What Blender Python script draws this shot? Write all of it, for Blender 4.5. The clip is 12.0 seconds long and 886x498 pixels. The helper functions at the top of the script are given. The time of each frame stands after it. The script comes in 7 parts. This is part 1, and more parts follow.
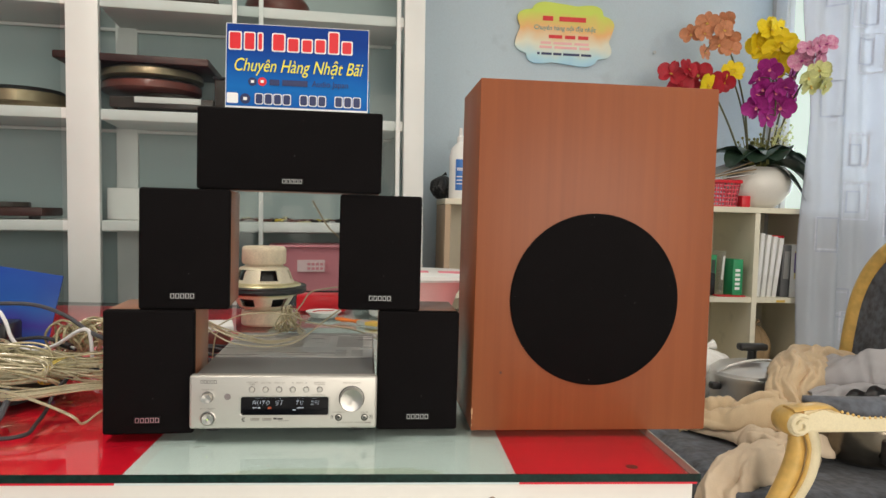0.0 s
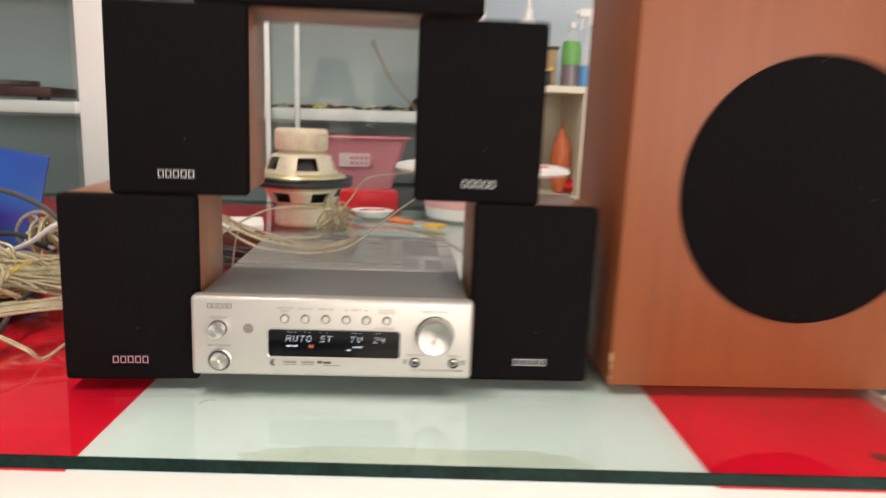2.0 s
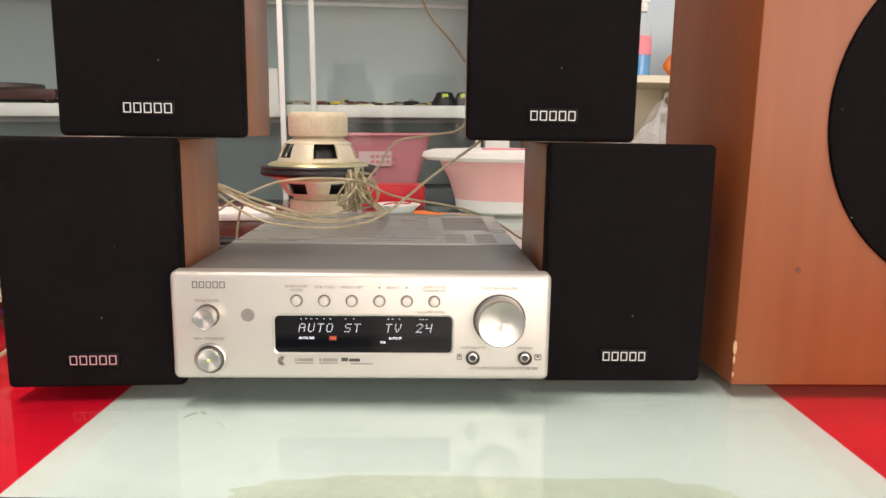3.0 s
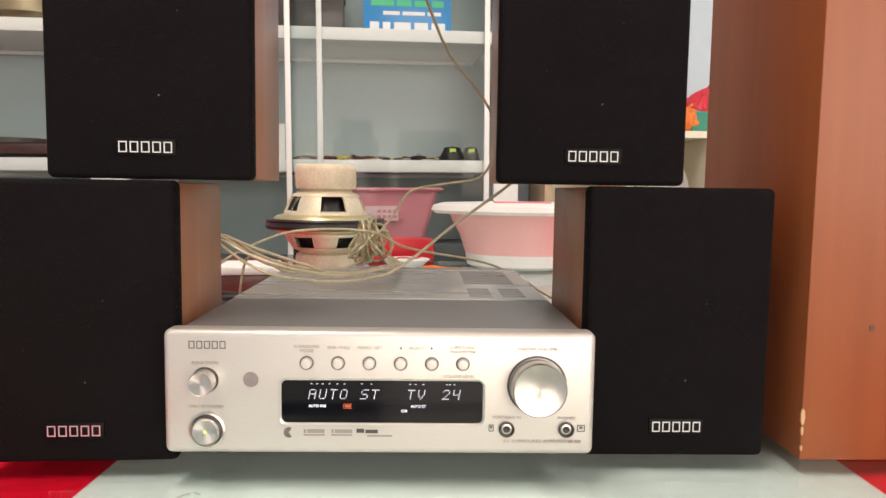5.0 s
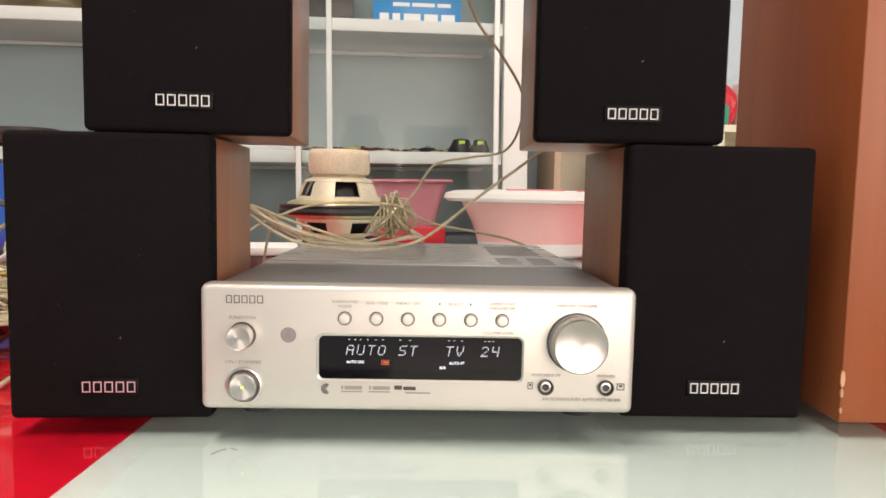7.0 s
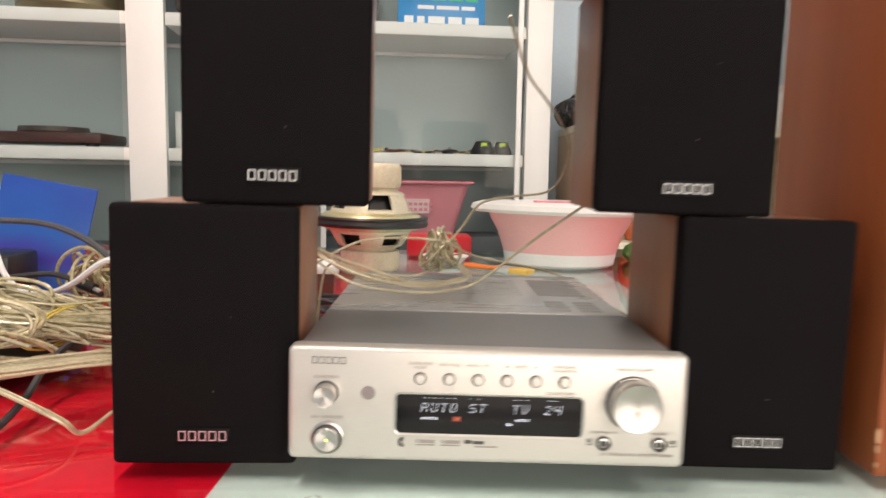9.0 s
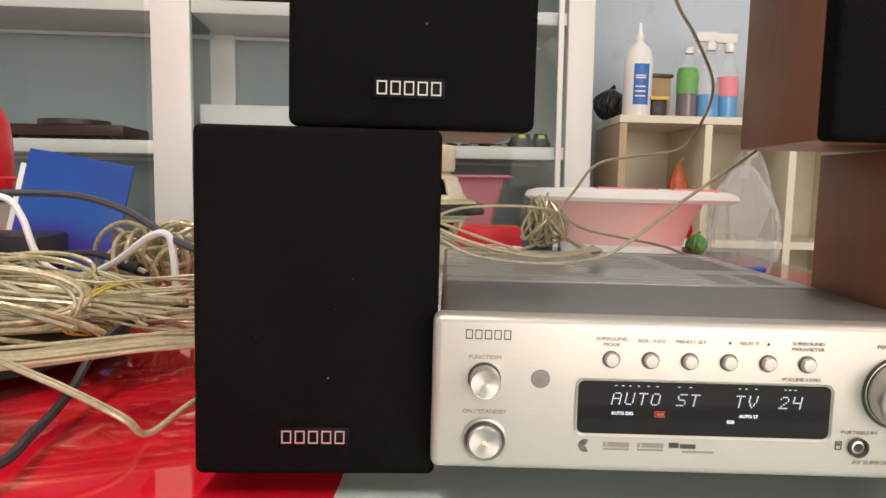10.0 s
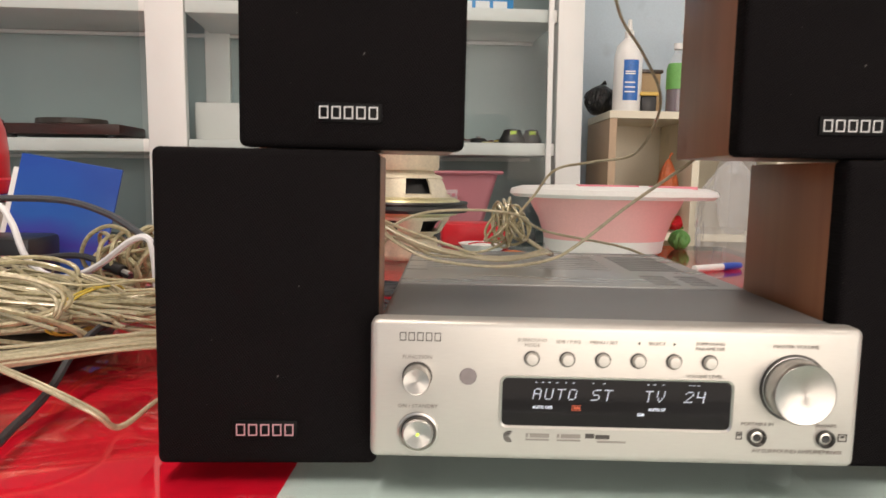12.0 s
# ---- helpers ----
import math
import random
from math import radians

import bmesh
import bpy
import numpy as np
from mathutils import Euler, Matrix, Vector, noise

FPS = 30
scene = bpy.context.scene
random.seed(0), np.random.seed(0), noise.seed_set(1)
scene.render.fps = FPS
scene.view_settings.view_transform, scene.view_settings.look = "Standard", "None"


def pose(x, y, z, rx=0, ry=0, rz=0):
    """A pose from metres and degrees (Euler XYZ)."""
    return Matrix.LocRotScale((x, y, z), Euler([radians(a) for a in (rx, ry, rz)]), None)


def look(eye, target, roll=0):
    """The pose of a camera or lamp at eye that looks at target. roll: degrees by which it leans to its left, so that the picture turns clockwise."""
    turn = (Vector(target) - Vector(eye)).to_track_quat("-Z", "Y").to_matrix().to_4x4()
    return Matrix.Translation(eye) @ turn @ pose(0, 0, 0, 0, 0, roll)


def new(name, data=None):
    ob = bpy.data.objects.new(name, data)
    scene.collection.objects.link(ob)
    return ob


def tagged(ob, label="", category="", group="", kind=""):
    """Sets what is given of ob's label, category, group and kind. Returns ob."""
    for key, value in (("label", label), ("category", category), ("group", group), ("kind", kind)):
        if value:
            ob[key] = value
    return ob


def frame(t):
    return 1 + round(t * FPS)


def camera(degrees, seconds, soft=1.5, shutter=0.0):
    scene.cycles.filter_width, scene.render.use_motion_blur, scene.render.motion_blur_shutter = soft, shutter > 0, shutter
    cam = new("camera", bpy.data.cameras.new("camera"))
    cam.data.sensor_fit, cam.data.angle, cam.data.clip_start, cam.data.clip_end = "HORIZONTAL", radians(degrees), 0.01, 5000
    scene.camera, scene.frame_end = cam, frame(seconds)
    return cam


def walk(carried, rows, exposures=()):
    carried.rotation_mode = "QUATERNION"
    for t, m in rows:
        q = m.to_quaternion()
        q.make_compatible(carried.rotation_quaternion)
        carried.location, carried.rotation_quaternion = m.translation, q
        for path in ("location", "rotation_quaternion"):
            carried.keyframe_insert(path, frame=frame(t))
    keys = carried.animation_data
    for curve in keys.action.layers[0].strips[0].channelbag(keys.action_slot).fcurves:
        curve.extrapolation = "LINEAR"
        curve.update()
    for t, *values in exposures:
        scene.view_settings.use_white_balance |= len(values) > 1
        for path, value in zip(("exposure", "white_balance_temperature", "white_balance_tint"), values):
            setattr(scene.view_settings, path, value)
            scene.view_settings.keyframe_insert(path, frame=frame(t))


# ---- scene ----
cam = camera(64.7, 12.0, 1.5, 0.4)
PATH = [
    (0, (0.1070, -0.9527, 1.0547), (0.3230, 1.0331, 0.9551), 1.58),
    (0.5, (0.1060, -0.9537, 1.0548), (0.3240, 1.0320, 0.9572), 1.48),
    (1, (0.1080, -0.9518, 1.0517), (0.3290, 1.0328, 0.9401), 1.48),
    (1.5, (0.1090, -0.8979, 1.0471), (0.3190, 1.0811, 0.8487), 1.78),
    (1.8, (0.0710, -0.7303, 1.0313), (0.2679, 1.2324, 0.7013), 2.47),
    (2, (0.0580, -0.6034, 0.9926), (0.1780, 1.3584, 0.6226), 2.40),
    (2.2, (0.0400, -0.4745, 0.9508), (0.0910, 1.4838, 0.5478), 1.74),
    (2.5, (0.0310, -0.4224, 0.9213), (0.0810, 1.5407, 0.5422), 1.14),
    (3, (0.0380, -0.4484, 0.9221), (0.1020, 1.5232, 0.5919), 0.85),
    (3.2, (0.0310, -0.4354, 0.9207), (0.1030, 1.5352, 0.5865), 1.06),
    (4.8, (0.0230, -0.3967, 0.9106), (0.0700, 1.5949, 0.7327), 0.84),
    (5, (0.0240, -0.3976, 0.9126), (0.0780, 1.5944, 0.7427), 0.85),
    (5.5, (0.0260, -0.3908, 0.9064), (0.0870, 1.6012, 0.7385), 1.05),
    (6, (0.0170, -0.3872, 0.8933), (0.0670, 1.6045, 0.7184), 1.34),
    (6.5, (0.0000, -0.3806, 0.8791), (0.0430, 1.6108, 0.6982), 1.34),
    (7, (0.0030, -0.3954, 0.8865), (0.0510, 1.5967, 0.7157), 1.14),
    (7.2, (0.0090, -0.4092, 0.8929), (0.0620, 1.5835, 0.7301), 0.84),
    (8.8, (-0.0060, -0.4564, 0.9543), (0.0040, 1.5320, 0.7396), 1.21),
    (9, (-0.0350, -0.4239, 0.9384), (-0.0160, 1.5648, 0.7266), 1.72),
    (9.2, (-0.0740, -0.3725, 0.9149), (-0.0470, 1.6170, 0.7120), 1.72),
    (9.5, (-0.1110, -0.3210, 0.8984), (-0.0920, 1.6690, 0.6996), 1.92),
    (10, (-0.1200, -0.3162, 0.8912), (-0.1290, 1.6747, 0.7004), 1.49),
    (10.5, (-0.1110, -0.3242, 0.8914), (-0.1440, 1.6656, 0.6927), 1.37),
    (11, (-0.1020, -0.3323, 0.8887), (-0.1400, 1.6571, 0.6859), 1.27),
    (11.5, (-0.1000, -0.3364, 0.8858), (-0.1330, 1.6534, 0.6860), 1.27),
    (12, (-0.0860, -0.3478, 0.9041), (-0.1030, 1.6407, 0.6914), 1.19),
]
EXPOSURES = [(0.0, -0.12, 6500, 13), (1.2, -0.14, 6500, 13), (2.2, 0.30, 6700, 20), (5.0, 0.46, 6800, 22), (7.0, 0.42, 6800, 22), (9.0, 0.42, 6700, 20), (10.0, 0.16, 6700, 20), (12.0, 0.12, 6700, 20)]
walk(cam, [(t, look(eye, target, roll)) for t, eye, target, roll in PATH], EXPOSURES)

# ---- world and light ----
world = bpy.data.worlds.new("world")
scene.world = world
world.use_nodes = True
wt = world.node_tree
sky = wt.nodes.new("ShaderNodeTexSky")
sky.sky_type = "NISHITA"
sky.sun_disc = False
sky.sun_elevation, sky.sun_rotation = radians(48), radians(150)
wt.links.new(sky.outputs[0], wt.nodes["Background"].inputs[0])
wt.nodes["Background"].inputs[1].default_value = 0.08


def lamp(name, kind, m, energy, color, **more):
    data = bpy.data.lights.new(name, kind)
    data.energy, data.color = energy, color
    for key, value in more.items():
        if key == "size":
            data.shape, data.size, data.size_y = "RECTANGLE", value[0], value[1]
        if key == "angle":
            data.angle = radians(value)
    ob = new(name, data)
    ob.matrix_world = m
    return ob


lamp("sun", "SUN", look((3, 6, 9), (0, 0, 0)), 1.2, (1.0, 0.96, 0.9), angle=12)
# daylight through the open shop front and through the window
lamp("shopfront_daylight", "AREA", look((1.45, -3.85, 1.40), (0.4, 2.0, 1.0)), 114, (1.0, 0.91, 0.755), size=(3.4, 2.2))
lamp("window_daylight", "AREA", look((2.55, 2.50, 1.75), (1.2, 0.0, 1.0)), 21, (0.95, 0.98, 1.0), size=(1.0, 1.3))
# two unseen overhead fill lamps, added to brighten counter and cabinet
lamp("ceiling_fill", "AREA", look((-0.6, -0.15, 3.0), (-0.6, -0.15, 0)), 34, (1.0, 0.92, 0.775), size=(0.15, 2.4))
lamp("ceiling_fill", "AREA", look((1.9, -0.6, 3.0), (1.9, -0.6, 0)), 17, (1.0, 0.92, 0.775), size=(0.15, 2.4))


# ---- materials ----
def shader(name):
    m = bpy.data.materials.new(name)
    m.use_nodes = True
    return m, m.node_tree, m.node_tree.nodes["Principled BSDF"]


def paint(name, color, rough=0.5, metal=0.0, vary=0.12, size=0.05, grain=0.004, bump=0.05, stretch=(1, 1, 1),
          coat=0.0, emit=0.0, other=None, wear=0.0, spec=0.5, transmit=0.0, alpha=1.0, sheen=0.0):
    """A surface with blotches of the given size and a finer grain, in metres, that move colour, gloss and relief."""
    m, t, b = shader(name)
    n, link = t.nodes, t.links
    co = n.new("ShaderNodeTexCoord")
    mp = n.new("ShaderNodeMapping")
    mp.inputs["Scale"].default_value = stretch
    link.new(co.outputs["Object"], mp.inputs[0])
    big, fine = n.new("ShaderNodeTexNoise"), n.new("ShaderNodeTexNoise")
    for tex, s, d in ((big, size, 3), (fine, grain, 2)):
        tex.inputs["Scale"].default_value = 1.0 / s
        tex.inputs["Detail"].default_value = d
        link.new(mp.outputs[0], tex.inputs["Vector"])
    add = n.new("ShaderNodeMath")
    add.operation = "ADD"
    link.new(big.outputs[0], add.inputs[0])
    link.new(fine.outputs[0], add.inputs[1])
    half = n.new("ShaderNodeMath")
    half.operation = "MULTIPLY"
    half.inputs[1].default_value = 0.5
    link.new(add.outputs[0], half.inputs[0])
    ramp = n.new("ShaderNodeValToRGB")
    ramp.color_ramp.elements[0].position, ramp.color_ramp.elements[1].position = 0.32, 0.68
    dark = [c * (1 - vary) for c in color] if other is None else other
    light = [min(1, c * (1 + vary)) for c in color] if other is None else color
    ramp.color_ramp.elements[0].color, ramp.color_ramp.elements[1].color = (*dark, 1), (*light, 1)
    link.new(half.outputs[0], ramp.inputs[0])
    out = ramp.outputs[0]
    if wear:
        spots = n.new("ShaderNodeTexNoise")
        spots.inputs["Scale"].default_value, spots.inputs["Detail"].default_value = 9, 6
        link.new(co.outputs["Object"], spots.inputs["Vector"])
        cut = n.new("ShaderNodeValToRGB")
        cut.color_ramp.elements[0].position, cut.color_ramp.elements[1].position = 0.62, 0.74
        link.new(spots.outputs[0], cut.inputs[0])
        mix = n.new("ShaderNodeMixRGB")
        mix.inputs[2].default_value = (*[c * (1 - wear) for c in color], 1)
        link.new(cut.outputs[0], mix.inputs[0])
        link.new(out, mix.inputs[1])
        out = mix.outputs[0]
    link.new(out, b.inputs["Base Color"])
    rr = n.new("ShaderNodeMapRange")
    rr.inputs["To Min"].default_value, rr.inputs["To Max"].default_value = max(0.02, rough * 0.82), min(1, rough * 1.18)
    link.new(big.outputs[0], rr.inputs[0])
    link.new(rr.outputs[0], b.inputs["Roughness"])
    if bump:
        bp = n.new("ShaderNodeBump")
        bp.inputs["Strength"].default_value, bp.inputs["Distance"].default_value = bump, grain * 0.5
        link.new(fine.outputs[0], bp.inputs["Height"])
        link.new(bp.outputs[0], b.inputs["Normal"])
    b.inputs["Metallic"].default_value = metal
    b.inputs["Coat Weight"].default_value = coat
    b.inputs["Coat Roughness"].default_value = 0.08
    b.inputs["Specular IOR Level"].default_value = spec
    b.inputs["Transmission Weight"].default_value = transmit
    b.inputs["Alpha"].default_value = alpha
    b.inputs["Sheen Weight"].default_value = sheen
    if emit:
        b.inputs["Emission Color"].default_value = (*color, 1)
        b.inputs["Emission Strength"].default_value = emit
    return m


def veneer(name, light, dark, rough, coat):
    """Printed wood veneer: long fine vertical streaks over broad bands."""
    m, t, b = shader(name)
    n, link = t.nodes, t.links
    co = n.new("ShaderNodeTexCoord")
    total = None
    for scale, weight in (((90, 90, 3), 0.5), ((14, 14, 0.9), 0.5)):
        mp = n.new("ShaderNodeMapping")
        mp.inputs["Scale"].default_value = scale
        tex = n.new("ShaderNodeTexNoise")
        tex.inputs["Scale"].default_value, tex.inputs["Detail"].default_value = 1.0, 4
        link.new(co.outputs["Object"], mp.inputs[0])
        link.new(mp.outputs[0], tex.inputs["Vector"])
        mul = n.new("ShaderNodeMath")
        mul.operation = "MULTIPLY_ADD"
        mul.inputs[1].default_value = weight
        link.new(tex.outputs[0], mul.inputs[0])
        if total:
            link.new(total, mul.inputs[2])
        else:
            mul.inputs[2].default_value = 0
        total = mul.outputs[0]
    ramp = n.new("ShaderNodeValToRGB")
    ramp.color_ramp.elements[0].position, ramp.color_ramp.elements[1].position = 0.35, 0.62
    ramp.color_ramp.elements[0].color, ramp.color_ramp.elements[1].color = (*dark, 1), (*light, 1)
    link.new(total, ramp.inputs[0])
    link.new(ramp.outputs[0], b.inputs["Base Color"])
    bp = n.new("ShaderNodeBump")
    bp.inputs["Strength"].default_value, bp.inputs["Distance"].default_value = 0.06, 0.0006
    link.new(total, bp.inputs["Height"])
    link.new(bp.outputs[0], b.inputs["Normal"])
    b.inputs["Roughness"].default_value = rough
    b.inputs["Coat Weight"].default_value, b.inputs["Coat Roughness"].default_value = coat, 0.25
    b.inputs["Specular IOR Level"].default_value = 0.32
    return m


def weave(name, color, pitch, rough=0.85):
    """Stretched cloth with a fine diagonal weave and pale lint specks."""
    m, t, b = shader(name)
    n, link = t.nodes, t.links
    co = n.new("ShaderNodeTexCoord")
    bands = []
    for turn in (35, -55):
        mp = n.new("ShaderNodeMapping")
        mp.inputs["Rotation"].default_value = (0, radians(turn), 0)
        wv = n.new("ShaderNodeTexWave")
        wv.inputs["Scale"].default_value = 0.314 / pitch
        wv.inputs["Distortion"].default_value = 1.6
        wv.inputs["Detail Scale"].default_value = 0.35
        link.new(co.outputs["Object"], mp.inputs[0])
        link.new(mp.outputs[0], wv.inputs["Vector"])
        bands.append(wv.outputs[1])
    mul = n.new("ShaderNodeMath")
    mul.operation = "MULTIPLY"
    link.new(bands[0], mul.inputs[0])
    link.new(bands[1], mul.inputs[1])
    big = n.new("ShaderNodeTexNoise")
    big.inputs["Scale"].default_value = 18
    link.new(co.outputs["Object"], big.inputs["Vector"])
    lint = n.new("ShaderNodeTexNoise")
    lint.inputs["Scale"].default_value = 260
    link.new(co.outputs["Object"], lint.inputs["Vector"])
    cut = n.new("ShaderNodeValToRGB")
    cut.color_ramp.elements[0].position, cut.color_ramp.elements[1].position = 0.765, 0.79
    link.new(lint.outputs[0], cut.inputs[0])
    base = n.new("ShaderNodeMixRGB")
    base.inputs[1].default_value, base.inputs[2].default_value = (*[c * 0.5 for c in color], 1), (*[c * 1.6 for c in color], 1)
    tone = n.new("ShaderNodeMath")
    tone.operation = "MULTIPLY_ADD"
    tone.inputs[1].default_value = 0.7
    link.new(mul.outputs[0], tone.inputs[0])
    half = n.new("ShaderNodeMath")
    half.operation = "MULTIPLY"
    half.inputs[1].default_value = 0.5
    link.new(big.outputs[0], half.inputs[0])
    link.new(half.outputs[0], tone.inputs[2])
    link.new(tone.outputs[0], base.inputs[0])
    fleck = n.new("ShaderNodeMixRGB")
    fleck.inputs[2].default_value = (0.3, 0.29, 0.28, 1)
    link.new(cut.outputs[0], fleck.inputs[0])
    link.new(base.outputs[0], fleck.inputs[1])
    link.new(fleck.outputs[0], b.inputs["Base Color"])
    bp = n.new("ShaderNodeBump")
    bp.inputs["Strength"].default_value, bp.inputs["Distance"].default_value = 0.5, pitch * 0.4
    link.new(mul.outputs[0], bp.inputs["Height"])
    link.new(bp.outputs[0], b.inputs["Normal"])
    b.inputs["Roughness"].default_value = rough
    b.inputs["Specular IOR Level"].default_value = 0.10
    return m


def thin_glass(name, tint, gloss=1.0):
    m = bpy.data.materials.new(name)
    m.use_nodes = True
    t = m.node_tree
    n, link = t.nodes, t.links
    n.clear()
    out, mix = n.new("ShaderNodeOutputMaterial"), n.new("ShaderNodeMixShader")
    clear, gl, fr = n.new("ShaderNodeBsdfTransparent"), n.new("ShaderNodeBsdfGlossy"), n.new("ShaderNodeFresnel")
    clear.inputs[0].default_value = (*tint, 1)
    gl.inputs["Roughness"].default_value = 0.03
    fr.inputs[0].default_value = 1.45
    k = n.new("ShaderNodeMath")
    k.operation = "MULTIPLY"
    k.inputs[1].default_value = gloss
    link.new(fr.outputs[0], k.inputs[0])
    link.new(k.outputs[0], mix.inputs[0])
    link.new(clear.outputs[0], mix.inputs[1])
    link.new(gl.outputs[0], mix.inputs[2])
    link.new(mix.outputs[0], out.inputs[0])
    return m


def voile(name, color):
    """Thin cloth that scatters light on both its sides and lets some of it straight through."""
    m = bpy.data.materials.new(name)
    m.use_nodes = True
    n, link = m.node_tree.nodes, m.node_tree.links
    n.clear()
    out, one, two = n.new("ShaderNodeOutputMaterial"), n.new("ShaderNodeMixShader"), n.new("ShaderNodeMixShader")
    near, far, clear = n.new("ShaderNodeBsdfDiffuse"), n.new("ShaderNodeBsdfTranslucent"), n.new("ShaderNodeBsdfTransparent")
    co, tex, ramp = n.new("ShaderNodeTexCoord"), n.new("ShaderNodeTexNoise"), n.new("ShaderNodeValToRGB")
    tex.inputs["Scale"].default_value, tex.inputs["Detail"].default_value = 7, 4
    ramp.color_ramp.elements[0].color = (*[c * 0.94 for c in color], 1)
    ramp.color_ramp.elements[1].color = (*[min(1, c * 1.04) for c in color], 1)
    link.new(co.outputs["Object"], tex.inputs["Vector"])
    link.new(tex.outputs[0], ramp.inputs[0])
    link.new(ramp.outputs[0], near.inputs[0])
    link.new(ramp.outputs[0], far.inputs[0])
    one.inputs[0].default_value, two.inputs[0].default_value = 0.38, 0.12
    link.new(near.outputs[0], one.inputs[1])
    link.new(far.outputs[0], one.inputs[2])
    link.new(one.outputs[0], two.inputs[1])
    link.new(clear.outputs[0], two.inputs[2])
    link.new(two.outputs[0], out.inputs[0])
    return m


def blend(name, stops, axis, lo, hi, rough=0.5, swirl=0.0):
    """A printed colour gradient along one axis of the thing, in metres."""
    m, t, b = shader(name)
    n, link = t.nodes, t.links
    co, sep = n.new("ShaderNodeTexCoord"), n.new("ShaderNodeSeparateXYZ")
    link.new(co.outputs["Object"], sep.inputs[0])
    rng = n.new("ShaderNodeMapRange")
    rng.inputs[1].default_value, rng.inputs[2].default_value = lo, hi
    link.new(sep.outputs[axis], rng.inputs[0])
    src = rng.outputs[0]
    if swirl:
        no = n.new("ShaderNodeTexNoise")
        no.inputs["Scale"].default_value, no.inputs["Detail"].default_value = 9, 2
        link.new(co.outputs["Object"], no.inputs["Vector"])
        mad = n.new("ShaderNodeMath")
        mad.operation = "MULTIPLY_ADD"
        mad.inputs[1].default_value = swirl
        link.new(no.outputs[0], mad.inputs[0])
        link.new(src, mad.inputs[2])
        src = mad.outputs[0]
    ramp = n.new("ShaderNodeValToRGB")
    el = ramp.color_ramp.elements
    while len(el) < len(stops):
        el.new(0.5)
    for e, (p, c) in zip(el, stops):
        e.position, e.color = p, (*c, 1)
    link.new(src, ramp.inputs[0])
    link.new(ramp.outputs[0], b.inputs["Base Color"])
    b.inputs["Roughness"].default_value = rough
    b.inputs["Specular IOR Level"].default_value = 0.2
    return m


WALL = paint("pale_blue_wall_paint", (0.525, 0.625, 0.70), 0.75, vary=0.05, size=0.5, grain=0.006, bump=0.12, wear=0.12)
CEIL = paint("ceiling_paint", (0.78, 0.79, 0.78), 0.8, vary=0.04, size=0.6)
FLOOR = paint("floor_tile", (0.52, 0.50, 0.46), 0.25, vary=0.08, size=0.3)
WHITE_METAL = paint("white_powder_coat", (0.80, 0.81, 0.79), 0.4, vary=0.05, size=0.2, grain=0.002, bump=0.03)
GREY_METAL = paint("grey_frame_paint", (0.5, 0.52, 0.53), 0.45, vary=0.08)
MELAMINE = paint("cream_melamine", (0.76, 0.71, 0.57), 0.5, vary=0.05, size=0.15, wear=0.15)
COUNTER_WHITE = paint("white_counter_lacquer", (0.80, 0.77, 0.72), 0.42, vary=0.02, size=0.25, grain=0.03, wear=0.05)
TOP_RED = paint("red_back_painted_top", (0.74, 0.008, 0.034), 0.35, vary=0.12, size=0.14, grain=0.01, bump=0.0)
TOP_WHITE = paint("pale_back_painted_top", (0.71, 0.835, 0.835), 0.35, vary=0.05, size=0.2, grain=0.01, bump=0.0)
STAIN = paint("dark_stain", (0.10, 0.03, 0.02), 0.6, vary=0.4, size=0.01)
SCRATCH = paint("grey_green_scratch", (0.42, 0.47, 0.45), 0.6, vary=0.2)
SCUFF = paint("brown_scuff", (0.34, 0.24, 0.17), 0.7, vary=0.4, size=0.006)
GLASS_SHEET = thin_glass("counter_glass", (0.975, 0.99, 0.98), 1.0)
GLASS_EDGE = paint("green_glass_edge", (0.006, 0.024, 0.020), 0.25, vary=0.5, size=0.03, spec=0.2)
CAB_GLASS = thin_glass("cabinet_glass", (0.90, 0.93, 0.93), 0.2)
CHERRY = veneer("cherry_veneer", (0.276, 0.076, 0.024), (0.228, 0.060, 0.019), 0.45, 0.10)
WALNUT = veneer("brown_veneer", (0.34, 0.140, 0.068), (0.26, 0.103, 0.050), 0.36, 0.2)
GRILLE = weave("black_grille_cloth", (0.0050, 0.0040, 0.0045), 0.0013)
SUBCLOTH = weave("black_woofer_cloth", (0.0046, 0.0036, 0.0040), 0.0011)
BLACK = paint("black_plastic", (0.012, 0.012, 0.013), 0.4, vary=0.2, size=0.02, grain=0.001)
BLACK_GLOSS = paint("satin_black_badge", (0.0025, 0.0025, 0.003), 0.5, vary=0.1, size=0.05, bump=0.0, spec=0.12)
RUBBER = paint("dark_grey_rubber", (0.03, 0.03, 0.034), 0.55, vary=0.2, size=0.02, grain=0.001)
GREYCABLE = paint("grey_cable_sheath", (0.065, 0.068, 0.078), 0.45, vary=0.2, size=0.02)
SILVER = paint("champagne_silver_panel", (0.56, 0.54, 0.50), 0.40, metal=0.5, vary=0.04, size=0.06, grain=0.0006, bump=0.02, stretch=(0.08, 1, 1))
SPUN = paint("spun_aluminium", (0.60, 0.58, 0.54), 0.30, metal=0.9, vary=0.06, size=0.01, grain=0.0008, bump=0.06)
SPUN_FACE = paint("turned_aluminium", (0.54, 0.52, 0.49), 0.33, metal=0.95, vary=0.05, size=0.01, grain=0.0008, bump=0.03)
turned = SPUN_FACE.node_tree.nodes.new("ShaderNodeTangent")
turned.direction_type, turned.axis = "RADIAL", "Y"
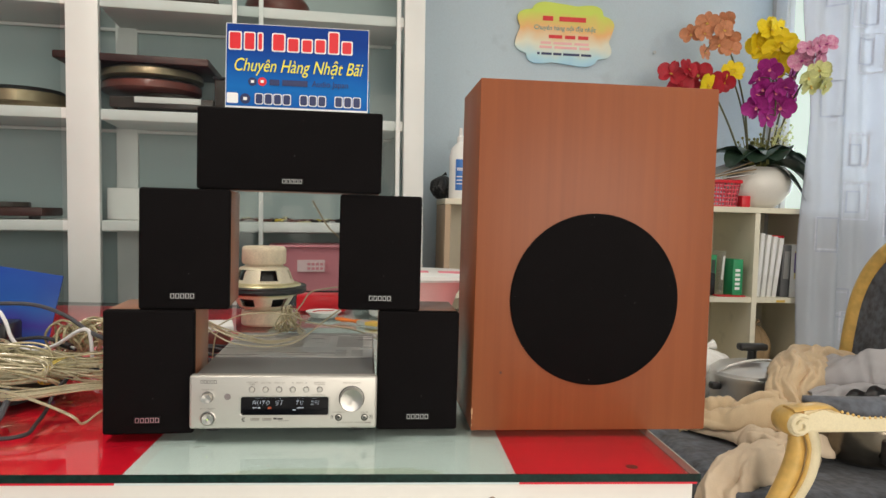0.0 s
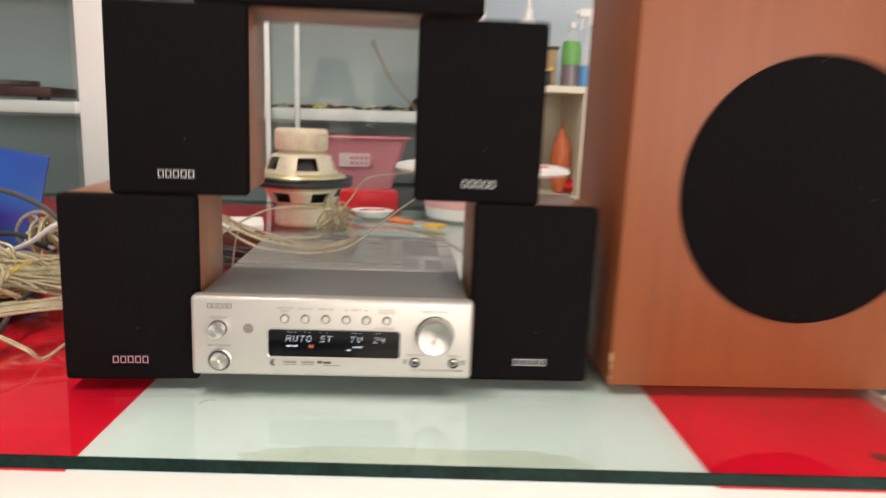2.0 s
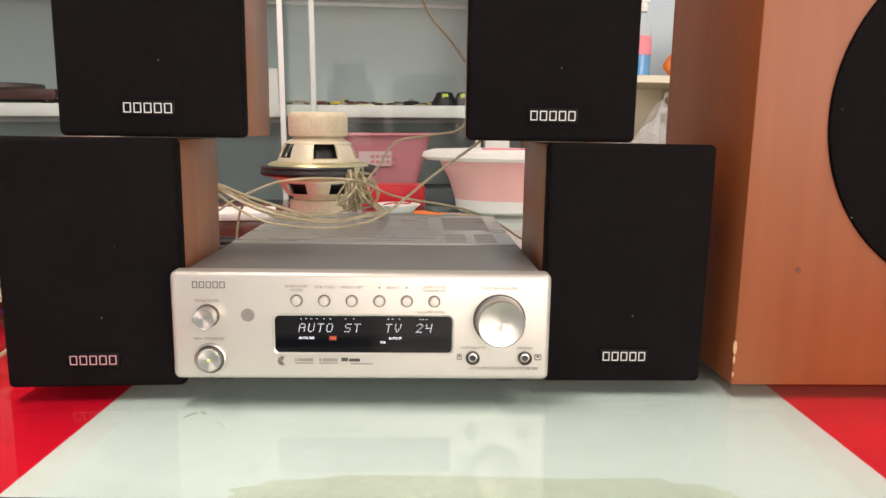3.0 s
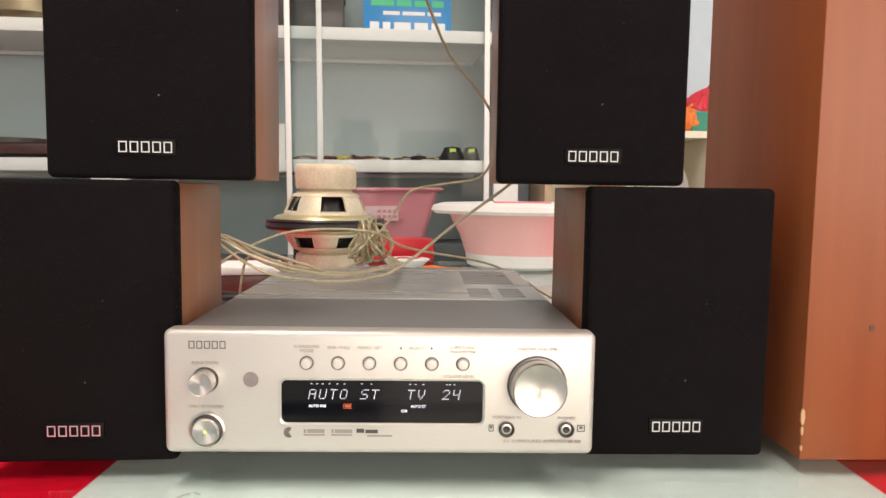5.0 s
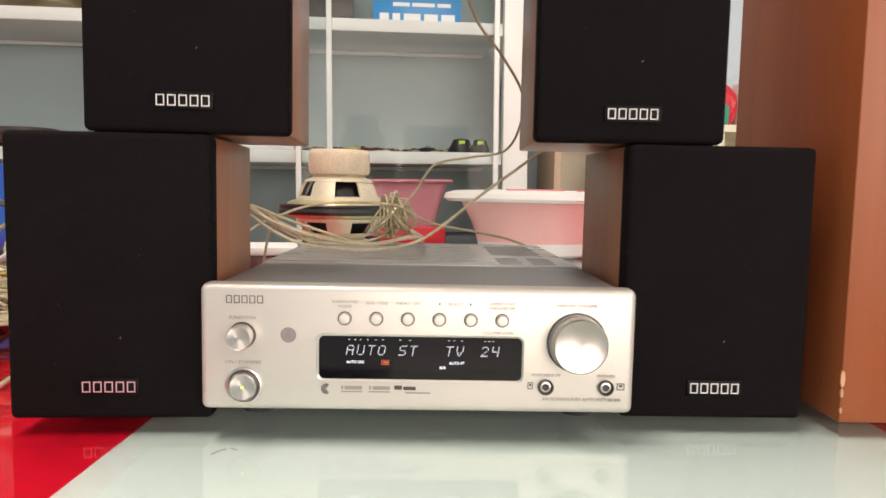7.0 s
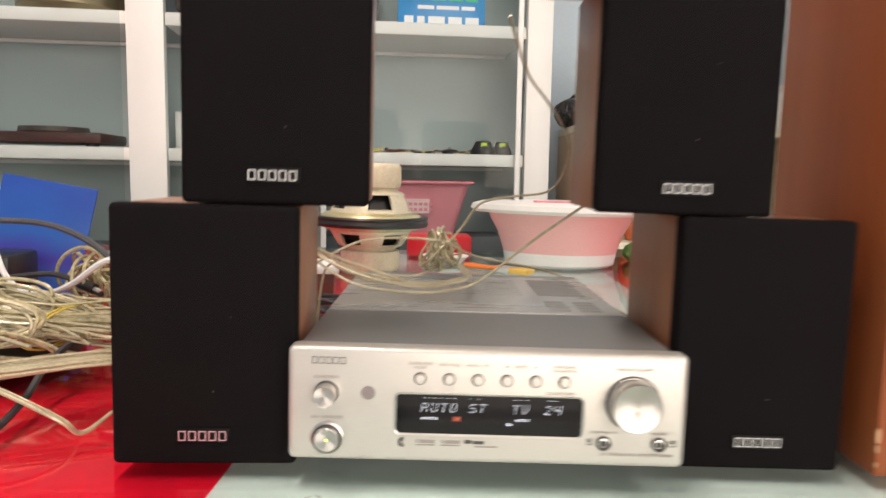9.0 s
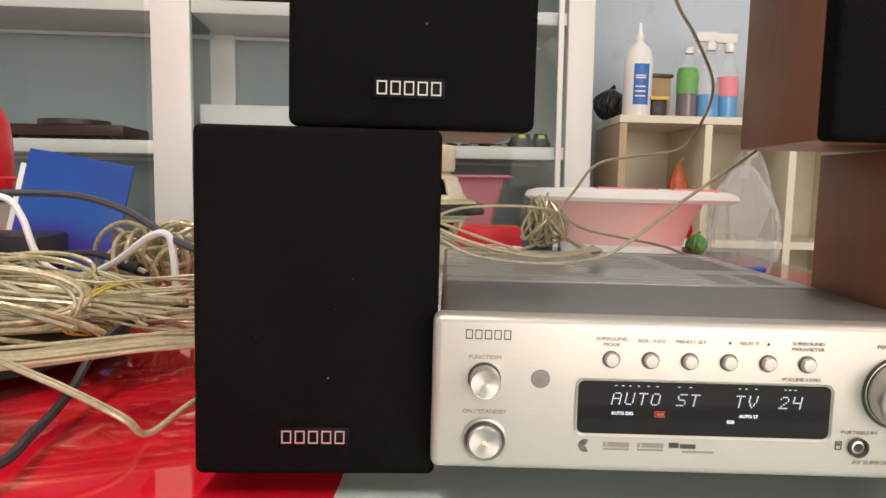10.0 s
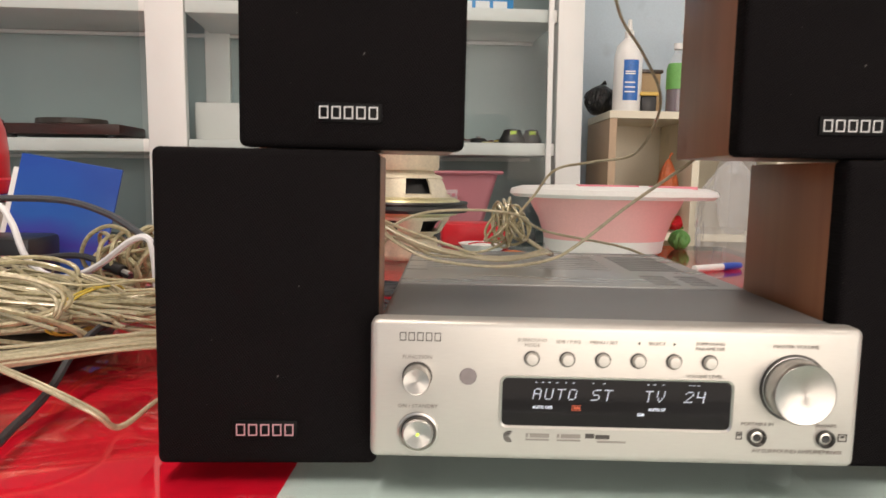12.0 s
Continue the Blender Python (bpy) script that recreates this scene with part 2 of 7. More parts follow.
for node in SPUN_FACE.node_tree.nodes:
    if node.type == "BSDF_PRINCIPLED":
        node.inputs["Anisotropic"].default_value = 0.85
        SPUN_FACE.node_tree.links.new(turned.outputs[0], node.inputs["Tangent"])
RINGMETAL = paint("dark_ring", (0.09, 0.085, 0.08), 0.4, metal=0.6)
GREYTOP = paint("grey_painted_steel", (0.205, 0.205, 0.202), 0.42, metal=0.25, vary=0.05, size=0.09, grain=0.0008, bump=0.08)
# paler rear steel, lightened further to hold the wall's sheen
GREYTOP_REAR = paint("grey_steel_with_painted_sheen", (0.40, 0.40, 0.385), 0.28, metal=0.35, vary=0.10, size=0.03, grain=0.0012, bump=0.10, stretch=(0.15, 1, 1))
SLOT = paint("vent_slot", (0.29, 0.29, 0.283), 0.5, metal=0.2)
SMOKED = paint("smoked_window", (0.003, 0.003, 0.004), 0.10, vary=0.05, bump=0.0, spec=0.28)
IRWIN = paint("grey_sensor_window", (0.23, 0.20, 0.20), 0.2)
INK = paint("grey_print", (0.27, 0.245, 0.22), 0.5, vary=0.05)
INK_DARK = paint("dark_print", (0.05, 0.045, 0.04), 0.5, vary=0.05)
PALE_PRINT = paint("pale_metal_letter", (0.62, 0.62, 0.62), 0.5, metal=0.0, vary=0.05)
ROSE_PRINT = paint("rose_tinted_letter", (0.55, 0.30, 0.33), 0.5, metal=0.0, vary=0.05)
GLOW = paint("display_glow", (0.80, 0.88, 1.0), 0.5, emit=0.6, vary=0.0, bump=0.0)
GLOW_RED = paint("display_glow_red", (0.55, 0.10, 0.04), 0.5, emit=0.10, vary=0.0, bump=0.0)
LED = paint("green_yellow_light", (0.55, 0.85, 0.06), 0.4, emit=1.4, vary=0.0, bump=0.0)
WIRE = paint("clear_speaker_wire", (0.56, 0.50, 0.34), 0.3, metal=0.15, vary=0.22, size=0.03, grain=0.003, coat=0.4, other=(0.33, 0.30, 0.19))
WIRE_OLD = paint("tangled_clear_wire", (0.60, 0.54, 0.33), 0.28, metal=0.1, size=0.04, grain=0.004, coat=0.5, other=(0.25, 0.22, 0.13))
WHITE_CABLE = paint("white_cable_sheath", (0.82, 0.82, 0.84), 0.4, vary=0.04)
YELLOW_TIE = paint("yellow_tie", (0.72, 0.55, 0.08), 0.5)
BLUE_CARD = blend("blue_printed_card", [(0.0, (0.06, 0.14, 0.42)), (0.35, (0.035, 0.12, 0.45)), (0.55, (0.06, 0.05, 0.36)), (0.72, (0.025, 0.11, 0.42)), (1.0, (0.02, 0.07, 0.34))], 2, 0.0, 0.2, 0.35, 0.5)
PAPER = paint("white_paper", (0.80, 0.80, 0.78), 0.7, vary=0.05)
SIGN_BLUE = blend("blue_sign_print", [(0.0, (0.003, 0.06, 0.33)), (0.4, (0.003, 0.14, 0.48)), (0.7, (0.003, 0.08, 0.38)), (1.0, (0.003, 0.04, 0.25))], 2, 0.0, 0.11, 0.65, 0.35)
RED_PRINT = paint("red_print", (0.70, 0.012, 0.02), 0.4, vary=0.04)
WHITE_PRINT = paint("white_print", (0.85, 0.85, 0.86), 0.4, vary=0.02)
YELLOW_PRINT = paint("yellow_print", (0.85, 0.78, 0.05), 0.4, vary=0.03)
NAVY_PRINT = paint("navy_print", (0.01, 0.02, 0.10), 0.4, vary=0.03)
TEAL_PRINT = paint("teal_print", (0.05, 0.30, 0.33), 0.4, vary=0.03)
CREAM_MAGNET = paint("worn_cream_magnet", (0.70, 0.60, 0.44), 0.6, vary=0.15, size=0.03, wear=0.3)
ZINC = paint("yellow_zinc_steel", (0.66, 0.60, 0.36), 0.35, metal=0.75, vary=0.15, size=0.03)
CREAM_STEEL = paint("cream_basket_steel", (0.70, 0.63, 0.48), 0.45, metal=0.3, vary=0.12, size=0.03)
PINK = paint("pink_plastic", (0.88, 0.48, 0.47), 0.4, vary=0.05, size=0.1)
PINK_DEEP = paint("deep_pink_plastic", (0.80, 0.29, 0.34), 0.35, vary=0.08, size=0.1)
PINK_RED = paint("pink_red_print", (0.82, 0.27, 0.33), 0.45, vary=0.05)
WHITE_PLASTIC = paint("white_plastic", (0.82, 0.82, 0.80), 0.35, vary=0.04, size=0.1)
RED_PLASTIC = paint("red_plastic", (0.66, 0.018, 0.03), 0.32, vary=0.06, size=0.1)
ORANGE = paint("orange_plastic", (0.80, 0.20, 0.03), 0.4, vary=0.06)
AMBER = paint("amber_plastic", (0.72, 0.48, 0.10), 0.4, vary=0.06)
BLUE_PLASTIC = paint("blue_plastic", (0.025, 0.07, 0.42), 0.35, vary=0.06)
GREEN_LABEL = paint("green_label", (0.14, 0.40, 0.10), 0.45, vary=0.15, size=0.02)
GREEN_BOX = paint("green_card_box", (0.02, 0.30, 0.12), 0.45, vary=0.08)
BLUE_LIQUID = paint("blue_cleaner", (0.01, 0.33, 0.74), 0.12, vary=0.08)
DARK_LIQUID = paint("dark_plum_drink", (0.10, 0.045, 0.07), 0.15, vary=0.2)
CLEAR_PLASTIC = paint("hazy_clear_plastic", (0.78, 0.82, 0.84), 0.2, vary=0.08, size=0.03, alpha=0.16)
BAG_PLASTIC = paint("crumpled_clear_bag", (0.80, 0.80, 0.82), 0.25, vary=0.1, size=0.04, alpha=0.22, bump=0.4, grain=0.02)
KRAFT = paint("kraft_card", (0.42, 0.29, 0.16), 0.7, vary=0.1)
MAROON_WOOD = paint("maroon_wood", (0.13, 0.032, 0.022), 0.35, vary=0.3, size=0.05, stretch=(0.2, 1, 1), coat=0.2)
ORANGE_WOOD = paint("orange_wood", (0.40, 0.13, 0.03), 0.35, vary=0.2, size=0.04, stretch=(0.2, 1, 1), coat=0.3)
DARK_WOOD = paint("dark_wood", (0.055, 0.038, 0.030), 0.4, vary=0.3, size=0.05, coat=0.2)
STEEL = paint("brushed_steel", (0.70, 0.69, 0.67), 0.38, metal=0.85, vary=0.08, size=0.05, grain=0.001, stretch=(1, 1, 0.1))
STEEL_DARK = paint("dark_polished_steel", (0.17, 0.15, 0.12), 0.2, metal=0.95, vary=0.15, size=0.06)
GOLD = paint("worn_gold_lacquer", (0.70, 0.44, 0.12), 0.35, metal=0.1, vary=0.18, size=0.05, grain=0.02, coat=0.25)
CREAM_LACQ = paint("cream_lacquer", (0.80, 0.70, 0.47), 0.4, vary=0.08, size=0.04, wear=0.25, coat=0.2)
SLATE = paint("slate_damask", (0.125, 0.140, 0.175), 0.75, size=0.06, grain=0.02, bump=0.3, other=(0.022, 0.021, 0.022), sheen=0.2)
BEIGE = paint("beige_cotton", (0.62, 0.47, 0.30), 0.85, vary=0.10, size=0.06, grain=0.002, bump=0.3, sheen=0.15)
BEIGE_GREY = paint("pale_beige_lining", (0.62, 0.50, 0.37), 0.85, vary=0.08, size=0.06, grain=0.002, bump=0.3)
GREY_SHIRT = paint("grey_jersey", (0.37, 0.36, 0.375), 0.9, vary=0.08, size=0.05, grain=0.0015, bump=0.3, sheen=0.15)
STEM = paint("brown_green_stem", (0.10, 0.105, 0.045), 0.6, vary=0.2)
LEAF = paint("dark_green_leaf", (0.022, 0.048, 0.030), 0.38, vary=0.3, size=0.03, coat=0.2)
MOSS = paint("olive_moss", (0.19, 0.19, 0.06), 0.9, vary=0.4, size=0.01)
P_YELLOW = paint("yellow_petal", (0.90, 0.70, 0.015), 0.6, vary=0.10, size=0.02)
P_PURPLE = paint("magenta_petal", (0.40, 0.022, 0.26), 0.6, vary=0.25, size=0.02)
P_RED = paint("red_petal", (0.42, 0.010, 0.025), 0.6, vary=0.25, size=0.02)
P_ORANGE = paint("orange_petal", (0.62, 0.26, 0.13), 0.6, vary=0.2, size=0.02)
P_PINK = paint("pink_white_petal", (0.80, 0.50, 0.62), 0.6, size=0.015, other=(0.58, 0.10, 0.30))
P_LIME = paint("lime_petal", (0.66, 0.68, 0.30), 0.6, vary=0.15, size=0.02)
CERAMIC = paint("cream_ceramic", (0.78, 0.75, 0.70), 0.3, vary=0.05, size=0.1)
CURTAIN = voile("white_voile", (0.69, 0.73, 0.80))
CURT_GREY = paint("grey_woven_figure", (0.66, 0.69, 0.78), 0.8, vary=0.12, size=0.02)
CURT_DARK = paint("slate_woven_figure", (0.50, 0.54, 0.64), 0.8, vary=0.12, size=0.02)
PLAQUE = blend("pastel_plaque_print", [(0.0, (0.26, 0.52, 0.84)), (0.3, (0.50, 0.76, 0.86)), (0.52, (0.84, 0.82, 0.66)), (0.74, (0.90, 0.52, 0.22)), (1.0, (0.66, 0.78, 0.14))], 2, -0.16, 0.16, 0.4, 0.35)
PLAQUE_EDGE = paint("plaque_edge", (0.42, 0.55, 0.68), 0.5)
# emission stands in for the daylight on the wall outside
OUTSIDE = paint("glowing_pale_outside", (0.80, 0.84, 0.72), 0.8, vary=0.08, size=0.6, emit=0.75)
BACKPANEL = paint("grey_blue_back_panel", (0.42, 0.50, 0.50), 0.6, vary=0.06, size=0.3)
SAGE = paint("sage_plastic", (0.45, 0.49, 0.42), 0.5, vary=0.06)


# ---- mesh helpers ----
def part(name, bm, material, parent=None, label="", smooth=40):
    me = bpy.data.meshes.new(name)
    bmesh.ops.recalc_face_normals(bm, faces=bm.faces)
    bm.to_mesh(me)
    bm.free()
    me.materials.append(material)
    if smooth:
        me.shade_smooth()
        me.set_sharp_from_angle(angle=radians(smooth))
    ob = new(name, me)
    if parent:
        ob.parent = parent
    if label:
        ob["label"] = label
    return ob


def thing(name, m, label, category, group="", kind=""):
    ob = new(name)
    ob.empty_display_size = 0.05
    ob.matrix_world = m
    return tagged(ob, label, category, group, kind)


def B():
    return bmesh.new()


def box(bm, x0, x1, y0, y1, z0, z1, bevel=0.0, seg=2, m=None):
    r = bmesh.ops.create_cube(bm, size=1)
    vs = r["verts"]
    for v in vs:
        v.co = Vector(((x0 + x1) / 2 + v.co.x * (x1 - x0), (y0 + y1) / 2 + v.co.y * (y1 - y0), (z0 + z1) / 2 + v.co.z * (z1 - z0)))
    if bevel:
        es = list({e for v in vs for e in v.link_edges})
        vs = bmesh.ops.bevel(bm, geom=es, offset=bevel, segments=seg, affect="EDGES", profile=0.5)["verts"]
        vs = list(vs)
    if m is not None:
        bmesh.ops.transform(bm, matrix=m, verts=list({v for v in vs}))
    return bm


def lathe(bm, profile, seg=32, m=None, sx=1.0, sy=1.0):
    """Turns (radius, height) pairs about z."""
    rings = []
    m = m or Matrix()
    for r, z in profile:
        if r < 1e-6:
            rings.append([bm.verts.new(m @ Vector((0, 0, z)))])
        else:
            rings.append([bm.verts.new(m @ Vector((sx * r * math.cos(2 * math.pi * i / seg), sy * r * math.sin(2 * math.pi * i / seg), z))) for i in range(seg)])
    for a, b in zip(rings, rings[1:]):
        for i in range(seg):
            j = (i + 1) % seg
            if len(a) == 1 and len(b) > 1:
                bm.faces.new((a[0], b[i], b[j]))
            elif len(b) == 1 and len(a) > 1:
                bm.faces.new((a[i], a[j], b[0]))
            elif len(a) > 1:
                bm.faces.new((a[i], a[j], b[j], b[i]))
    return bm


def glide(pts, steps=8):
    """A smooth line through the points."""
    ps = [Vector(p) for p in pts]
    ps = [ps[0] * 2 - ps[1]] + ps + [ps[-1] * 2 - ps[-2]]
    out = []
    for i in range(1, len(ps) - 2):
        a, b, c, d = ps[i - 1:i + 3]
        for k in range(steps):
            t = k / steps
            out.append(0.5 * ((2 * b) + (c - a) * t + (2 * a - 5 * b + 4 * c - d) * t * t + (3 * b - 3 * c + d - a) * t ** 3))
    out.append(ps[-2])
    return out


def tube(bm, pts, r, seg=8, steps=8, flat=1.0, ends=True, radii=None, lump=0.0, seed=0.0):
    """A round or flattened tube along a smooth line; radii taper it; lump crumples it."""
    line = glide(pts, steps) if steps else [Vector(p) for p in pts]
    n = len(line)
    up = Vector((0, 0, 1))
    rings = []
    side = None
    for i, p in enumerate(line):
        d = (line[min(i + 1, n - 1)] - line[max(i - 1, 0)])
        if d.length < 1e-9:
            d = Vector((1, 0, 0))
        d.normalize()
        if side is None:
            side = d.cross(up)
            if side.length < 1e-3:
                side = d.cross(Vector((0, 1, 0)))
        side = (side - d * side.dot(d)).normalized()
        nrm = side.cross(d).normalized()
        rr = r
        if radii:
            f = i / max(1, n - 1) * (len(radii) - 1)
            k = min(int(f), len(radii) - 2)
            rr = radii[k] + (radii[k + 1] - radii[k]) * (f - k)
        ring = []
        for j in range(seg):
            a = 2 * math.pi * j / seg
            q = p + side * (rr * math.cos(a)) + nrm * (rr * flat * math.sin(a))
            if lump:
                w = noise.noise(q * 16 + Vector((seed, 0, 0))) * 0.6 + noise.noise(q * 38 + Vector((0, seed, 0))) * 0.3
                q += (q - p).normalized() * w * lump
            ring.append(bm.verts.new(q))
        rings.append(ring)
    for a, b in zip(rings, rings[1:]):
        for j in range(seg):
            k = (j + 1) % seg
            bm.faces.new((a[j], a[k], b[k], b[j]))
    if ends:
        bm.faces.new(rings[0])
        bm.faces.new(rings[-1])
    return bm


def plate(bm, outline, y0, y1):
    """A flat plate in the xz plane from an outline of (x, z), between the depths y0 and y1."""
    front = [bm.verts.new((x, y0, z)) for x, z in outline]
    back = [bm.verts.new((x, y1, z)) for x, z in outline]
    bm.faces.new(front)
    bm.faces.new(list(reversed(back)))
    n = len(outline)
    for i in range(n):
        j = (i + 1) % n
        bm.faces.new((front[i], back[i], back[j], front[j]))
    return bm


def rounded(x0, x1, z0, z1, r, seg=6):
    pts = []
    for cx, cz, a0 in ((x1 - r, z1 - r, 0), (x0 + r, z1 - r, 90), (x0 + r, z0 + r, 180), (x1 - r, z0 + r, 270)):
        for i in range(seg + 1):
            a = radians(a0 + 90 * i / seg)
            pts.append((cx + r * math.cos(a), cz + r * math.sin(a)))
    return pts


def written(name, words, size, material, parent, x, y, z, align="CENTER", shear=0.0, wide=1.0, rot=None, thick=0.0002, label=""):
    """Words as a mesh, standing in the xz plane and facing -y."""
    cu = bpy.data.curves.new(name, "FONT")
    cu.body, cu.size, cu.align_x, cu.align_y, cu.shear, cu.extrude = words, size, align, "CENTER", shear, thick
    cu.resolution_u = 3
    tmp = new(name + "_curve", cu)
    bpy.context.view_layer.update()
    me = bpy.data.meshes.new_from_object(tmp.evaluated_get(bpy.context.evaluated_depsgraph_get()))
    bpy.data.objects.remove(tmp)
    bpy.data.curves.remove(cu)
    me.transform(pose(x, y, z, 90, 0, 0) @ Matrix.Diagonal((wide, 1, 1, 1)))
    me.materials.clear()
    me.materials.append(material)
    ob = new(name, me)
    ob.parent = parent
    if label:
        ob["label"] = label
    return ob


def bars(name, material, parent, x, y, z, widths, height, gap, thick=0.0004, label=""):
    """A row of plain bars, centred on x, for writing that is not spelt out."""
    total = sum(widths) + gap * (len(widths) - 1)
    bm = B()
    cx = x - total / 2
    for w in widths:
        box(bm, cx, cx + w, y - thick, y + thick, z - height / 2, z + height / 2)
        cx += w + gap
    return part(name, bm, material, parent, label, smooth=0)


def emblem(parent, material, x, y, z, h, thick):
    """Five plain hollow oblongs in a row that stand in for a maker's mark."""
    w, s, g = h * 0.74, h * 0.095, h * 0.26
    x0 = x - (5 * w + 4 * g) / 2
    for i in range(5):
        a, b, lo, hi = x0 + i * (w + g), x0 + i * (w + g) + w, z - h / 2, z + h / 2
        bm = B()
        box(bm, a, a + s, y - thick, y, lo, hi)
        box(bm, b - s, b, y - thick, y, lo, hi)
        box(bm, a + s, b - s, y - thick, y, lo, lo + s)
        box(bm, a + s, b - s, y - thick, y, hi - s, hi)
        part("mark", bm, material, parent, smooth=0)


FACE = pose(0, 0, 0, 90, 0, 0)   # turns a lathe's z axis to -y
TT = 0.747                       # height of the counter's glass top

# ---- setting ----
def slab(name, label, material, *dims):
    bm = B()
    box(bm, *dims)
    return tagged(part(name, bm, material, smooth=0), label, name.split("_")[0], kind="structure")


slab("floor", "pale grey-beige glazed floor", FLOOR, -3.2, 3.1, -4.1, 2.7, -0.1, 0)
slab("ceiling", "plain off-white painted ceiling", CEIL, -3.2, 3.1, -4.1, 2.7, 3.1, 3.2)
slab("wall_west", "pale blue painted side wall", WALL, -3.2, -3.05, -4.1, 2.7, 0.0, 3.1)
slab("wall_east", "pale blue painted side wall", WALL, 2.98, 3.1, -4.1, 2.7, 0.0, 3.1)
bm = B()
box(bm, -3.05, 2.07, 2.36, 2.52, 0, 3.1)
box(bm, 2.07, 2.98, 2.36, 2.52, 0, 0.95)
box(bm, 2.07, 2.98, 2.36, 2.52, 2.45, 3.1)
tagged(part("wall_north", bm, WALL, smooth=0), "pale blue painted wall with small scuffs", "wall", kind="structure")
bm = B()
box(bm, -3.05, -2.1, -4.1, -3.95, 0, 3.1)
box(bm, 2.7, 2.98, -4.1, -3.95, 0, 3.1)
box(bm, -2.1, 2.7, -4.1, -3.95, 2.9, 3.1)
tagged(part("wall_south", bm, WALL, smooth=0), "pale blue wall with the wide open shop front", "wall", kind="structure")
win = thing("window_1", pose(0, 0, 0), "grey-framed bright window behind the orchids", "window", kind="structure")
bm = B()
box(bm, 2.07, 2.13, 2.33, 2.44, 0.95, 2.45, 0.004)
box(bm, 2.90, 2.98, 2.33, 2.44, 0.95, 2.45, 0.004)
box(bm, 2.13, 2.90, 2.33, 2.44, 2.38, 2.45, 0.004)
box(bm, 2.13, 2.90, 2.33, 2.44, 0.95, 1.01, 0.004)
part("window_frame", bm, GREY_METAL, win)
bm = B()
box(bm, 2.155, 2.185, 2.35, 2.42, 1.01, 2.38, 0.003)
part("sash_frame", bm, WHITE_METAL, win)
bm = B()
box(bm, 2.185, 2.90, 2.39, 2.394, 1.01, 2.38)
pane = part("pane", bm, CAB_GLASS, win)
pane.visible_shadow = False
# backdrop wall with its brightness put in as glow
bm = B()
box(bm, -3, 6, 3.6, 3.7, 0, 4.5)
tagged(part("backdrop", bm, OUTSIDE, smooth=0), "pale wall outside the window, glowing in place of daylight on it", "backdrop", kind="structure")
bm = B()
box(bm, -30, 30, -40, 30, -0.3, -0.12)
tagged(part("ground", bm, FLOOR, smooth=0), "pale paved ground outside the shop", "ground", kind="structure")

# ---- counter ----
ctr = thing("counter", pose(0, 0, 0, 0, 0, -1.7), "white lacquered counter with a red and white striped glass top", "counter")
XL, XR, YF, YB = -1.75, 0.522, -0.138, 1.32
bm = B()
box(bm, XL + 0.01, XR - 0.004, YF + 0.010, YB - 0.01, 0.06, TT - 0.014, 0.003)
part("body", bm, COUNTER_WHITE, ctr, "white lacquered front with brown scuffs")
bm = B()
box(bm, XL + 0.05, XR - 0.05, YF + 0.06, YB - 0.06, 0.0, 0.06)
part("plinth", bm, DARK_WOOD, ctr)
S1, S2 = -0.172, 0.299
for a, b, ma, lb in ((XL + 0.005, S1, TOP_RED, "red painted panel under glass"), (S1, S2, TOP_WHITE, "pale mint-white panel under glass"), (S2, XR - 0.002, TOP_RED, "red painted panel under glass")):
    bm = B()
    box(bm, a, b, YF + 0.004, YB - 0.004, TT - 0.014, TT - 0.0105)
    part("top_panel", bm, ma, ctr, lb, smooth=0)
bm = B()
box(bm, XL, XR, YF, YB, TT - 0.0095, TT)
for f in list(bm.faces):
    if abs(f.normal.z) < 0.5:
        bm.faces.remove(f)
sheet = part("glass_sheet", bm, GLASS_SHEET, ctr, "clear glass sheet", smooth=0)
sheet.visible_shadow = False
bm = B()
for a in ((XL, XR, YF - 0.0005, YF + 0.0015), (XL, XR, YB - 0.0015, YB), (XL, XL + 0.0015, YF + 0.002, YB - 0.002)):
    box(bm, *a, TT - 0.0097, TT - 0.0003)
part("glass_edge", bm, GLASS_EDGE, ctr, "dark green polished glass edge")
bm = B()
box(bm, XR - 0.0015, XR + 0.0005, YF + 0.002, YB - 0.002, TT - 0.0097, TT - 0.0003)
part("ground_edge", bm, paint("pale_ground_glass", (0.42, 0.50, 0.47), 0.4, vary=0.2, size=0.03), ctr, "pale ground glass edge")
rnd = random.Random(4)
for cx, cz, w, h in ((0.107, 0.688, 0.006, 0.02), (0.075, 0.69, 0.008, 0.012), (0.268, 0.712, 0.006, 0.005), (0.262, 0.708, 0.003, 0.003), (-0.33, 0.70, 0.004, 0.004)):
    bm = B()
    pts = [(cx + w * (0.6 + 0.4 * rnd.random()) * math.cos(a), cz + h * (0.5 + 0.5 * rnd.random()) * math.sin(a)) for a in [2 * math.pi * i / 11 for i in range(11)]]
    plate(bm, pts, YF + 0.0088, YF + 0.0105)
    part("scuff", bm, SCUFF, ctr, smooth=0)
bm = B()
lathe(bm, [(0, 0.0006), (0.006, 0.0005), (0.008, 0)], 14, pose(0.455, -0.085, TT - 0.0105))
part("stain", bm, STAIN, ctr, "dark smudge under the glass")

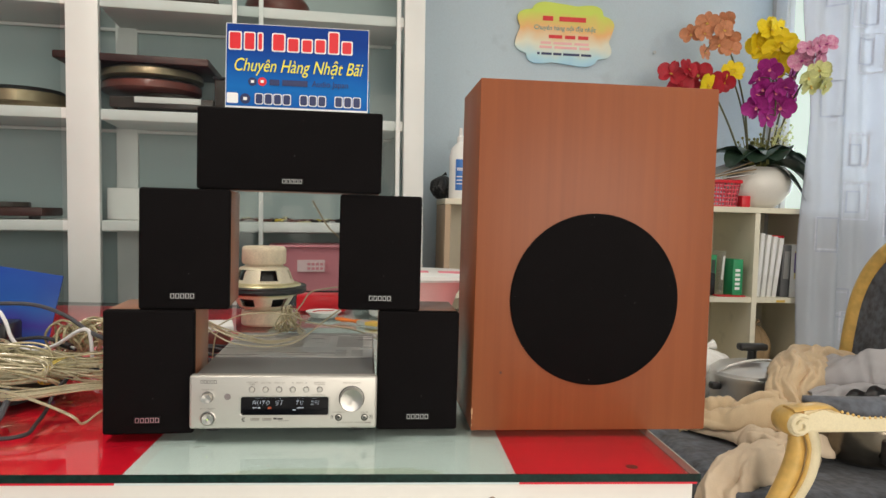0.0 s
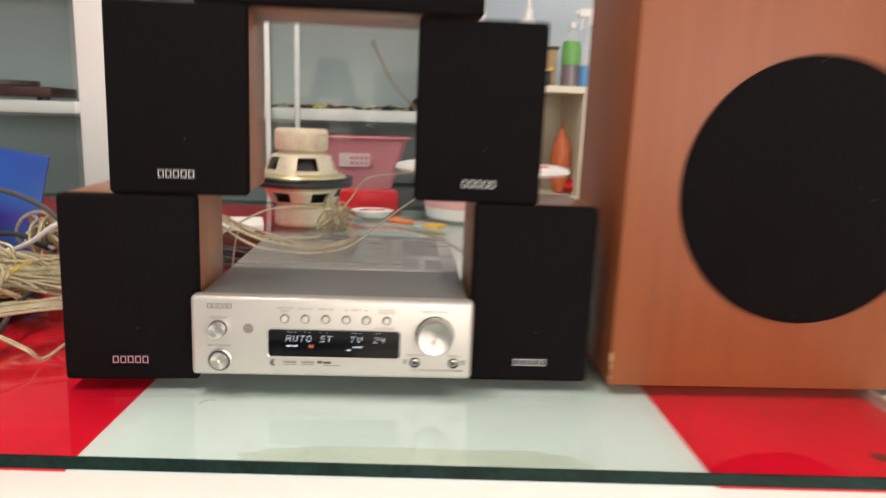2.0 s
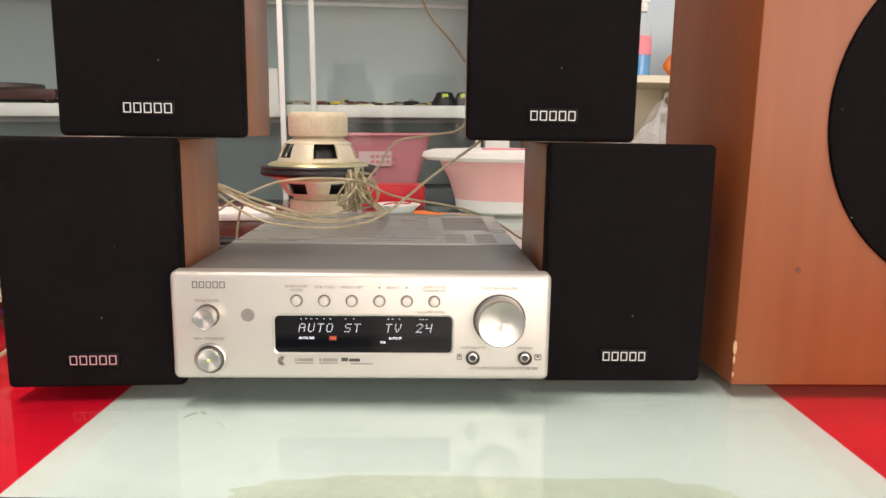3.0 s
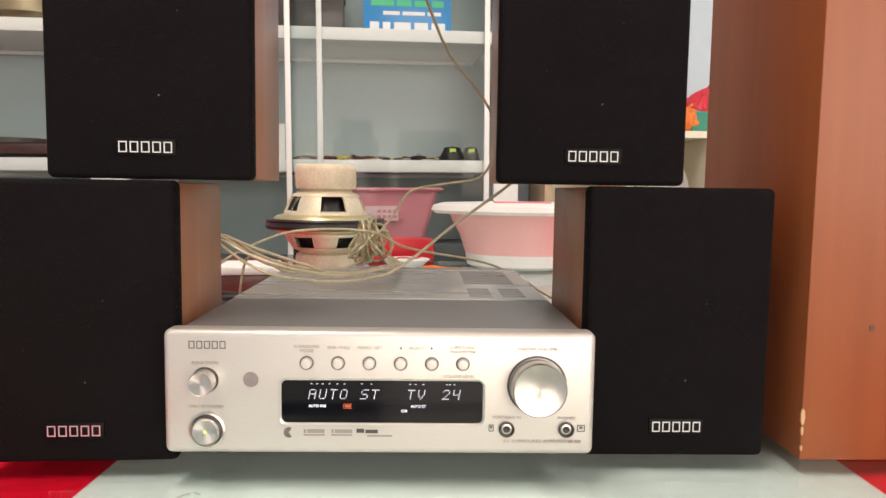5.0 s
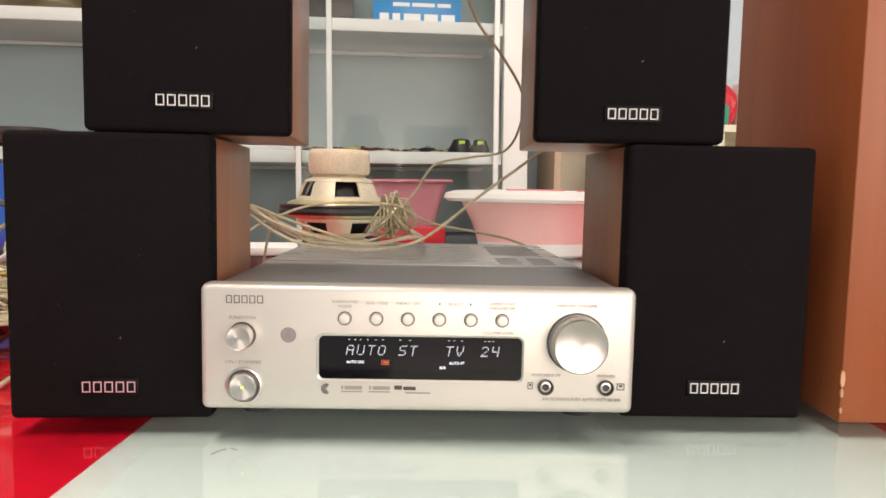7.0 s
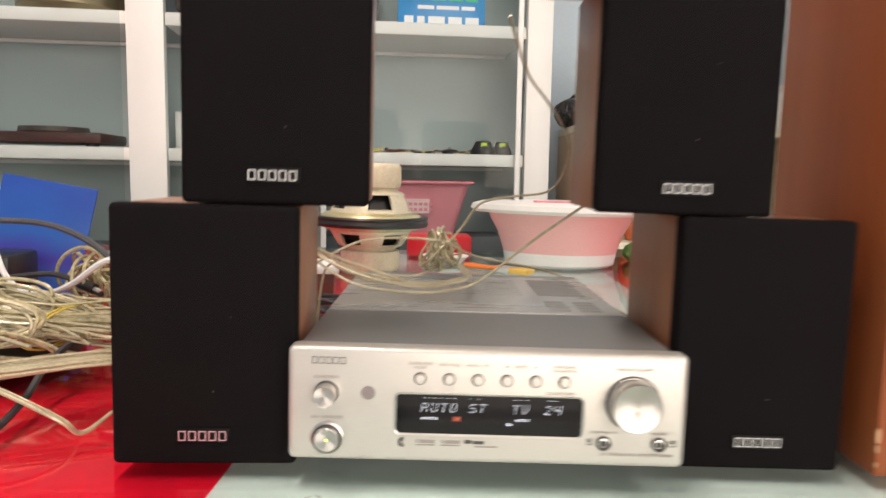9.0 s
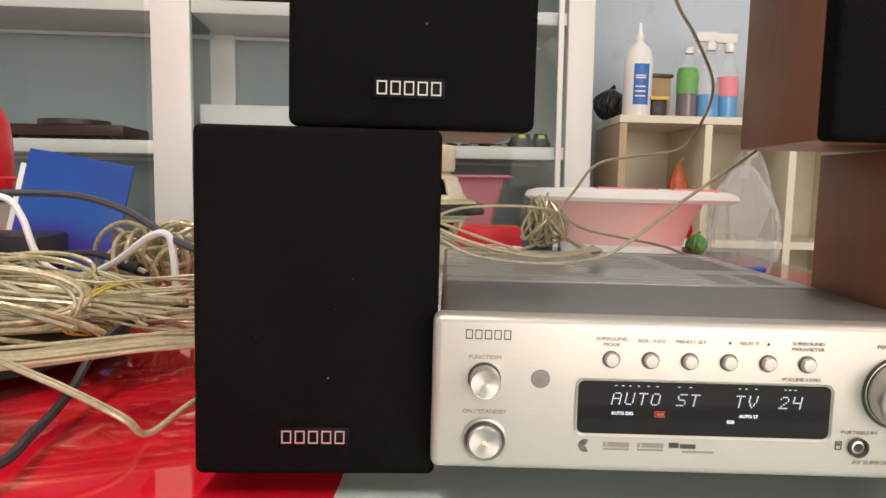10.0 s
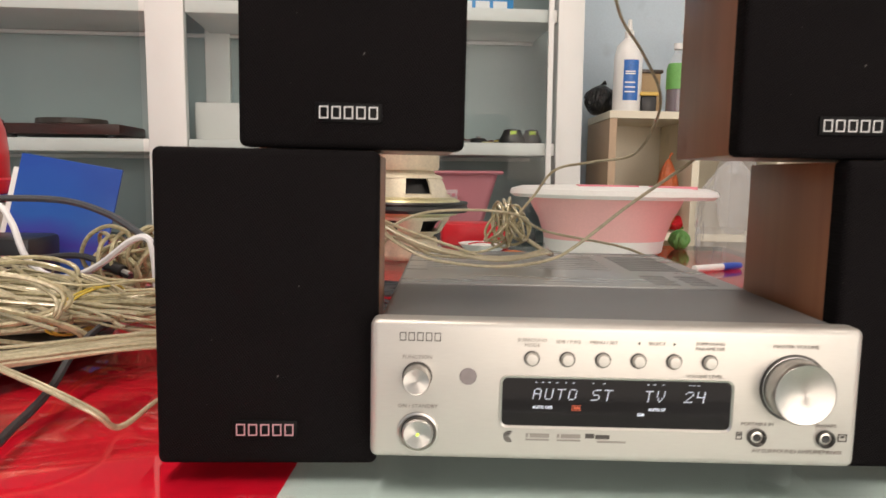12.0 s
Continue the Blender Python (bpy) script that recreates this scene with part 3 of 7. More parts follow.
# dull mint patch: the amplifier's blurred reflection, painted under the glass
bm = B()
rim = []
for i in range(64):
    t = 2 * math.pi * i / 64
    k = 1 + 0.16 * noise.noise(Vector((math.cos(t) * 3.2, math.sin(t) * 3.2, 3)))
    rim.append(bm.verts.new((0.080 + 0.132 * k * math.copysign(abs(math.cos(t)) ** 0.6, math.cos(t)), -0.112 + 0.0225 * k * math.sin(t), TT - 0.0103)))
bm.faces.new(rim)
part("reflection_patch", bm, paint("painted_mint_reflection", (0.60, 0.71, 0.63), 0.4, vary=0.10, size=0.03), ctr, "dull patch painted as the amplifier's reflection in the glass", smooth=0)
for x0, y0, dx, dy in ((-0.114, -0.018, 0.006, 0.008), (-0.106, -0.008, 0.004, -0.003)):
    bm = B()
    tube(bm, [(x0, y0, TT - 0.0100), (x0 + dx * 0.5, y0 + dy * 0.7, TT - 0.0100), (x0 + dx, y0 + dy, TT - 0.0100)], 0.0004, 5, 3)
    part("scratch", bm, SCRATCH, ctr)

# ---- amplifier ----
amp = thing("amplifier", pose(0, 0, TT + 0.0062), "silver mini surround amplifier with grey steel cover, switched on", "amplifier")
A0, A1 = 0.0045, 0.0775
bm = B()
box(bm, -0.122, 0.122, 0.012, 0.352, A0 + 0.002, A1 - 0.002, 0.004, 3)
part("cover", bm, GREYTOP, amp, "grey painted steel cover")
bm = B()
box(bm, -0.125, 0.125, 0.0, 0.016, A0, A1, 0.0042, 4)
part("front_panel", bm, SILVER, amp, "champagne silver front panel")
# separate rear section; part of its paleness is painted sheen
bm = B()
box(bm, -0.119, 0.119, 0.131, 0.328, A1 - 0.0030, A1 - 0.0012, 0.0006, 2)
rear = part("rear_cover", bm, GREYTOP_REAR, amp, "rear section of the cover, its grey lightened by painted sheen")
for x0, x1, y0, rows, pitch in ((0.060, 0.078, 0.141, 4, 0.0125), (0.086, 0.104, 0.141, 4, 0.0125), (0.060, 0.104, 0.215, 8, 0.0125), (-0.104, -0.030, 0.215, 8, 0.0125), (-0.022, 0.046, 0.215, 8, 0.0125)):
    for k in range(rows):
        for h in (0, 1):
            if h and x0 < 0.05:
                continue
            bm = B()
            y = y0 + k * pitch + h * 0.0050
            box(bm, x0, x1, y, y + 0.0020, A1 - 0.0014, A1 - 0.0009)
            part("vent_slot", bm, SLOT, rear, smooth=0)
bm = B()
box(bm, -0.119, 0.119, 0.1285, 0.1300, A1 - 0.0030, A1 - 0.0016)
part("seam", bm, SLOT, amp, "fine seam across the cover", smooth=0)
for fx in (-0.1, 0.1):
    for fy in (0.04, 0.31):
        bm = B()
        lathe(bm, [(0, -0.0062), (0.011, -0.0062), (0.012, -0.003), (0.012, 0.0068), (0, 0.0068)], 20, pose(fx, fy, 0))
        part("foot", bm, RUBBER, amp)
# display window
DX0, DX1, DZ0, DZ1 = -0.0572, 0.0592, 0.0237, 0.0486
bm = B()
outer, inner = rounded(DX0 - 0.0012, DX1 + 0.0012, DZ0 - 0.0012, DZ1 + 0.0012, 0.004), rounded(DX0, DX1, DZ0, DZ1, 0.003)
vo = [bm.verts.new((x, -0.0011, z)) for x, z in outer]
vi = [bm.verts.new((x, -0.0004, z)) for x, z in inner]
vb = [bm.verts.new((x, 0.001, z)) for x, z in outer]
for i in range(len(vo)):
    j = (i + 1) % len(vo)
    bm.faces.new((vo[i], vo[j], vi[j], vi[i]))
    bm.faces.new((vo[j], vo[i], vb[i], vb[j]))
disp = part("display", plate(B(), rounded(DX0, DX1, DZ0, DZ1, 0.003), -0.0005, 0.002), SMOKED, amp, "smoked black display window, lit", smooth=0)
part("bezel", bm, SPUN, disp, "bright bevelled rim")
DOTS = {"A": "01110 10001 10001 11111 10001 10001 10001", "U": "10001 10001 10001 10001 10001 10001 01110", "T": "11111 00100 00100 00100 00100 00100 00100",
        "O": "01110 10001 10001 10001 10001 10001 01110", "S": "01111 10000 10000 01110 00001 00001 11110", "V": "10001 10001 10001 10001 01010 01010 00100",
        "2": "01110 10001 00001 00010 00100 01000 11111", "4": "10001 10001 10001 11111 00001 00001 00001"}
bm = B()
step, pit = 0.0060, 0.00086


def dots(bm, words, x, z):
    for i, ch in enumerate(words):
        for r, row in enumerate(DOTS.get(ch, "").split()):
            for c, bit in enumerate(row):
                if bit == "1":
                    px, pz = x + i * step + c * pit + (6 - r) * 0.00016, z + (6 - r) * pit
                    box(bm, px, px + 0.00040, -0.0008, -0.0004, pz, pz + 0.00042)


dots(bm, "AUTO ST", -0.0418, 0.0378)
dots(bm, "TV", 0.0150, 0.0378)
dots(bm, "24", 0.0354, 0.0378)
part("segment_writing", bm, GLOW, disp, "glowing dot-matrix figures", smooth=0)
bm = B()
for x in (-0.0405, -0.0372, -0.034, -0.030, -0.0255, -0.0215, -0.0115, -0.006, 0.0165, 0.0195, 0.024, 0.0375, 0.0395, 0.042):
    box(bm, x, x + 0.0011, -0.0008, -0.0004, 0.0466, 0.04675)
tagged(part("tick", bm, GLOW, disp, smooth=0), kind="stuff")
written("small_writing", "AUTO DIG", 0.0021, GLOW, disp, -0.0365, -0.0008, 0.0336)
written("small_writing", "AUTO ST", 0.0021, GLOW, disp, 0.0218, -0.0008, 0.0336)
written("small_writing", "SDB", 0.0020, GLOW, disp, 0.0136, -0.0008, 0.0308)
bm = B()
box(bm, -0.0216, -0.0168, -0.0008, -0.0004, 0.0346, 0.0349)
box(bm, -0.0216, -0.0168, -0.0008, -0.0004, 0.0322, 0.0325)
box(bm, -0.0216, -0.0213, -0.0008, -0.0004, 0.0322, 0.0349)
box(bm, -0.0207, -0.0172, -0.0008, -0.0004, 0.0330, 0.0341)
part("indicator", bm, GLOW_RED, disp, "small red indicator", smooth=0)


def knob(name, x, z, r, depth, label, dimple=0.0):
    # base ring and gap are coloured dark to hold the shade round the knob
    bm = B()
    lathe(bm, [(r * 1.06, 0.0002), (r * 1.06, 0.0012), (r * 1.02, 0.0012)], 40, pose(x, 0, z) @ FACE)
    ring = part(name, bm, RINGMETAL, amp, label)
    bm = B()
    lathe(bm, [(r * 1.02, 0.0008), (r * 0.985, 0.001), (r * 0.985, depth - 0.0012), (r * 0.94, depth), (r * 0.90, depth - 0.0003), (0, depth - 0.0007)], 48, pose(x, 0, z) @ FACE)
    if dimple:
        lathe(bm, [(r * 0.42, depth - 0.0002), (r * 0.36, depth + 0.0004), (r * 0.1, depth - 0.0004), (0, depth - 0.0005)], 24, pose(x - r * 0.45, 0, z - r * 0.38) @ FACE)
    part("cap", bm, SPUN_FACE, ring)
    bm = B()
    lathe(bm, [(r * 1.09, 0.0003), (r * 1.06, 0.0006)], 40, pose(x, 0, z) @ FACE)
    part("painted_gap_shade", bm, RINGMETAL, ring)
    return ring


knob("volume_knob", 0.0907, 0.0465, 0.0160, 0.0125, "large spun aluminium volume knob")
knob("function_knob", -0.1008, 0.0482, 0.0070, 0.0105, "small spun aluminium knob")
bm = B()
lathe(bm, [(0.0105, 0.0002), (0.0105, 0.0016), (0.0096, 0.002), (0.0088, 0.001)], 40, pose(-0.1000, 0, 0.0190) @ FACE)
pw = part("power_button", bm, SPUN, amp, "round power button with a lit centre")
# dark ring in the gap, with the recess's shade in its colour
bm = B()
lathe(bm, [(0.0088, 0.0006), (0.0080, 0.0006)], 40, pose(-0.1000, 0, 0.0190) @ FACE)
part("painted_gap_shade", bm, RINGMETAL, pw)
bm = B()
lathe(bm, [(0.0080, 0.0006), (0.0080, 0.004), (0.0070, 0.0050), (0, 0.0044)], 40, pose(-0.1000, 0, 0.0190) @ FACE)
part("cap", bm, SPUN_FACE, pw)
bm = B()
lathe(bm, [(0.0008, 0.0042), (0.0007, 0.0050), (0, 0.0052)], 14, pose(-0.1000, 0, 0.0190) @ FACE)
part("pilot_light", bm, LED, pw, "yellow-green pilot light")
for i in range(6):
    x = -0.0427 + i * 0.0180
    bm = B()
    lathe(bm, [(0.0040, 0.0002), (0.0040, 0.0009), (0.0034, 0.0009)], 24, pose(x, 0, 0.0588) @ FACE)
    bt = part("button", bm, RINGMETAL, amp)
    bm = B()
    lathe(bm, [(0.0034, 0.0004), (0.0033, 0.0024), (0.0027, 0.0032), (0, 0.0034)], 24, pose(x, 0, 0.0588) @ FACE)
    part("cap", bm, SILVER, bt)
bm = B()
lathe(bm, [(0.0044, 0.0002), (0.0042, 0.0007), (0, 0.0009)], 28, pose(-0.0748, 0, 0.0487) @ FACE)
part("sensor_window", bm, IRWIN, amp, "round grey remote sensor")
for x in (0.0735, 0.1085):
    bm = B()
    lathe(bm, [(0.0046, 0.0002), (0.0046, 0.0018), (0.0040, 0.0022), (0.0032, 0.0012), (0.0030, 0.0004)], 28, pose(x, 0, 0.0203) @ FACE)
    jk = part("jack_socket", bm, RINGMETAL, amp)
    bm = B()
    lathe(bm, [(0.0030, 0.0006), (0.0021, 0.0008)], 24, pose(x, 0, 0.0203) @ FACE)
    part("insulator", bm, SPUN, jk)
    bm = B()
    lathe(bm, [(0.0021, 0.0007), (0, 0.0004)], 24, pose(x, 0, 0.0203) @ FACE)
    part("hole", bm, BLACK, jk)
FY = -0.0003
for words, x, z, s in (("FUNCTION", -0.1008, 0.0582, 0.0026), ("ON / STANDBY", -0.1003, 0.0325, 0.0026), ("SURROUND", -0.0427, 0.0683, 0.0024), ("MODE", -0.0427, 0.0657, 0.0024),
                       ("SDB / P.EQ", -0.0245, 0.0678, 0.0024), ("MENU / SET", -0.0065, 0.0678, 0.0024), ("SELECT", 0.0203, 0.0678, 0.0024), ("SURROUND", 0.0473, 0.0683, 0.0024),
                       ("PARAMETER", 0.0473, 0.0657, 0.0024), ("VOLUME LEVEL", 0.0452, 0.0514, 0.0024), ("MASTER VOLUME", 0.0905, 0.0678, 0.0026), ("PORTABLE IN", 0.0735, 0.0272, 0.0024),
                       ("PHONES", 0.1085, 0.0270, 0.0024), ("AV SURROUND AMPLIFIER", 0.0905, 0.0130, 0.0028)):
    written("panel_writing", words, s, INK, amp, x, FY, z, wide=1.15, thick=0.0001)
for x, d in ((0.0112, -1), (0.0292, 1)):
    bm = B()
    plate(bm, [(x - d * 0.0006, 0.0687), (x + d * 0.0007, 0.0678), (x - d * 0.0006, 0.0669)], FY - 0.0001, FY + 0.0002)
    part("arrow_mark", bm, INK_DARK, amp, smooth=0)
bars("model_mark", INK, amp, 0.1135, FY, 0.0130, (0.003, 0.004), 0.0016, 0.0006, 0.0002)
emblem(amp, INK_DARK, -0.0995, 0.0, 0.0688, 0.0044, 0.0003)
bm = B()
for k in range(3):
    r = 0.0030 - k * 0.0009
    seg = [(-0.0530 + (r * math.cos(radians(a))), 0.0176 + r * math.sin(radians(a))) for a in range(60, 301, 20)]
    seg += [(-0.0530 + ((r - 0.0005) * math.cos(radians(a))), 0.0176 + (r - 0.0005) * math.sin(radians(a))) for a in range(300, 59, -20)]
    plate(bm, seg, FY - 0.0001, FY + 0.0002)
part("round_mark", bm, INK_DARK, amp, smooth=0)
for x in (-0.0385, -0.0225):
    bm = B()
    box(bm, x - 0.006, x - 0.0048, FY - 0.0001, FY + 0.0002, 0.0174, 0.0194)
    box(bm, x - 0.0040, x + 0.006, FY - 0.0001, FY + 0.0002, 0.0174, 0.0194)
    box(bm, x - 0.006, x + 0.006, FY - 0.0001, FY + 0.0002, 0.0158, 0.0165)
    part("licence_mark", bm, INK, amp, smooth=0)
bm = B()
box(bm, -0.0140, -0.0095, FY - 0.0001, FY + 0.0002, 0.0176, 0.0200)
box(bm, -0.0088, -0.0016, FY - 0.0001, FY + 0.0002, 0.0174, 0.0194)
part("licence_mark", bm, INK_DARK, amp, smooth=0)
bars("fine_print", INK, amp, -0.0005, FY, 0.0158, (0.0145,), 0.0008, 0.001, 0.0002)
for x, w in ((0.0645, 0.0015), (0.1172, 0.0022)):
    bm = B()
    for q in ((x - w, x + w, 0.0225, 0.0229), (x - w, x + w, 0.0189, 0.0193), (x - w, x - w + 0.0004, 0.0193, 0.0225), (x + w - 0.0004, x + w, 0.0193, 0.0225), (x - w * 0.4, x + w * 0.4, 0.0208, 0.0220)):
        box(bm, q[0], q[1], FY - 0.0001, FY + 0.0002, q[2], q[3])
    part("pictogram", bm, INK_DARK, amp, smooth=0)


# ---- loudspeakers ----
def cloth_front(bm, x0, x1, z0, z1, depth, r):
    """A grille frame: rounded upright edges, softly bowed front."""
    box(bm, x0, x1, 0.0, depth, z0, z1, r, 4)
    return bm


def speaker(name, m, w, h, d, label, group, mark_x, mark_z, mark=PALE_PRINT, marks=0.0345, side=WALNUT):
    sp = thing(name, m, label, "speaker", group)
    bm = B()
    box(bm, -w / 2 + 0.0012, w / 2 - 0.0012, 0.0165, d, 0.0008, h - 0.0008, 0.0012, 2)
    part("cabinet", bm, side, sp, "brown wood-veneer cabinet")
    part("grille", cloth_front(B(), -w / 2, w / 2, 0, h, 0.0175, 0.0038), GRILLE, sp, "black cloth grille")
    bm = B()
    box(bm, mark_x - marks / 2, mark_x + marks / 2, -0.0012, 0.003, mark_z - marks * 0.145, mark_z + marks * 0.145, 0.0006, 2)
    bd = part("badge", bm, BLACK_GLOSS, sp, "small black badge")
    emblem(bd, mark, mark_x, -0.0011, mark_z, marks * 0.185, 0.0004)
    return sp


G = "satellite speakers"
speaker("satellite_speaker", pose(-0.1810, 0.0125, TT, 0, 0, 3.2), 0.1165, 0.1685, 0.124, "black-fronted satellite speaker standing on the counter", G, -0.0010, 0.0198, ROSE_PRINT)
speaker("satellite_speaker", pose(0.1825, 0.027, TT, 0, 0, 0.0), 0.1150, 0.1690, 0.126, "black-fronted satellite speaker beside the subwoofer", G, 0.0008, 0.0195)
speaker("satellite_speaker", pose(-0.1375, 0.020, TT + 0.1692, 0, 0, 3.8), 0.1175, 0.1635, 0.124, "black-fronted satellite speaker stacked on another", G, -0.0020, 0.0185)
speaker("satellite_speaker", pose(0.1255, 0.031, TT + 0.1697, 0, 0, -2.5), 0.1150, 0.1615, 0.124, "black-fronted satellite speaker stacked on another", G, 0.0010, 0.0172)
speaker("centre_speaker", pose(0.0, 0.028, TT + 0.3332, 0, 0, 0.2), 0.250, 0.1115, 0.13, "wide black centre speaker bridging two satellite speakers", "", 0.003, 0.0135, PALE_PRINT, 0.030)

sub = thing("subwoofer", pose(0.4345, 0.021, TT), "cherry-veneer subwoofer with a round black woofer cloth", "subwoofer")
bm = B()
box(bm, -0.1745, 0.1745, 0, 0.170, 0, 0.4990, 0.0016, 2)
part("cabinet", bm, CHERRY, sub, "cherry wood-veneer cabinet")
bm = B()
lathe(bm, [(0.1240, 0.0002), (0.1236, 0.0030), (0.1205, 0.0044), (0, 0.0040)], 96, pose(0.0, 0, 0.1905) @ FACE)
part("woofer_grille", bm, SUBCLOTH, sub, "round black cloth grille")
CHIPBOARD = paint("bare_chipboard", (0.50, 0.30, 0.17), 0.8)
for cz, w, h in ((0.028, 0.0014, 0.0055), (0.019, 0.0008, 0.003), (0.008, 0.0006, 0.002)):
    bm = B()
    plate(bm, [(-0.1738 + w * math.cos(a), cz + h * math.sin(a)) for a in [i * 0.9 for i in range(7)]], -0.0004, 0.001)
    part("chip", bm, CHIPBOARD, sub, "chipped pale edge", smooth=0)
bm = B()
plate(bm, [(-0.134 + 0.0018 * math.cos(i * 0.8), 0.084 + 0.0022 * math.sin(i * 0.8)) for i in range(8)], -0.0004, 0.001)
part("mark", bm, STAIN, sub, "small dark mark", smooth=0)

# ---- sign card on the centre speaker ----
card = thing("sign_card", pose(0.007, 0.036, TT + 0.4449, -1, 0, 0), "blue shop sign card with red and yellow lettering", "sign")
bm = B()
box(bm, -0.0965, 0.0965, 0, 0.003, 0, 0.1145, 0.0006, 1)
part("board", bm, SIGN_BLUE, card, "glossy blue printed board")
bm = B()
for q in ((-0.0965, 0.0965, 0.0, 0.0028), (-0.0965, -0.0958, 0.0028, 0.1145), (0.0958, 0.0965, 0.0028, 0.1145), (-0.0958, 0.0958, 0.1139, 0.1145)):
    box(bm, q[0], q[1], -0.0005, 0.001, q[2], q[3])
part("border", bm, WHITE_PRINT, card, smooth=0)
cx = -0.0915
for w, h in ((0.0145, 0.022), (0.0125, 0.022), (0.0048, 0.022), (0, 0), (0.0150, 0.022), (0.0135, 0.017), (0.0125, 0.016), (0.0125, 0.017), (0.0125, 0.028), (0.0125, 0.016)):
    if w:
        for th, ma, g, nm in ((0.0009, WHITE_PRINT, 0.0016, "bar_edge"), (0.0014, RED_PRINT, 0.0, "heading_bar")):
            bm = B()
            plate(bm, rounded(cx - g, cx + w + g, 0.0800 - g, 0.0800 + h + g, 0.0022, 3), -th, 0.001)
            part(nm, bm, ma, card, "red bar edged in white" if not g else "", smooth=0)
        cx += w + 0.0056
    else:
        cx += 0.009
written("slogan", "Chuyên Hàng Nhật Bãi", 0.0250, YELLOW_PRINT, card, 0.0, -0.0012, 0.0580, shear=0.30, wide=0.74, thick=0.0003, label="yellow slanted lettering")
written("small_writing", "Audio Japan", 0.0115, NAVY_PRINT, card, 0.0445, -0.0012, 0.0365, wide=0.9)
bars("name_bar", NAVY_PRINT, card, -0.0120, -0.0008, 0.0365, (0.013, 0.034), 0.0078, 0.004)
cx = -0.0560
for n in (4, 3, 3):
    for k in range(n):
        for th, ma, g, nm in ((0.0006, WHITE_PRINT, 0.0011, "bar_edge"), (0.0011, NAVY_PRINT, 0.0, "number_bar")):
            bm = B()
            plate(bm, rounded(cx - g, cx + 0.0092 + g, 0.0070 - g, 0.0200 + g, 0.0024, 3), -th, 0.001)
            part(nm, bm, ma, card, smooth=0)
        cx += 0.0124
    cx += 0.0105
for x, z, r, ma in ((-0.0605, 0.0365, 0.0058, NAVY_PRINT), (-0.0475, 0.0370, 0.0058, RED_PRINT), (-0.0700, 0.0130, 0.0070, NAVY_PRINT)):
    bm = B()
    lathe(bm, [(r, 0.0002), (r, 0.0008), (0, 0.0008)], 24, pose(x, 0, z) @ FACE)
    icon = part("round_icon", bm, ma, card, smooth=0)
    bm = B()
    box(bm, x - r * 0.35, x + r * 0.35, -0.0014, -0.0008, z - r * 0.3, z + r * 0.3, m=None)
    part("glyph", bm, WHITE_PRINT, icon, smooth=0)
bm = B()
plate(bm, rounded(-0.0945, -0.0795, 0.0065, 0.0205, 0.002), -0.0008, 0.001)
part("square_icon", bm, WHITE_PRINT, card, smooth=0)

# ---- glazed display cabinet behind the counter ----
CAB = pose(0.306, 1.94, 0.006, 0, -0.75, 6.0)
cab = thing("display_cabinet", CAB, "tall white metal display cabinet with sliding glass doors", "cabinet")
SHELVES = (0.14, 0.565, 0.985, 1.405, 1.825, 2.25)
for x0, x1 in ((-0.042, 0.042), (-1.310, -1.197), (-2.45, -2.37)):
    bm = B()
    box(bm, x0, x1, 0.0, 0.035, 0, 2.30, 0.002)
    part("post", bm, WHITE_METAL, cab)
for x in (-1.170, -2.40):
    bm = B()
    box(bm, x - 0.042, x + 0.042, 0.33, 0.36, 0, 2.30, 0.002)
    part("rear_post", bm, WHITE_METAL, cab)
for z in SHELVES:
    bm = B()
    box(bm, -2.37, -1.312, 0.012, 0.36, z - 0.02, z + 0.02, 0.003)
    box(bm, -1.195, -0.044, 0.012, 0.36, z - 0.02, z + 0.02, 0.003)
    part("shelf", bm, WHITE_METAL, cab)
    bm = B()
    box(bm, -2.37, -0.05, 0.338, 0.352, z - 0.034, z - 0.021, 0.002)
    part("rear_lip", bm, WHITE_METAL, cab)
bm = B()
box(bm, -2.45, 0.042, 0.362, 0.370, 0.1, 2.30)
part("back_panel", bm, BACKPANEL, cab, "grey-blue back panel", smooth=0)
bm = B()
box(bm, -2.45, 0.042, 0.0, 0.372, 2.302, 2.33, 0.002)
part("cabinet_top", bm, WHITE_METAL, cab)
bm = B()
box(bm, 0.030, 0.0415, 0.036, 0.361, 0.1, 2.30)
part("side_panel", bm, WHITE_METAL, cab, smooth=0)
for x0, x1, y, stiles in ((-1.196, -0.60, 0.004, (-0.617,)), (-0.715, -0.06, -0.008, (-0.715, -0.077)), (-2.36, -1.311, 0.004, (-2.36, -1.80))):
    bm = B()
    w = 0.017
    for x in stiles:
        box(bm, x, x + w, y - 0.006, y + 0.004, 0.12, 2.29, 0.001)
    dr = part("glass_door", bm, WHITE_METAL, cab, "sliding glass door with thin white frame")
    bm = B()
    box(bm, x0 + (w if x0 in stiles else 0), x1 - w, y - 0.002, y + 0.002, 0.12, 2.29)
    g = part("pane", bm, CAB_GLASS, dr, smooth=0)
    g.visible_shadow = False


def on_shelf(x, y, k, rz=0):
    """A place inside the cabinet: along it, back from its front, on shelf k."""
    return CAB @ pose(x, y, SHELVES[k] + 0.0205, 0, 0, rz)


def simple_box(name, m, w, d, h, material, label, category, bevel=0.004, lid=None):
    t = thing(name, m, label, category)
    bm = B()
    box(bm, -w / 2, w / 2, -d / 2, d / 2, 0, h, bevel)
    part("body", bm, material, t)
    if lid:
        bm = B()
        box(bm, -w / 2 - 0.006, w / 2 + 0.006, -d / 2 - 0.006, d / 2 + 0.006, h, h + 0.012, 0.003)
        part("lid", bm, lid, t)
    return t


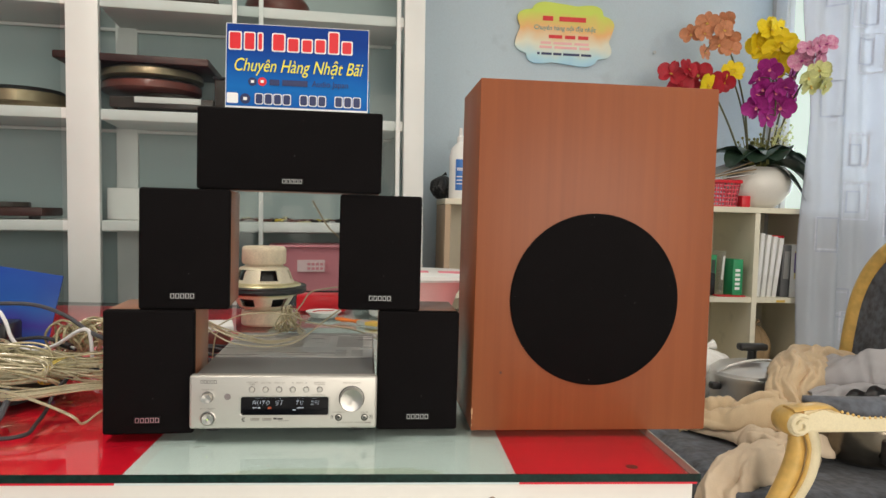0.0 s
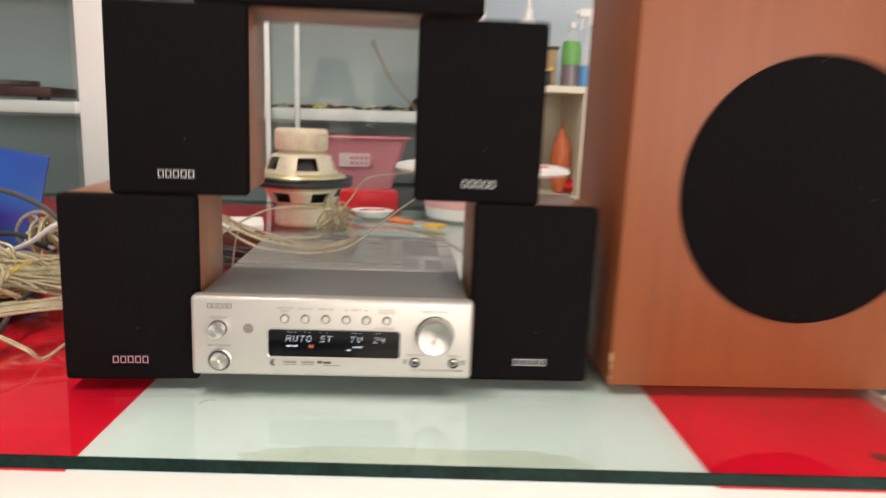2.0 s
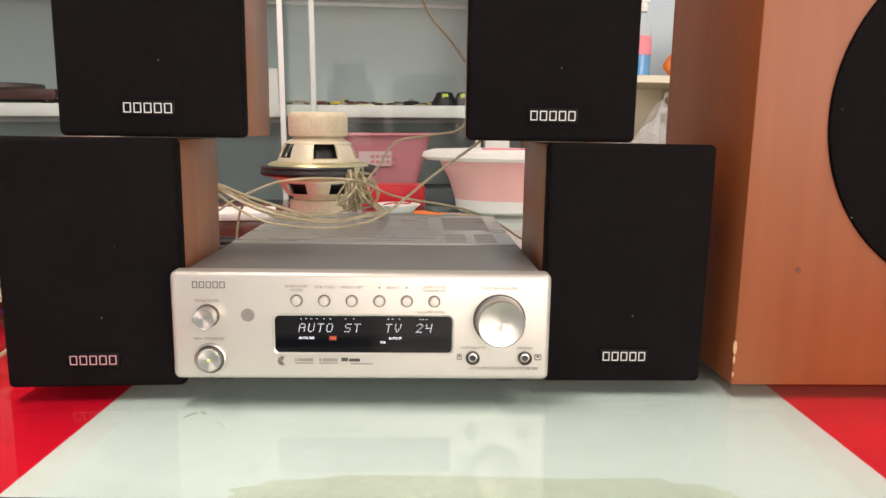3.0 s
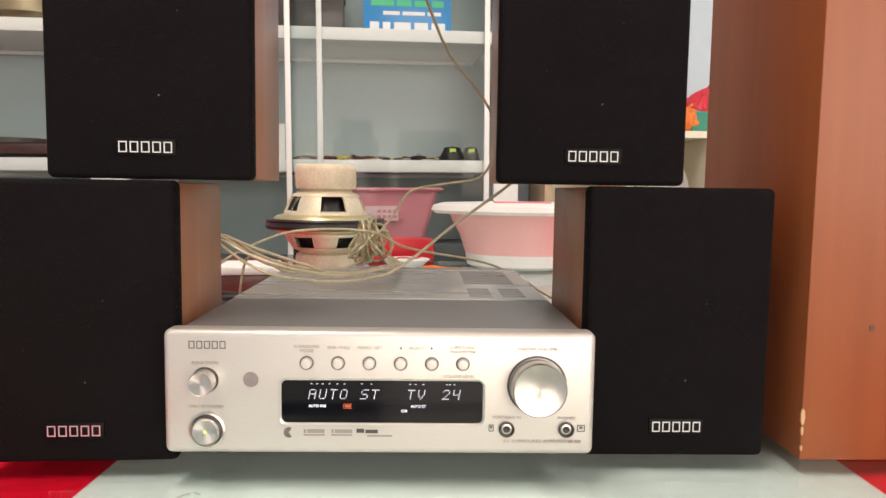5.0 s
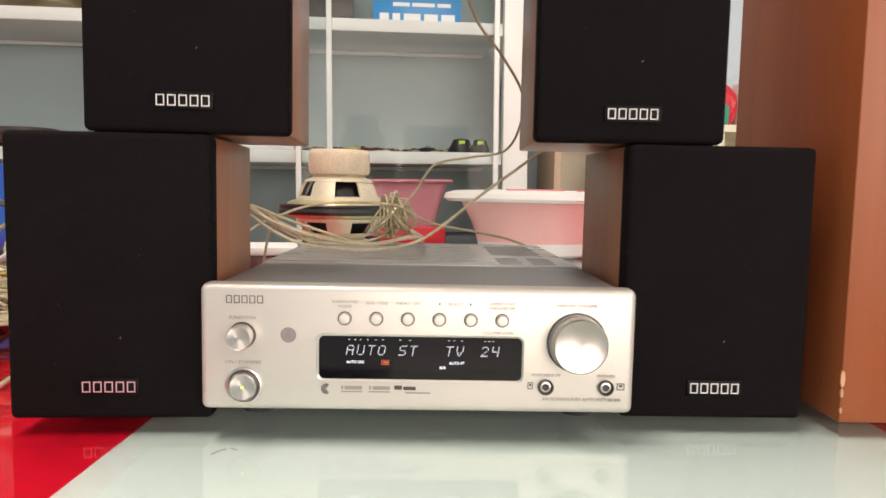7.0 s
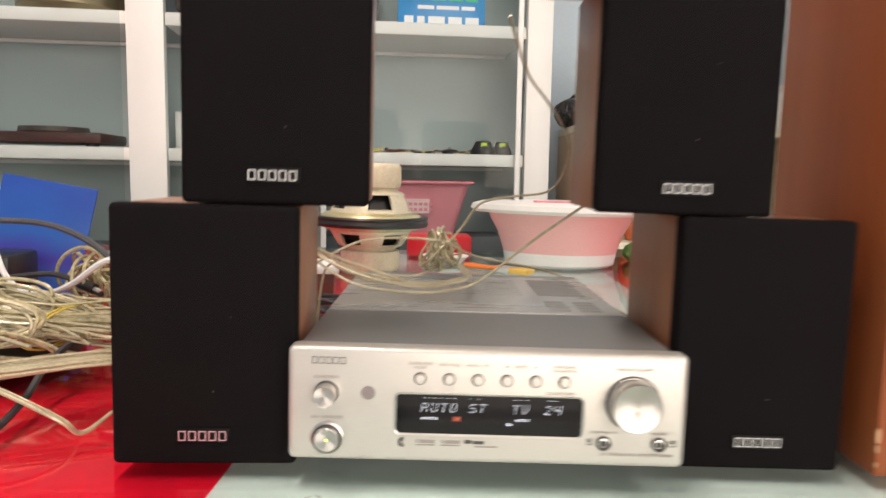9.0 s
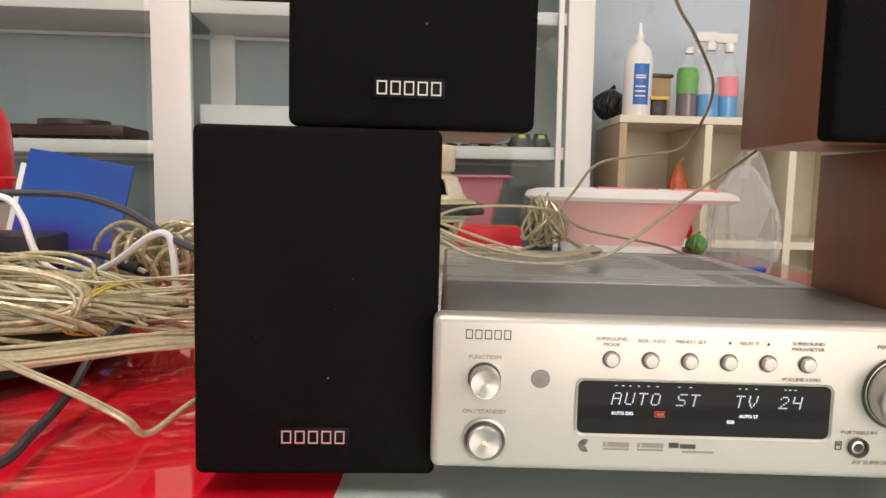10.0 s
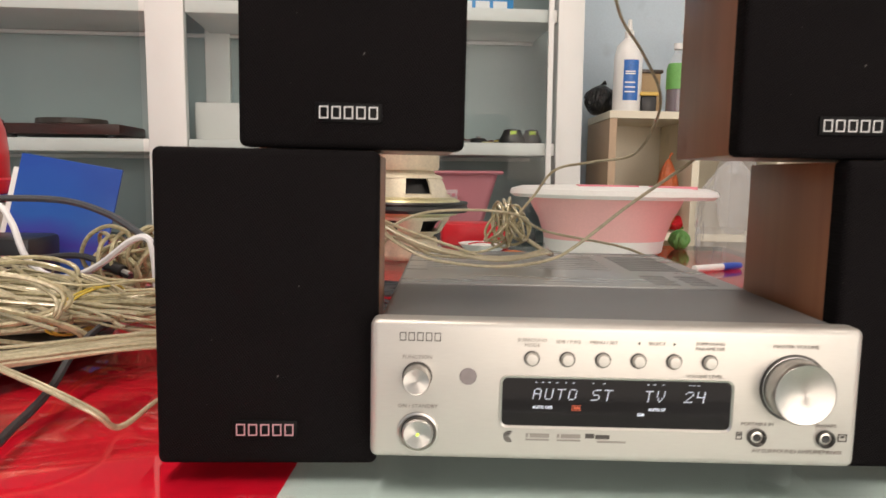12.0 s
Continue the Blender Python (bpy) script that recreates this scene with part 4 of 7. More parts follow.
def player(m, w, d, h, material, label):
    """A flat record player or tray: plinth, round platter and rim."""
    t = thing("record_player", m, label, "record player")
    bm = B()
    box(bm, -w / 2, w / 2, -d / 2, d / 2, 0.012, h, 0.006)
    part("plinth", bm, material, t)
    bm = B()
    lathe(bm, [(0, h), (d * 0.42, h), (d * 0.43, h + 0.004), (d * 0.42, h + 0.02), (0, h + 0.022)], 36)
    part("platter", bm, DARK_WOOD, t)
    for sx in (-1, 1):
        bm = B()
        lathe(bm, [(0, 0), (0.02, 0), (0.02, 0.013), (0, 0.013)], 14, pose(sx * w * 0.4, -d * 0.35, 0))
        part("foot", bm, BLACK, t)
    return t


def disc(m, r, h, top, edge, label):
    t = thing("platter", m, label, "platter")
    bm = B()
    lathe(bm, [(0, 0), (r * 0.9, 0), (r, h * 0.25), (r, h * 0.7), (r * 0.985, h * 0.78)], 48)
    part("rim", bm, edge, t)
    bm = B()
    lathe(bm, [(r * 0.985, h * 0.78), (r * 0.9, h), (r * 0.3, h * 0.93), (0, h * 0.95)], 48)
    part("mat", bm, top, t)
    return t


DULL_BRONZE = paint("dull_bronze_rim", (0.30, 0.24, 0.15), 0.35, metal=0.7)
DARK_MAROON = paint("dark_maroon_board", (0.060, 0.018, 0.014), 0.4, vary=0.2, size=0.08)
player(on_shelf(-0.98, 0.17, 3), 0.38, 0.27, 0.055, DARK_WOOD, "dark flat turntable plinth on a shelf")
disc(on_shelf(-1.04, 0.18, 3) @ pose(0, 0, 0.078), 0.190, 0.050, BLACK, MAROON_WOOD, "dark maroon turntable platter stacked on a plinth")
disc(on_shelf(-1.04, 0.19, 3) @ pose(0, 0, 0.1285), 0.195, 0.046, DARK_WOOD, DULL_BRONZE, "dull bronze turntable platter on top of the stack")
simple_box("plinth_board", on_shelf(-1.075, 0.19, 3) @ pose(0, 0, 0.180, 0, 1, -3), 0.56, 0.36, 0.028, DARK_MAROON, "dark maroon wooden board lying on the stack", "board")
simple_box("paper_label", on_shelf(-0.955, 0.015, 3) @ pose(0, 0, 0.030), 0.24, 0.006, 0.022, PAPER, "white paper strip on the plinth", "label", 0.0005)
simple_box("flat_box", on_shelf(-0.66, 0.19, 3), 0.26, 0.24, 0.14, DARK_WOOD, "dark equipment box on the shelf", "box", lid=BLACK)
disc(on_shelf(-1.52, 0.17, 3), 0.170, 0.075, BLACK, DULL_BRONZE, "black-topped bronze-rimmed turntable platter")
disc(on_shelf(-1.98, 0.18, 3), 0.16, 0.05, DARK_WOOD, STEEL, "dark turntable platter on the shelf")
player(on_shelf(-1.60, 0.17, 2), 0.38, 0.25, 0.045, DARK_MAROON, "dark maroon turntable plinth on the shelf")
player(on_shelf(-2.05, 0.17, 2), 0.36, 0.25, 0.07, MAROON_WOOD, "maroon record player with dark top")
simple_box("carton", on_shelf(-0.975, 0.25, 2), 0.48, 0.14, 0.128, PAPER, "white cardboard carton on the shelf", "carton")
player(on_shelf(-1.55, 0.17, 1), 0.40, 0.26, 0.06, ORANGE_WOOD, "orange-brown wooden plinth on the low shelf")
player(on_shelf(-1.05, 0.20, 1), 0.34, 0.26, 0.05, MAROON_WOOD, "maroon plinth on the low shelf")
disc(on_shelf(-0.55, 0.18, 4), 0.13, 0.07, MAROON_WOOD, MAROON_WOOD, "maroon round lid on the top shelf")
player(on_shelf(-1.50, 0.18, 4), 0.40, 0.26, 0.05, DARK_WOOD, "dark turntable plinth on the top shelf")
player(on_shelf(-0.95, 0.18, 4), 0.34, 0.26, 0.05, DARK_WOOD, "dark turntable plinth on the top shelf")
rnd = random.Random(11)
bits = (DARK_WOOD, SLOT, MAROON_WOOD, BLACK, ZINC, MAROON_WOOD, BLACK, SLOT, YELLOW_TIE)
for i in range(26):
    x = -0.68 + i * 0.0185 + rnd.uniform(-0.008, 0.008)
    t = thing("spare_part", on_shelf(x, rnd.uniform(0.04, 0.15), 2, rnd.uniform(0, 180)), "small loose audio spare part on the shelf", "spare part", "spare parts on the shelf")
    r, h = rnd.uniform(0.016, 0.030), rnd.uniform(0.006, 0.017)
    bm = B()
    if i % 3 == 0:
        lathe(bm, [(0, 0), (r, 0), (r, h * 0.6), (r * 0.8, h), (0, h)], 14)
        part("body", bm, bits[i % 9], t, smooth=30)
        bm = B()
        lathe(bm, [(r * 0.3, h * 0.95), (r * 0.28, h * 1.5), (0, h * 1.5)], 10)
        part("cap", bm, bits[(i + 4) % 9], t)
    elif i % 3 == 1:
        box(bm, -r * 1.3, r * 1.3, -r * 0.7, r * 0.7, 0, h * 0.5, 0.001)
        part("board", bm, bits[i % 9], t, smooth=0)
        for k in range(3):
            bm = B()
            box(bm, -r + k * r * 0.7, -r * 0.6 + k * r * 0.7, -r * 0.4, r * 0.3, h * 0.5, h * (0.8 + 0.25 * k), 0.0005)
            part("chip", bm, bits[(i + k + 1) % 9], t, smooth=0)
    else:
        tube(bm, [(r * 1.4 * math.cos(a), r * math.sin(a * 1.0), 0.004 + 0.003 * (k % 3)) for k, a in enumerate([j * 0.9 for j in range(13)])], 0.0032, 6, 4)
        part("lead", bm, bits[i % 9], t)
for x, r in ((-0.17, 0.034), (-0.105, 0.026)):
    t = thing("tape_reel", on_shelf(x, 0.08, 2), "black reel with a lime-yellow label", "reel")
    bm = B()
    lathe(bm, [(0, 0), (r * 1.3, 0), (r * 1.3, 0.012), (r, 0.03), (r * 0.8, 0.045), (0, 0.05)], 22)
    part("body", bm, BLACK, t)
    bm = B()
    box(bm, -0.012, 0.008, -r * 0.99, -r * 0.9, 0.024, 0.040)
    part("label", bm, paint("lime_label", (0.55, 0.75, 0.08), 0.5), t, smooth=0)

small = thing("sign_card", on_shelf(-0.322, 0.06, 3, 0), "small blue shop sign leaning inside the cabinet", "sign")
bm = B()
box(bm, -0.145, 0.145, 0, 0.004, 0, 0.165, 0.001)
part("board", bm, paint("bright_blue_board", (0.02, 0.26, 0.62), 0.3, vary=0.1), small)
bars("heading_bar", RED_PRINT, small, 0.0, -0.0008, 0.135, (0.09, 0.14), 0.03, 0.02)
bars("slogan_bar", paint("green_print", (0.05, 0.55, 0.25), 0.4), small, 0.0, -0.0008, 0.092, (0.075, 0.05, 0.05, 0.04), 0.02, 0.008)
bars("detail_bar", WHITE_PRINT, small, 0.015, -0.0008, 0.060, (0.055, 0.075, 0.045), 0.012, 0.008)
bars("number_bar", WHITE_PRINT, small, 0.0, -0.0008, 0.020, (0.03, 0.025, 0.055, 0.045, 0.045), 0.022, 0.012)

# ---- cream cube shelf along the wall ----
cube = thing("cube_shelf", pose(0, 0, 0), "long cream melamine cube shelf, cluttered", "shelf unit")
X0, PITCH, SY0, SY1, TOPZ = 0.442, 0.2755, 1.97, 2.34, 1.122
for k in range(8):
    x = X0 + k * PITCH
    bm = B()
    box(bm, x - 0.012, x + 0.012, SY0, SY1, 0, TOPZ - 0.025, 0.001)
    part("upright", bm, MELAMINE if k else paint("tan_side_board", (0.50, 0.36, 0.24), 0.55, vary=0.08), cube, "" if k else "tan bare side board", smooth=0)
bm = B()
box(bm, X0 - 0.014, X0 + 7 * PITCH + 0.014, SY0 - 0.002, SY1, TOPZ - 0.024, TOPZ, 0.001)
part("top_board", bm, MELAMINE, cube, smooth=0)
for z in (0.712, 0.33, 0.04):
    for k in range(7):
        bm = B()
        box(bm, X0 + k * PITCH + 0.0125, X0 + (k + 1) * PITCH - 0.0125, SY0 + 0.002, SY1, z - 0.012, z + 0.012, 0.001)
        part("board", bm, MELAMINE, cube, smooth=0)
bm = B()
box(bm, X0 - 0.01, X0 + 7 * PITCH + 0.01, SY1 + 0.001, SY1 + 0.008, 0.02, TOPZ - 0.02)
part("back_board", bm, MELAMINE, cube, smooth=0)


def bottle(name, x, y, z, profile, body, label, cap_profile=None, cap=None, wrap=None, wrap_mat=None, liquid=None, liquid_mat=None):
    t = thing(name, pose(x, y, z), label, "bottle")
    bm = B()
    lathe(bm, profile, 28)
    part("body", bm, body, t)
    if cap_profile:
        bm = B()
        lathe(bm, cap_profile, 20)
        part("cap", bm, cap, t)
    if wrap:
        bm = B()
        lathe(bm, wrap, 28)
        part("label", bm, wrap_mat, t)
    if liquid:
        bm = B()
        lathe(bm, liquid, 24)
        part("liquid", bm, liquid_mat, t)
    return t


ZT = TOPZ + 0.0005
wb = bottle("cleaner_bottle", 0.495, 2.03, ZT, [(0, 0), (0.044, 0), (0.046, 0.006), (0.046, 0.18), (0.038, 0.215), (0.018, 0.235), (0.014, 0.24)], WHITE_PLASTIC, "white cleaner bottle with a blue label",
            [(0.015, 0.238), (0.016, 0.262), (0.009, 0.268), (0.0065, 0.30), (0, 0.302)], WHITE_PLASTIC)
bm = B()
for j in range(9):
    a0, a1 = radians(-120 + j * 7), radians(-120 + (j + 1) * 7)
    q = [bm.verts.new((0.0466 * math.cos(a), 0.0466 * math.sin(a), z)) for a, z in ((a0, 0.035), (a1, 0.035), (a1, 0.165), (a0, 0.165))]
    bm.faces.new(q)
lbl = part("label", bm, paint("blue_label", (0.03, 0.16, 0.52), 0.4, vary=0.2, size=0.02), wb)
for z in (0.06, 0.075, 0.09, 0.118, 0.125):
    bm = B()
    box(bm, -0.019, 0.014, -0.0482, -0.0458, z, z + 0.004)
    part("print_bar", bm, WHITE_PRINT, lbl, smooth=0)
bottle("drink_bottle", 0.668, 2.06, ZT, [(0, 0), (0.032, 0), (0.034, 0.01), (0.034, 0.15), (0.026, 0.175), (0.013, 0.20), (0.012, 0.215)], CLEAR_PLASTIC, "clear drink bottle with a bright green label, part full",
       [(0.015, 0.212), (0.015, 0.232), (0, 0.233)], WHITE_PLASTIC, [(0.0348, 0.08), (0.0348, 0.148), (0.030, 0.165)], GREEN_LABEL, [(0, 0.002), (0.0325, 0.003), (0.0325, 0.095), (0, 0.095)], DARK_LIQUID)
for x, lm, lb in ((0.735, BLUE_LIQUID, "clear spray bottle of blue cleaner"), (0.805, BLUE_LIQUID, "clear spray bottle with a red label")):
    t = bottle("spray_bottle", x, 2.05 + (x - 0.735) * 0.3, ZT, [(0, 0), (0.034, 0), (0.036, 0.008), (0.036, 0.12), (0.028, 0.165), (0.013, 0.20), (0.012, 0.225)], CLEAR_PLASTIC, lb,
               [(0.016, 0.222), (0.017, 0.245), (0.012, 0.252), (0, 0.253)], WHITE_PLASTIC, [(0.0368, 0.075), (0.0368, 0.118), (0.033, 0.140)], PINK_RED if x > 0.78 else CLEAR_PLASTIC,
               [(0, 0.002), (0.0345, 0.003), (0.0345, 0.078), (0, 0.078)], lm)
    bm = B()
    box(bm, -0.052, 0.022, -0.012, 0.012, 0.250, 0.282, 0.005)
    box(bm, -0.062, -0.050, -0.006, 0.006, 0.262, 0.276, 0.002)
    tube(bm, [(-0.03, 0, 0.252), (-0.038, 0, 0.232), (-0.036, 0, 0.21)], 0.004, 6, 4)
    part("trigger_head", bm, WHITE_PLASTIC, t, "white trigger head")
simple_box("carton", pose(0.578, 2.10, ZT, 0, 0, 8), 0.075, 0.06, 0.135, KRAFT, "small kraft carton on the shelf", "carton", lid=DARK_WOOD)
simple_box("tool_box", pose(0.562, 2.015, ZT, 0, 0, 0), 0.05, 0.03, 0.052, BLACK, "small black box with an amber stripe", "box", lid=AMBER)


def crumple(name, m, rx, ry, rz, material, label, category, seed, rough=0.35):
    """A slumped bag: pressed flat below, gathered above, with folds that run down it."""
    t = thing(name, m, label, category)
    bm = B()
    bmesh.ops.create_icosphere(bm, subdivisions=5, radius=1)
    for v in bm.verts:
        n = v.co.normalized()
        a = math.atan2(n.y, n.x)
        down = Vector((math.cos(a) * 3.0, math.sin(a) * 3.0, n.z * 0.7 + seed))
        w = 1 + rough * (0.5 * noise.noise(n * 1.6 + Vector((seed, 0, 0))) + 0.9 * (0.3 - abs(noise.noise(down * 1.3))) + 0.45 * (0.25 - abs(noise.noise(down * 3.1 + n * 2))))
        w *= 1 - 0.35 * max(0.0, n.z) ** 2
        v.co = Vector((n.x * rx * w, n.y * ry * w, max(-0.96, n.z * (0.8 + 0.2 * w)) * rz + rz * 0.96))
    part("bag", bm, material, t, smooth=60)
    bm = B()
    tube(bm, [(0, 0, rz * 1.7), (rx * 0.1, 0, rz * 1.95), (rx * 0.3, 0, rz * 2.05)], rx * 0.12, 8, 4, radii=[rx * 0.2, rx * 0.06, rx * 0.16])
    part("knot", bm, material, t)
    return t


crumple("plastic_bag", pose(0.435, 2.16, ZT), 0.055, 0.06, 0.055, BLACK, "knotted black plastic bag on the shelf", "bag", 3)
crumple("plastic_bag", pose(1.02, 2.10, ZT), 0.075, 0.06, 0.085, paint("red_bag", (0.62, 0.03, 0.05), 0.4), "crumpled red plastic bag on the shelf", "bag", 7)
crumple("plastic_bag", pose(0.93, 2.03, ZT), 0.05, 0.04, 0.045, ORANGE, "orange snack bag on the shelf", "bag", 9)
simple_box("folded_cloth", pose(0.98, 2.02, ZT), 0.10, 0.05, 0.07, paint("teal_cloth", (0.04, 0.28, 0.20), 0.8, vary=0.2), "folded teal cloth on the shelf", "cloth", 0.01)
simple_box("bowl_box", pose(1.14, 2.08, ZT), 0.12, 0.10, 0.16, WHITE_PLASTIC, "white plastic box on the shelf", "box", 0.02)
# things inside the cube shelf
crumple("plastic_bag", pose(0.655, 2.06, 0.725), 0.036, 0.03, 0.130, paint("orange_packet", (0.50, 0.12, 0.04), 0.4, vary=0.3, size=0.03), "orange-red packet in the shelf", "packet", 15, 0.2)
crumple("plastic_bag", pose(0.875, 2.02, 0.725), 0.065, 0.06, 0.165, BAG_PLASTIC, "crumpled clear plastic bag in the shelf", "bag", 21)
crumple("plastic_bag", pose(0.825, 1.93, 0.50), 0.11, 0.05, 0.25, BAG_PLASTIC, "crumpled clear plastic bag hanging by the shelf", "bag", 25)
crumple("plastic_bag", pose(0.72, 2.08, 0.725), 0.05, 0.05, 0.03, RED_PLASTIC, "small red bag in the shelf", "bag", 29)


def upright_book(name, x, z, w, h, d, material, label, y=2.0, tilt=0, spine=None):
    t = thing(name, pose(x, y, z, 0, tilt, 0), label, "binder")
    bm = B()
    box(bm, 0, w, 0, d, 0, h, 0.002)
    part("cover", bm, material, t)
    bm = B()
    box(bm, w * 0.2, w * 0.8, -0.001, 0.002, h * 0.35, h * 0.88)
    part("spine_label", bm, spine or PAPER, t, smooth=0)
    return t


SZ = 0.7245
xr = X0 + 5 * PITCH
for i, tilt in enumerate((3, 4, 5, 6)):
    upright_book("paper_folder", xr + 0.022 + i * 0.026, SZ, 0.02, 0.285 - 0.006 * i, 0.22, PAPER, "stack of white paper in a clear folder", 2.0, tilt, WHITE_PRINT)
upright_book("binder", xr + 0.138, SZ, 0.042, 0.235, 0.24, paint("grey_binder", (0.11, 0.115, 0.12), 0.5), "dark grey ring binder", 2.0, 2, SLOT)
bd = upright_book("binder", xr + 0.184, SZ, 0.068, 0.235, 0.24, PAPER, "white binder with a purple and yellow label", 1.995, 0, paint("yellow_label_print", (0.75, 0.62, 0.25), 0.5, vary=0.3, size=0.03))
bm = B()
box(bm, 0.012, 0.032, -0.002, -0.0012, 0.11, 0.20)
part("purple_patch", bm, paint("purple_print", (0.16, 0.10, 0.32), 0.5), bd, smooth=0)
simple_box("box", pose(xr + 0.14, 2.12, SZ + 0.240), 0.09, 0.12, 0.035, RED_PLASTIC, "flat red box lying on the binders", "box")
xq = X0 + 4 * PITCH
gb = simple_box("medicine_box", pose(xq + 0.205, 2.03, SZ, 0, 0, 0), 0.045, 0.08, 0.165, GREEN_BOX, "green and white medicine box", "box", 0.001)
for z in (0.03, 0.05, 0.07, 0.09, 0.11):
    bm = B()
    box(bm, -0.012, 0.010, -0.0412, -0.0398, z, z + 0.012)
    part("print_bar", bm, WHITE_PRINT, gb, smooth=0)
upright_book("paper_folder", xq + 0.150, SZ, 0.016, 0.20, 0.16, CLEAR_PLASTIC, "clear plastic folder standing upright", 2.05, 4, PAPER)
upright_book("binder", xq + 0.105, SZ, 0.03, 0.18, 0.18, GREEN_BOX, "green book leaning in the shelf", 2.06, 2, LEAF)
simple_box("tool_box", pose(xq + 0.07, 2.06, SZ), 0.09, 0.09, 0.10, BLACK, "small black box in the shelf", "box", 0.006)
simple_box("tray", pose(xq + 0.17, 1.995, SZ), 0.13, 0.05, 0.006, RED_PLASTIC, "thin red tray at the shelf's edge", "tray", 0.002)
crumple("plastic_bag", pose(xr + 0.12, 2.16, 0.345), 0.07, 0.07, 0.12, KRAFT, "brown paper bag in the lower cube", "bag", 33)
bm = B()
box(bm, xr + 0.105, xr + 0.145, SY0 - 0.0015, SY0 + 0.001, 0.703, 0.713)
part("shelf_sticker", bm, AMBER, cube, "small worn sticker", smooth=0)

# ---- red basket, magazines and orchids on the shelf ----
bk = thing("basket", pose(1.655, 2.05, ZT), "red perforated plastic basket on the shelf", "basket")
bm = B()
W, D, H = 0.085, 0.06, 0.11
box(bm, -W * 0.85, W * 0.85, -D * 0.85, D * 0.85, 0, 0.004)
nx, nz = 11, 6
for sgn in (-1, 1):
    for i in range(nx + 1):
        f = -1 + 2 * i / nx
        tube(bm, [(f * W * 0.85, sgn * D * 0.85, 0.002), (f * W, sgn * D, H)], 0.0028, 5, 0)
    for i in range(8):
        f = -1 + 2 * i / 7
        tube(bm, [(sgn * W * 0.85, f * D * 0.85, 0.002), (sgn * W, f * D, H)], 0.0028, 5, 0)
for k in range(nz + 1):
    g = 0.85 + 0.15 * k / nz
    z = 0.004 + (H - 0.004) * k / nz
    loop = [(-W * g, -D * g, z), (W * g, -D * g, z), (W * g, D * g, z), (-W * g, D * g, z), (-W * g, -D * g, z)]
    tube(bm, loop, 0.003, 5, 0)
part("mesh_sides", bm, paint("rose_red_plastic", (0.76, 0.10, 0.14), 0.4, vary=0.06), bk)
bm = B()
for q in ((-W - 0.008, W + 0.008, -D - 0.008, -D), (-W - 0.008, W + 0.008, D, D + 0.008), (-W - 0.008, -W, -D, D), (W, W + 0.008, -D, D)):
    box(bm, *q, H - 0.006, H + 0.008, 0.002)
part("rim", bm, RED_PLASTIC, bk)
simple_box("box", pose(1.775, 2.02, ZT), 0.04, 0.05, 0.05, RED_PLASTIC, "little red box beside the basket", "box")
for i in range(4):
    mg = thing("magazine", pose(1.675, 2.04, ZT + 0.122 + i * 0.013, 0, -9 - i * 3, -8 + i * 9), "glossy magazine lying on the basket", "magazine", "magazines on the basket")
    bm = B()
    box(bm, -0.10, 0.13, -0.07, 0.07, 0.003, 0.006, 0.001)
    part("pages", bm, KRAFT if i % 2 else PAPER, mg)
    bm = B()
    box(bm, -0.10, 0.1305, -0.0705, 0.0705, 0.0062, 0.0072)
    part("cover", bm, (DARK_WOOD, KRAFT, BLACK, SLOT)[i], mg, smooth=0)

orchid = thing("orchid_arrangement", pose(1.878, 2.10, ZT), "artificial orchids in many colours in a round cream pot", "flower arrangement")
bm = B()
lathe(bm, [(0, 0), (0.075, 0), (0.10, 0.02), (0.142, 0.07), (0.152, 0.115), (0.140, 0.155), (0.118, 0.18), (0.110, 0.182), (0.112, 0.172), (0, 0.165)], 48)
part("pot", bm, CERAMIC, orchid, "round cream ceramic pot")
bm = B()
rnd = random.Random(5)
for i in range(150):
    a, r = rnd.uniform(0, 6.28), rnd.uniform(0, 0.095)
    p = Vector((r * math.cos(a), r * math.sin(a), 0.17))
    q = p + Vector((rnd.uniform(-0.05, 0.05), rnd.uniform(-0.05, 0.03), rnd.uniform(0.05, 0.15)))
    tube(bm, [p, (p + q) / 2 + Vector((rnd.uniform(-0.01, 0.01), 0, 0.01)), q], 0.003, 4, 3, radii=[0.003, 0.0015])
    if i % 2 == 0:
        bmesh.ops.create_icosphere(bm, subdivisions=1, radius=0.007, matrix=Matrix.Translation(q))
part("moss", bm, MOSS, orchid, "olive moss and small sprigs")


sprig = random.Random(61)
bm = B()
for i in range(9):
    p = Vector((sprig.uniform(0.02, 0.09), sprig.uniform(-0.05, 0.02), 0.17))
    q = p + Vector((sprig.uniform(-0.01, 0.11), sprig.uniform(-0.05, 0.0), sprig.uniform(0.12, 0.24)))
    tube(bm, [p, (p + q) / 2 + Vector((-0.012, 0, 0.012)), q], 0.0016, 5, 4)
    for k in range(7):
        f = sprig.uniform(0.55, 1.0)
        c = p.lerp(q, f) + Vector((sprig.uniform(-0.016, 0.016), sprig.uniform(-0.01, 0.01), sprig.uniform(-0.008, 0.014)))
        bmesh.ops.create_icosphere(bm, subdivisions=1, radius=sprig.uniform(0.003, 0.0065), matrix=Matrix.Translation(c))
tagged(part("filler_sprigs", bm, P_LIME, orchid, "small yellow-green filler sprigs"), kind="stuff")


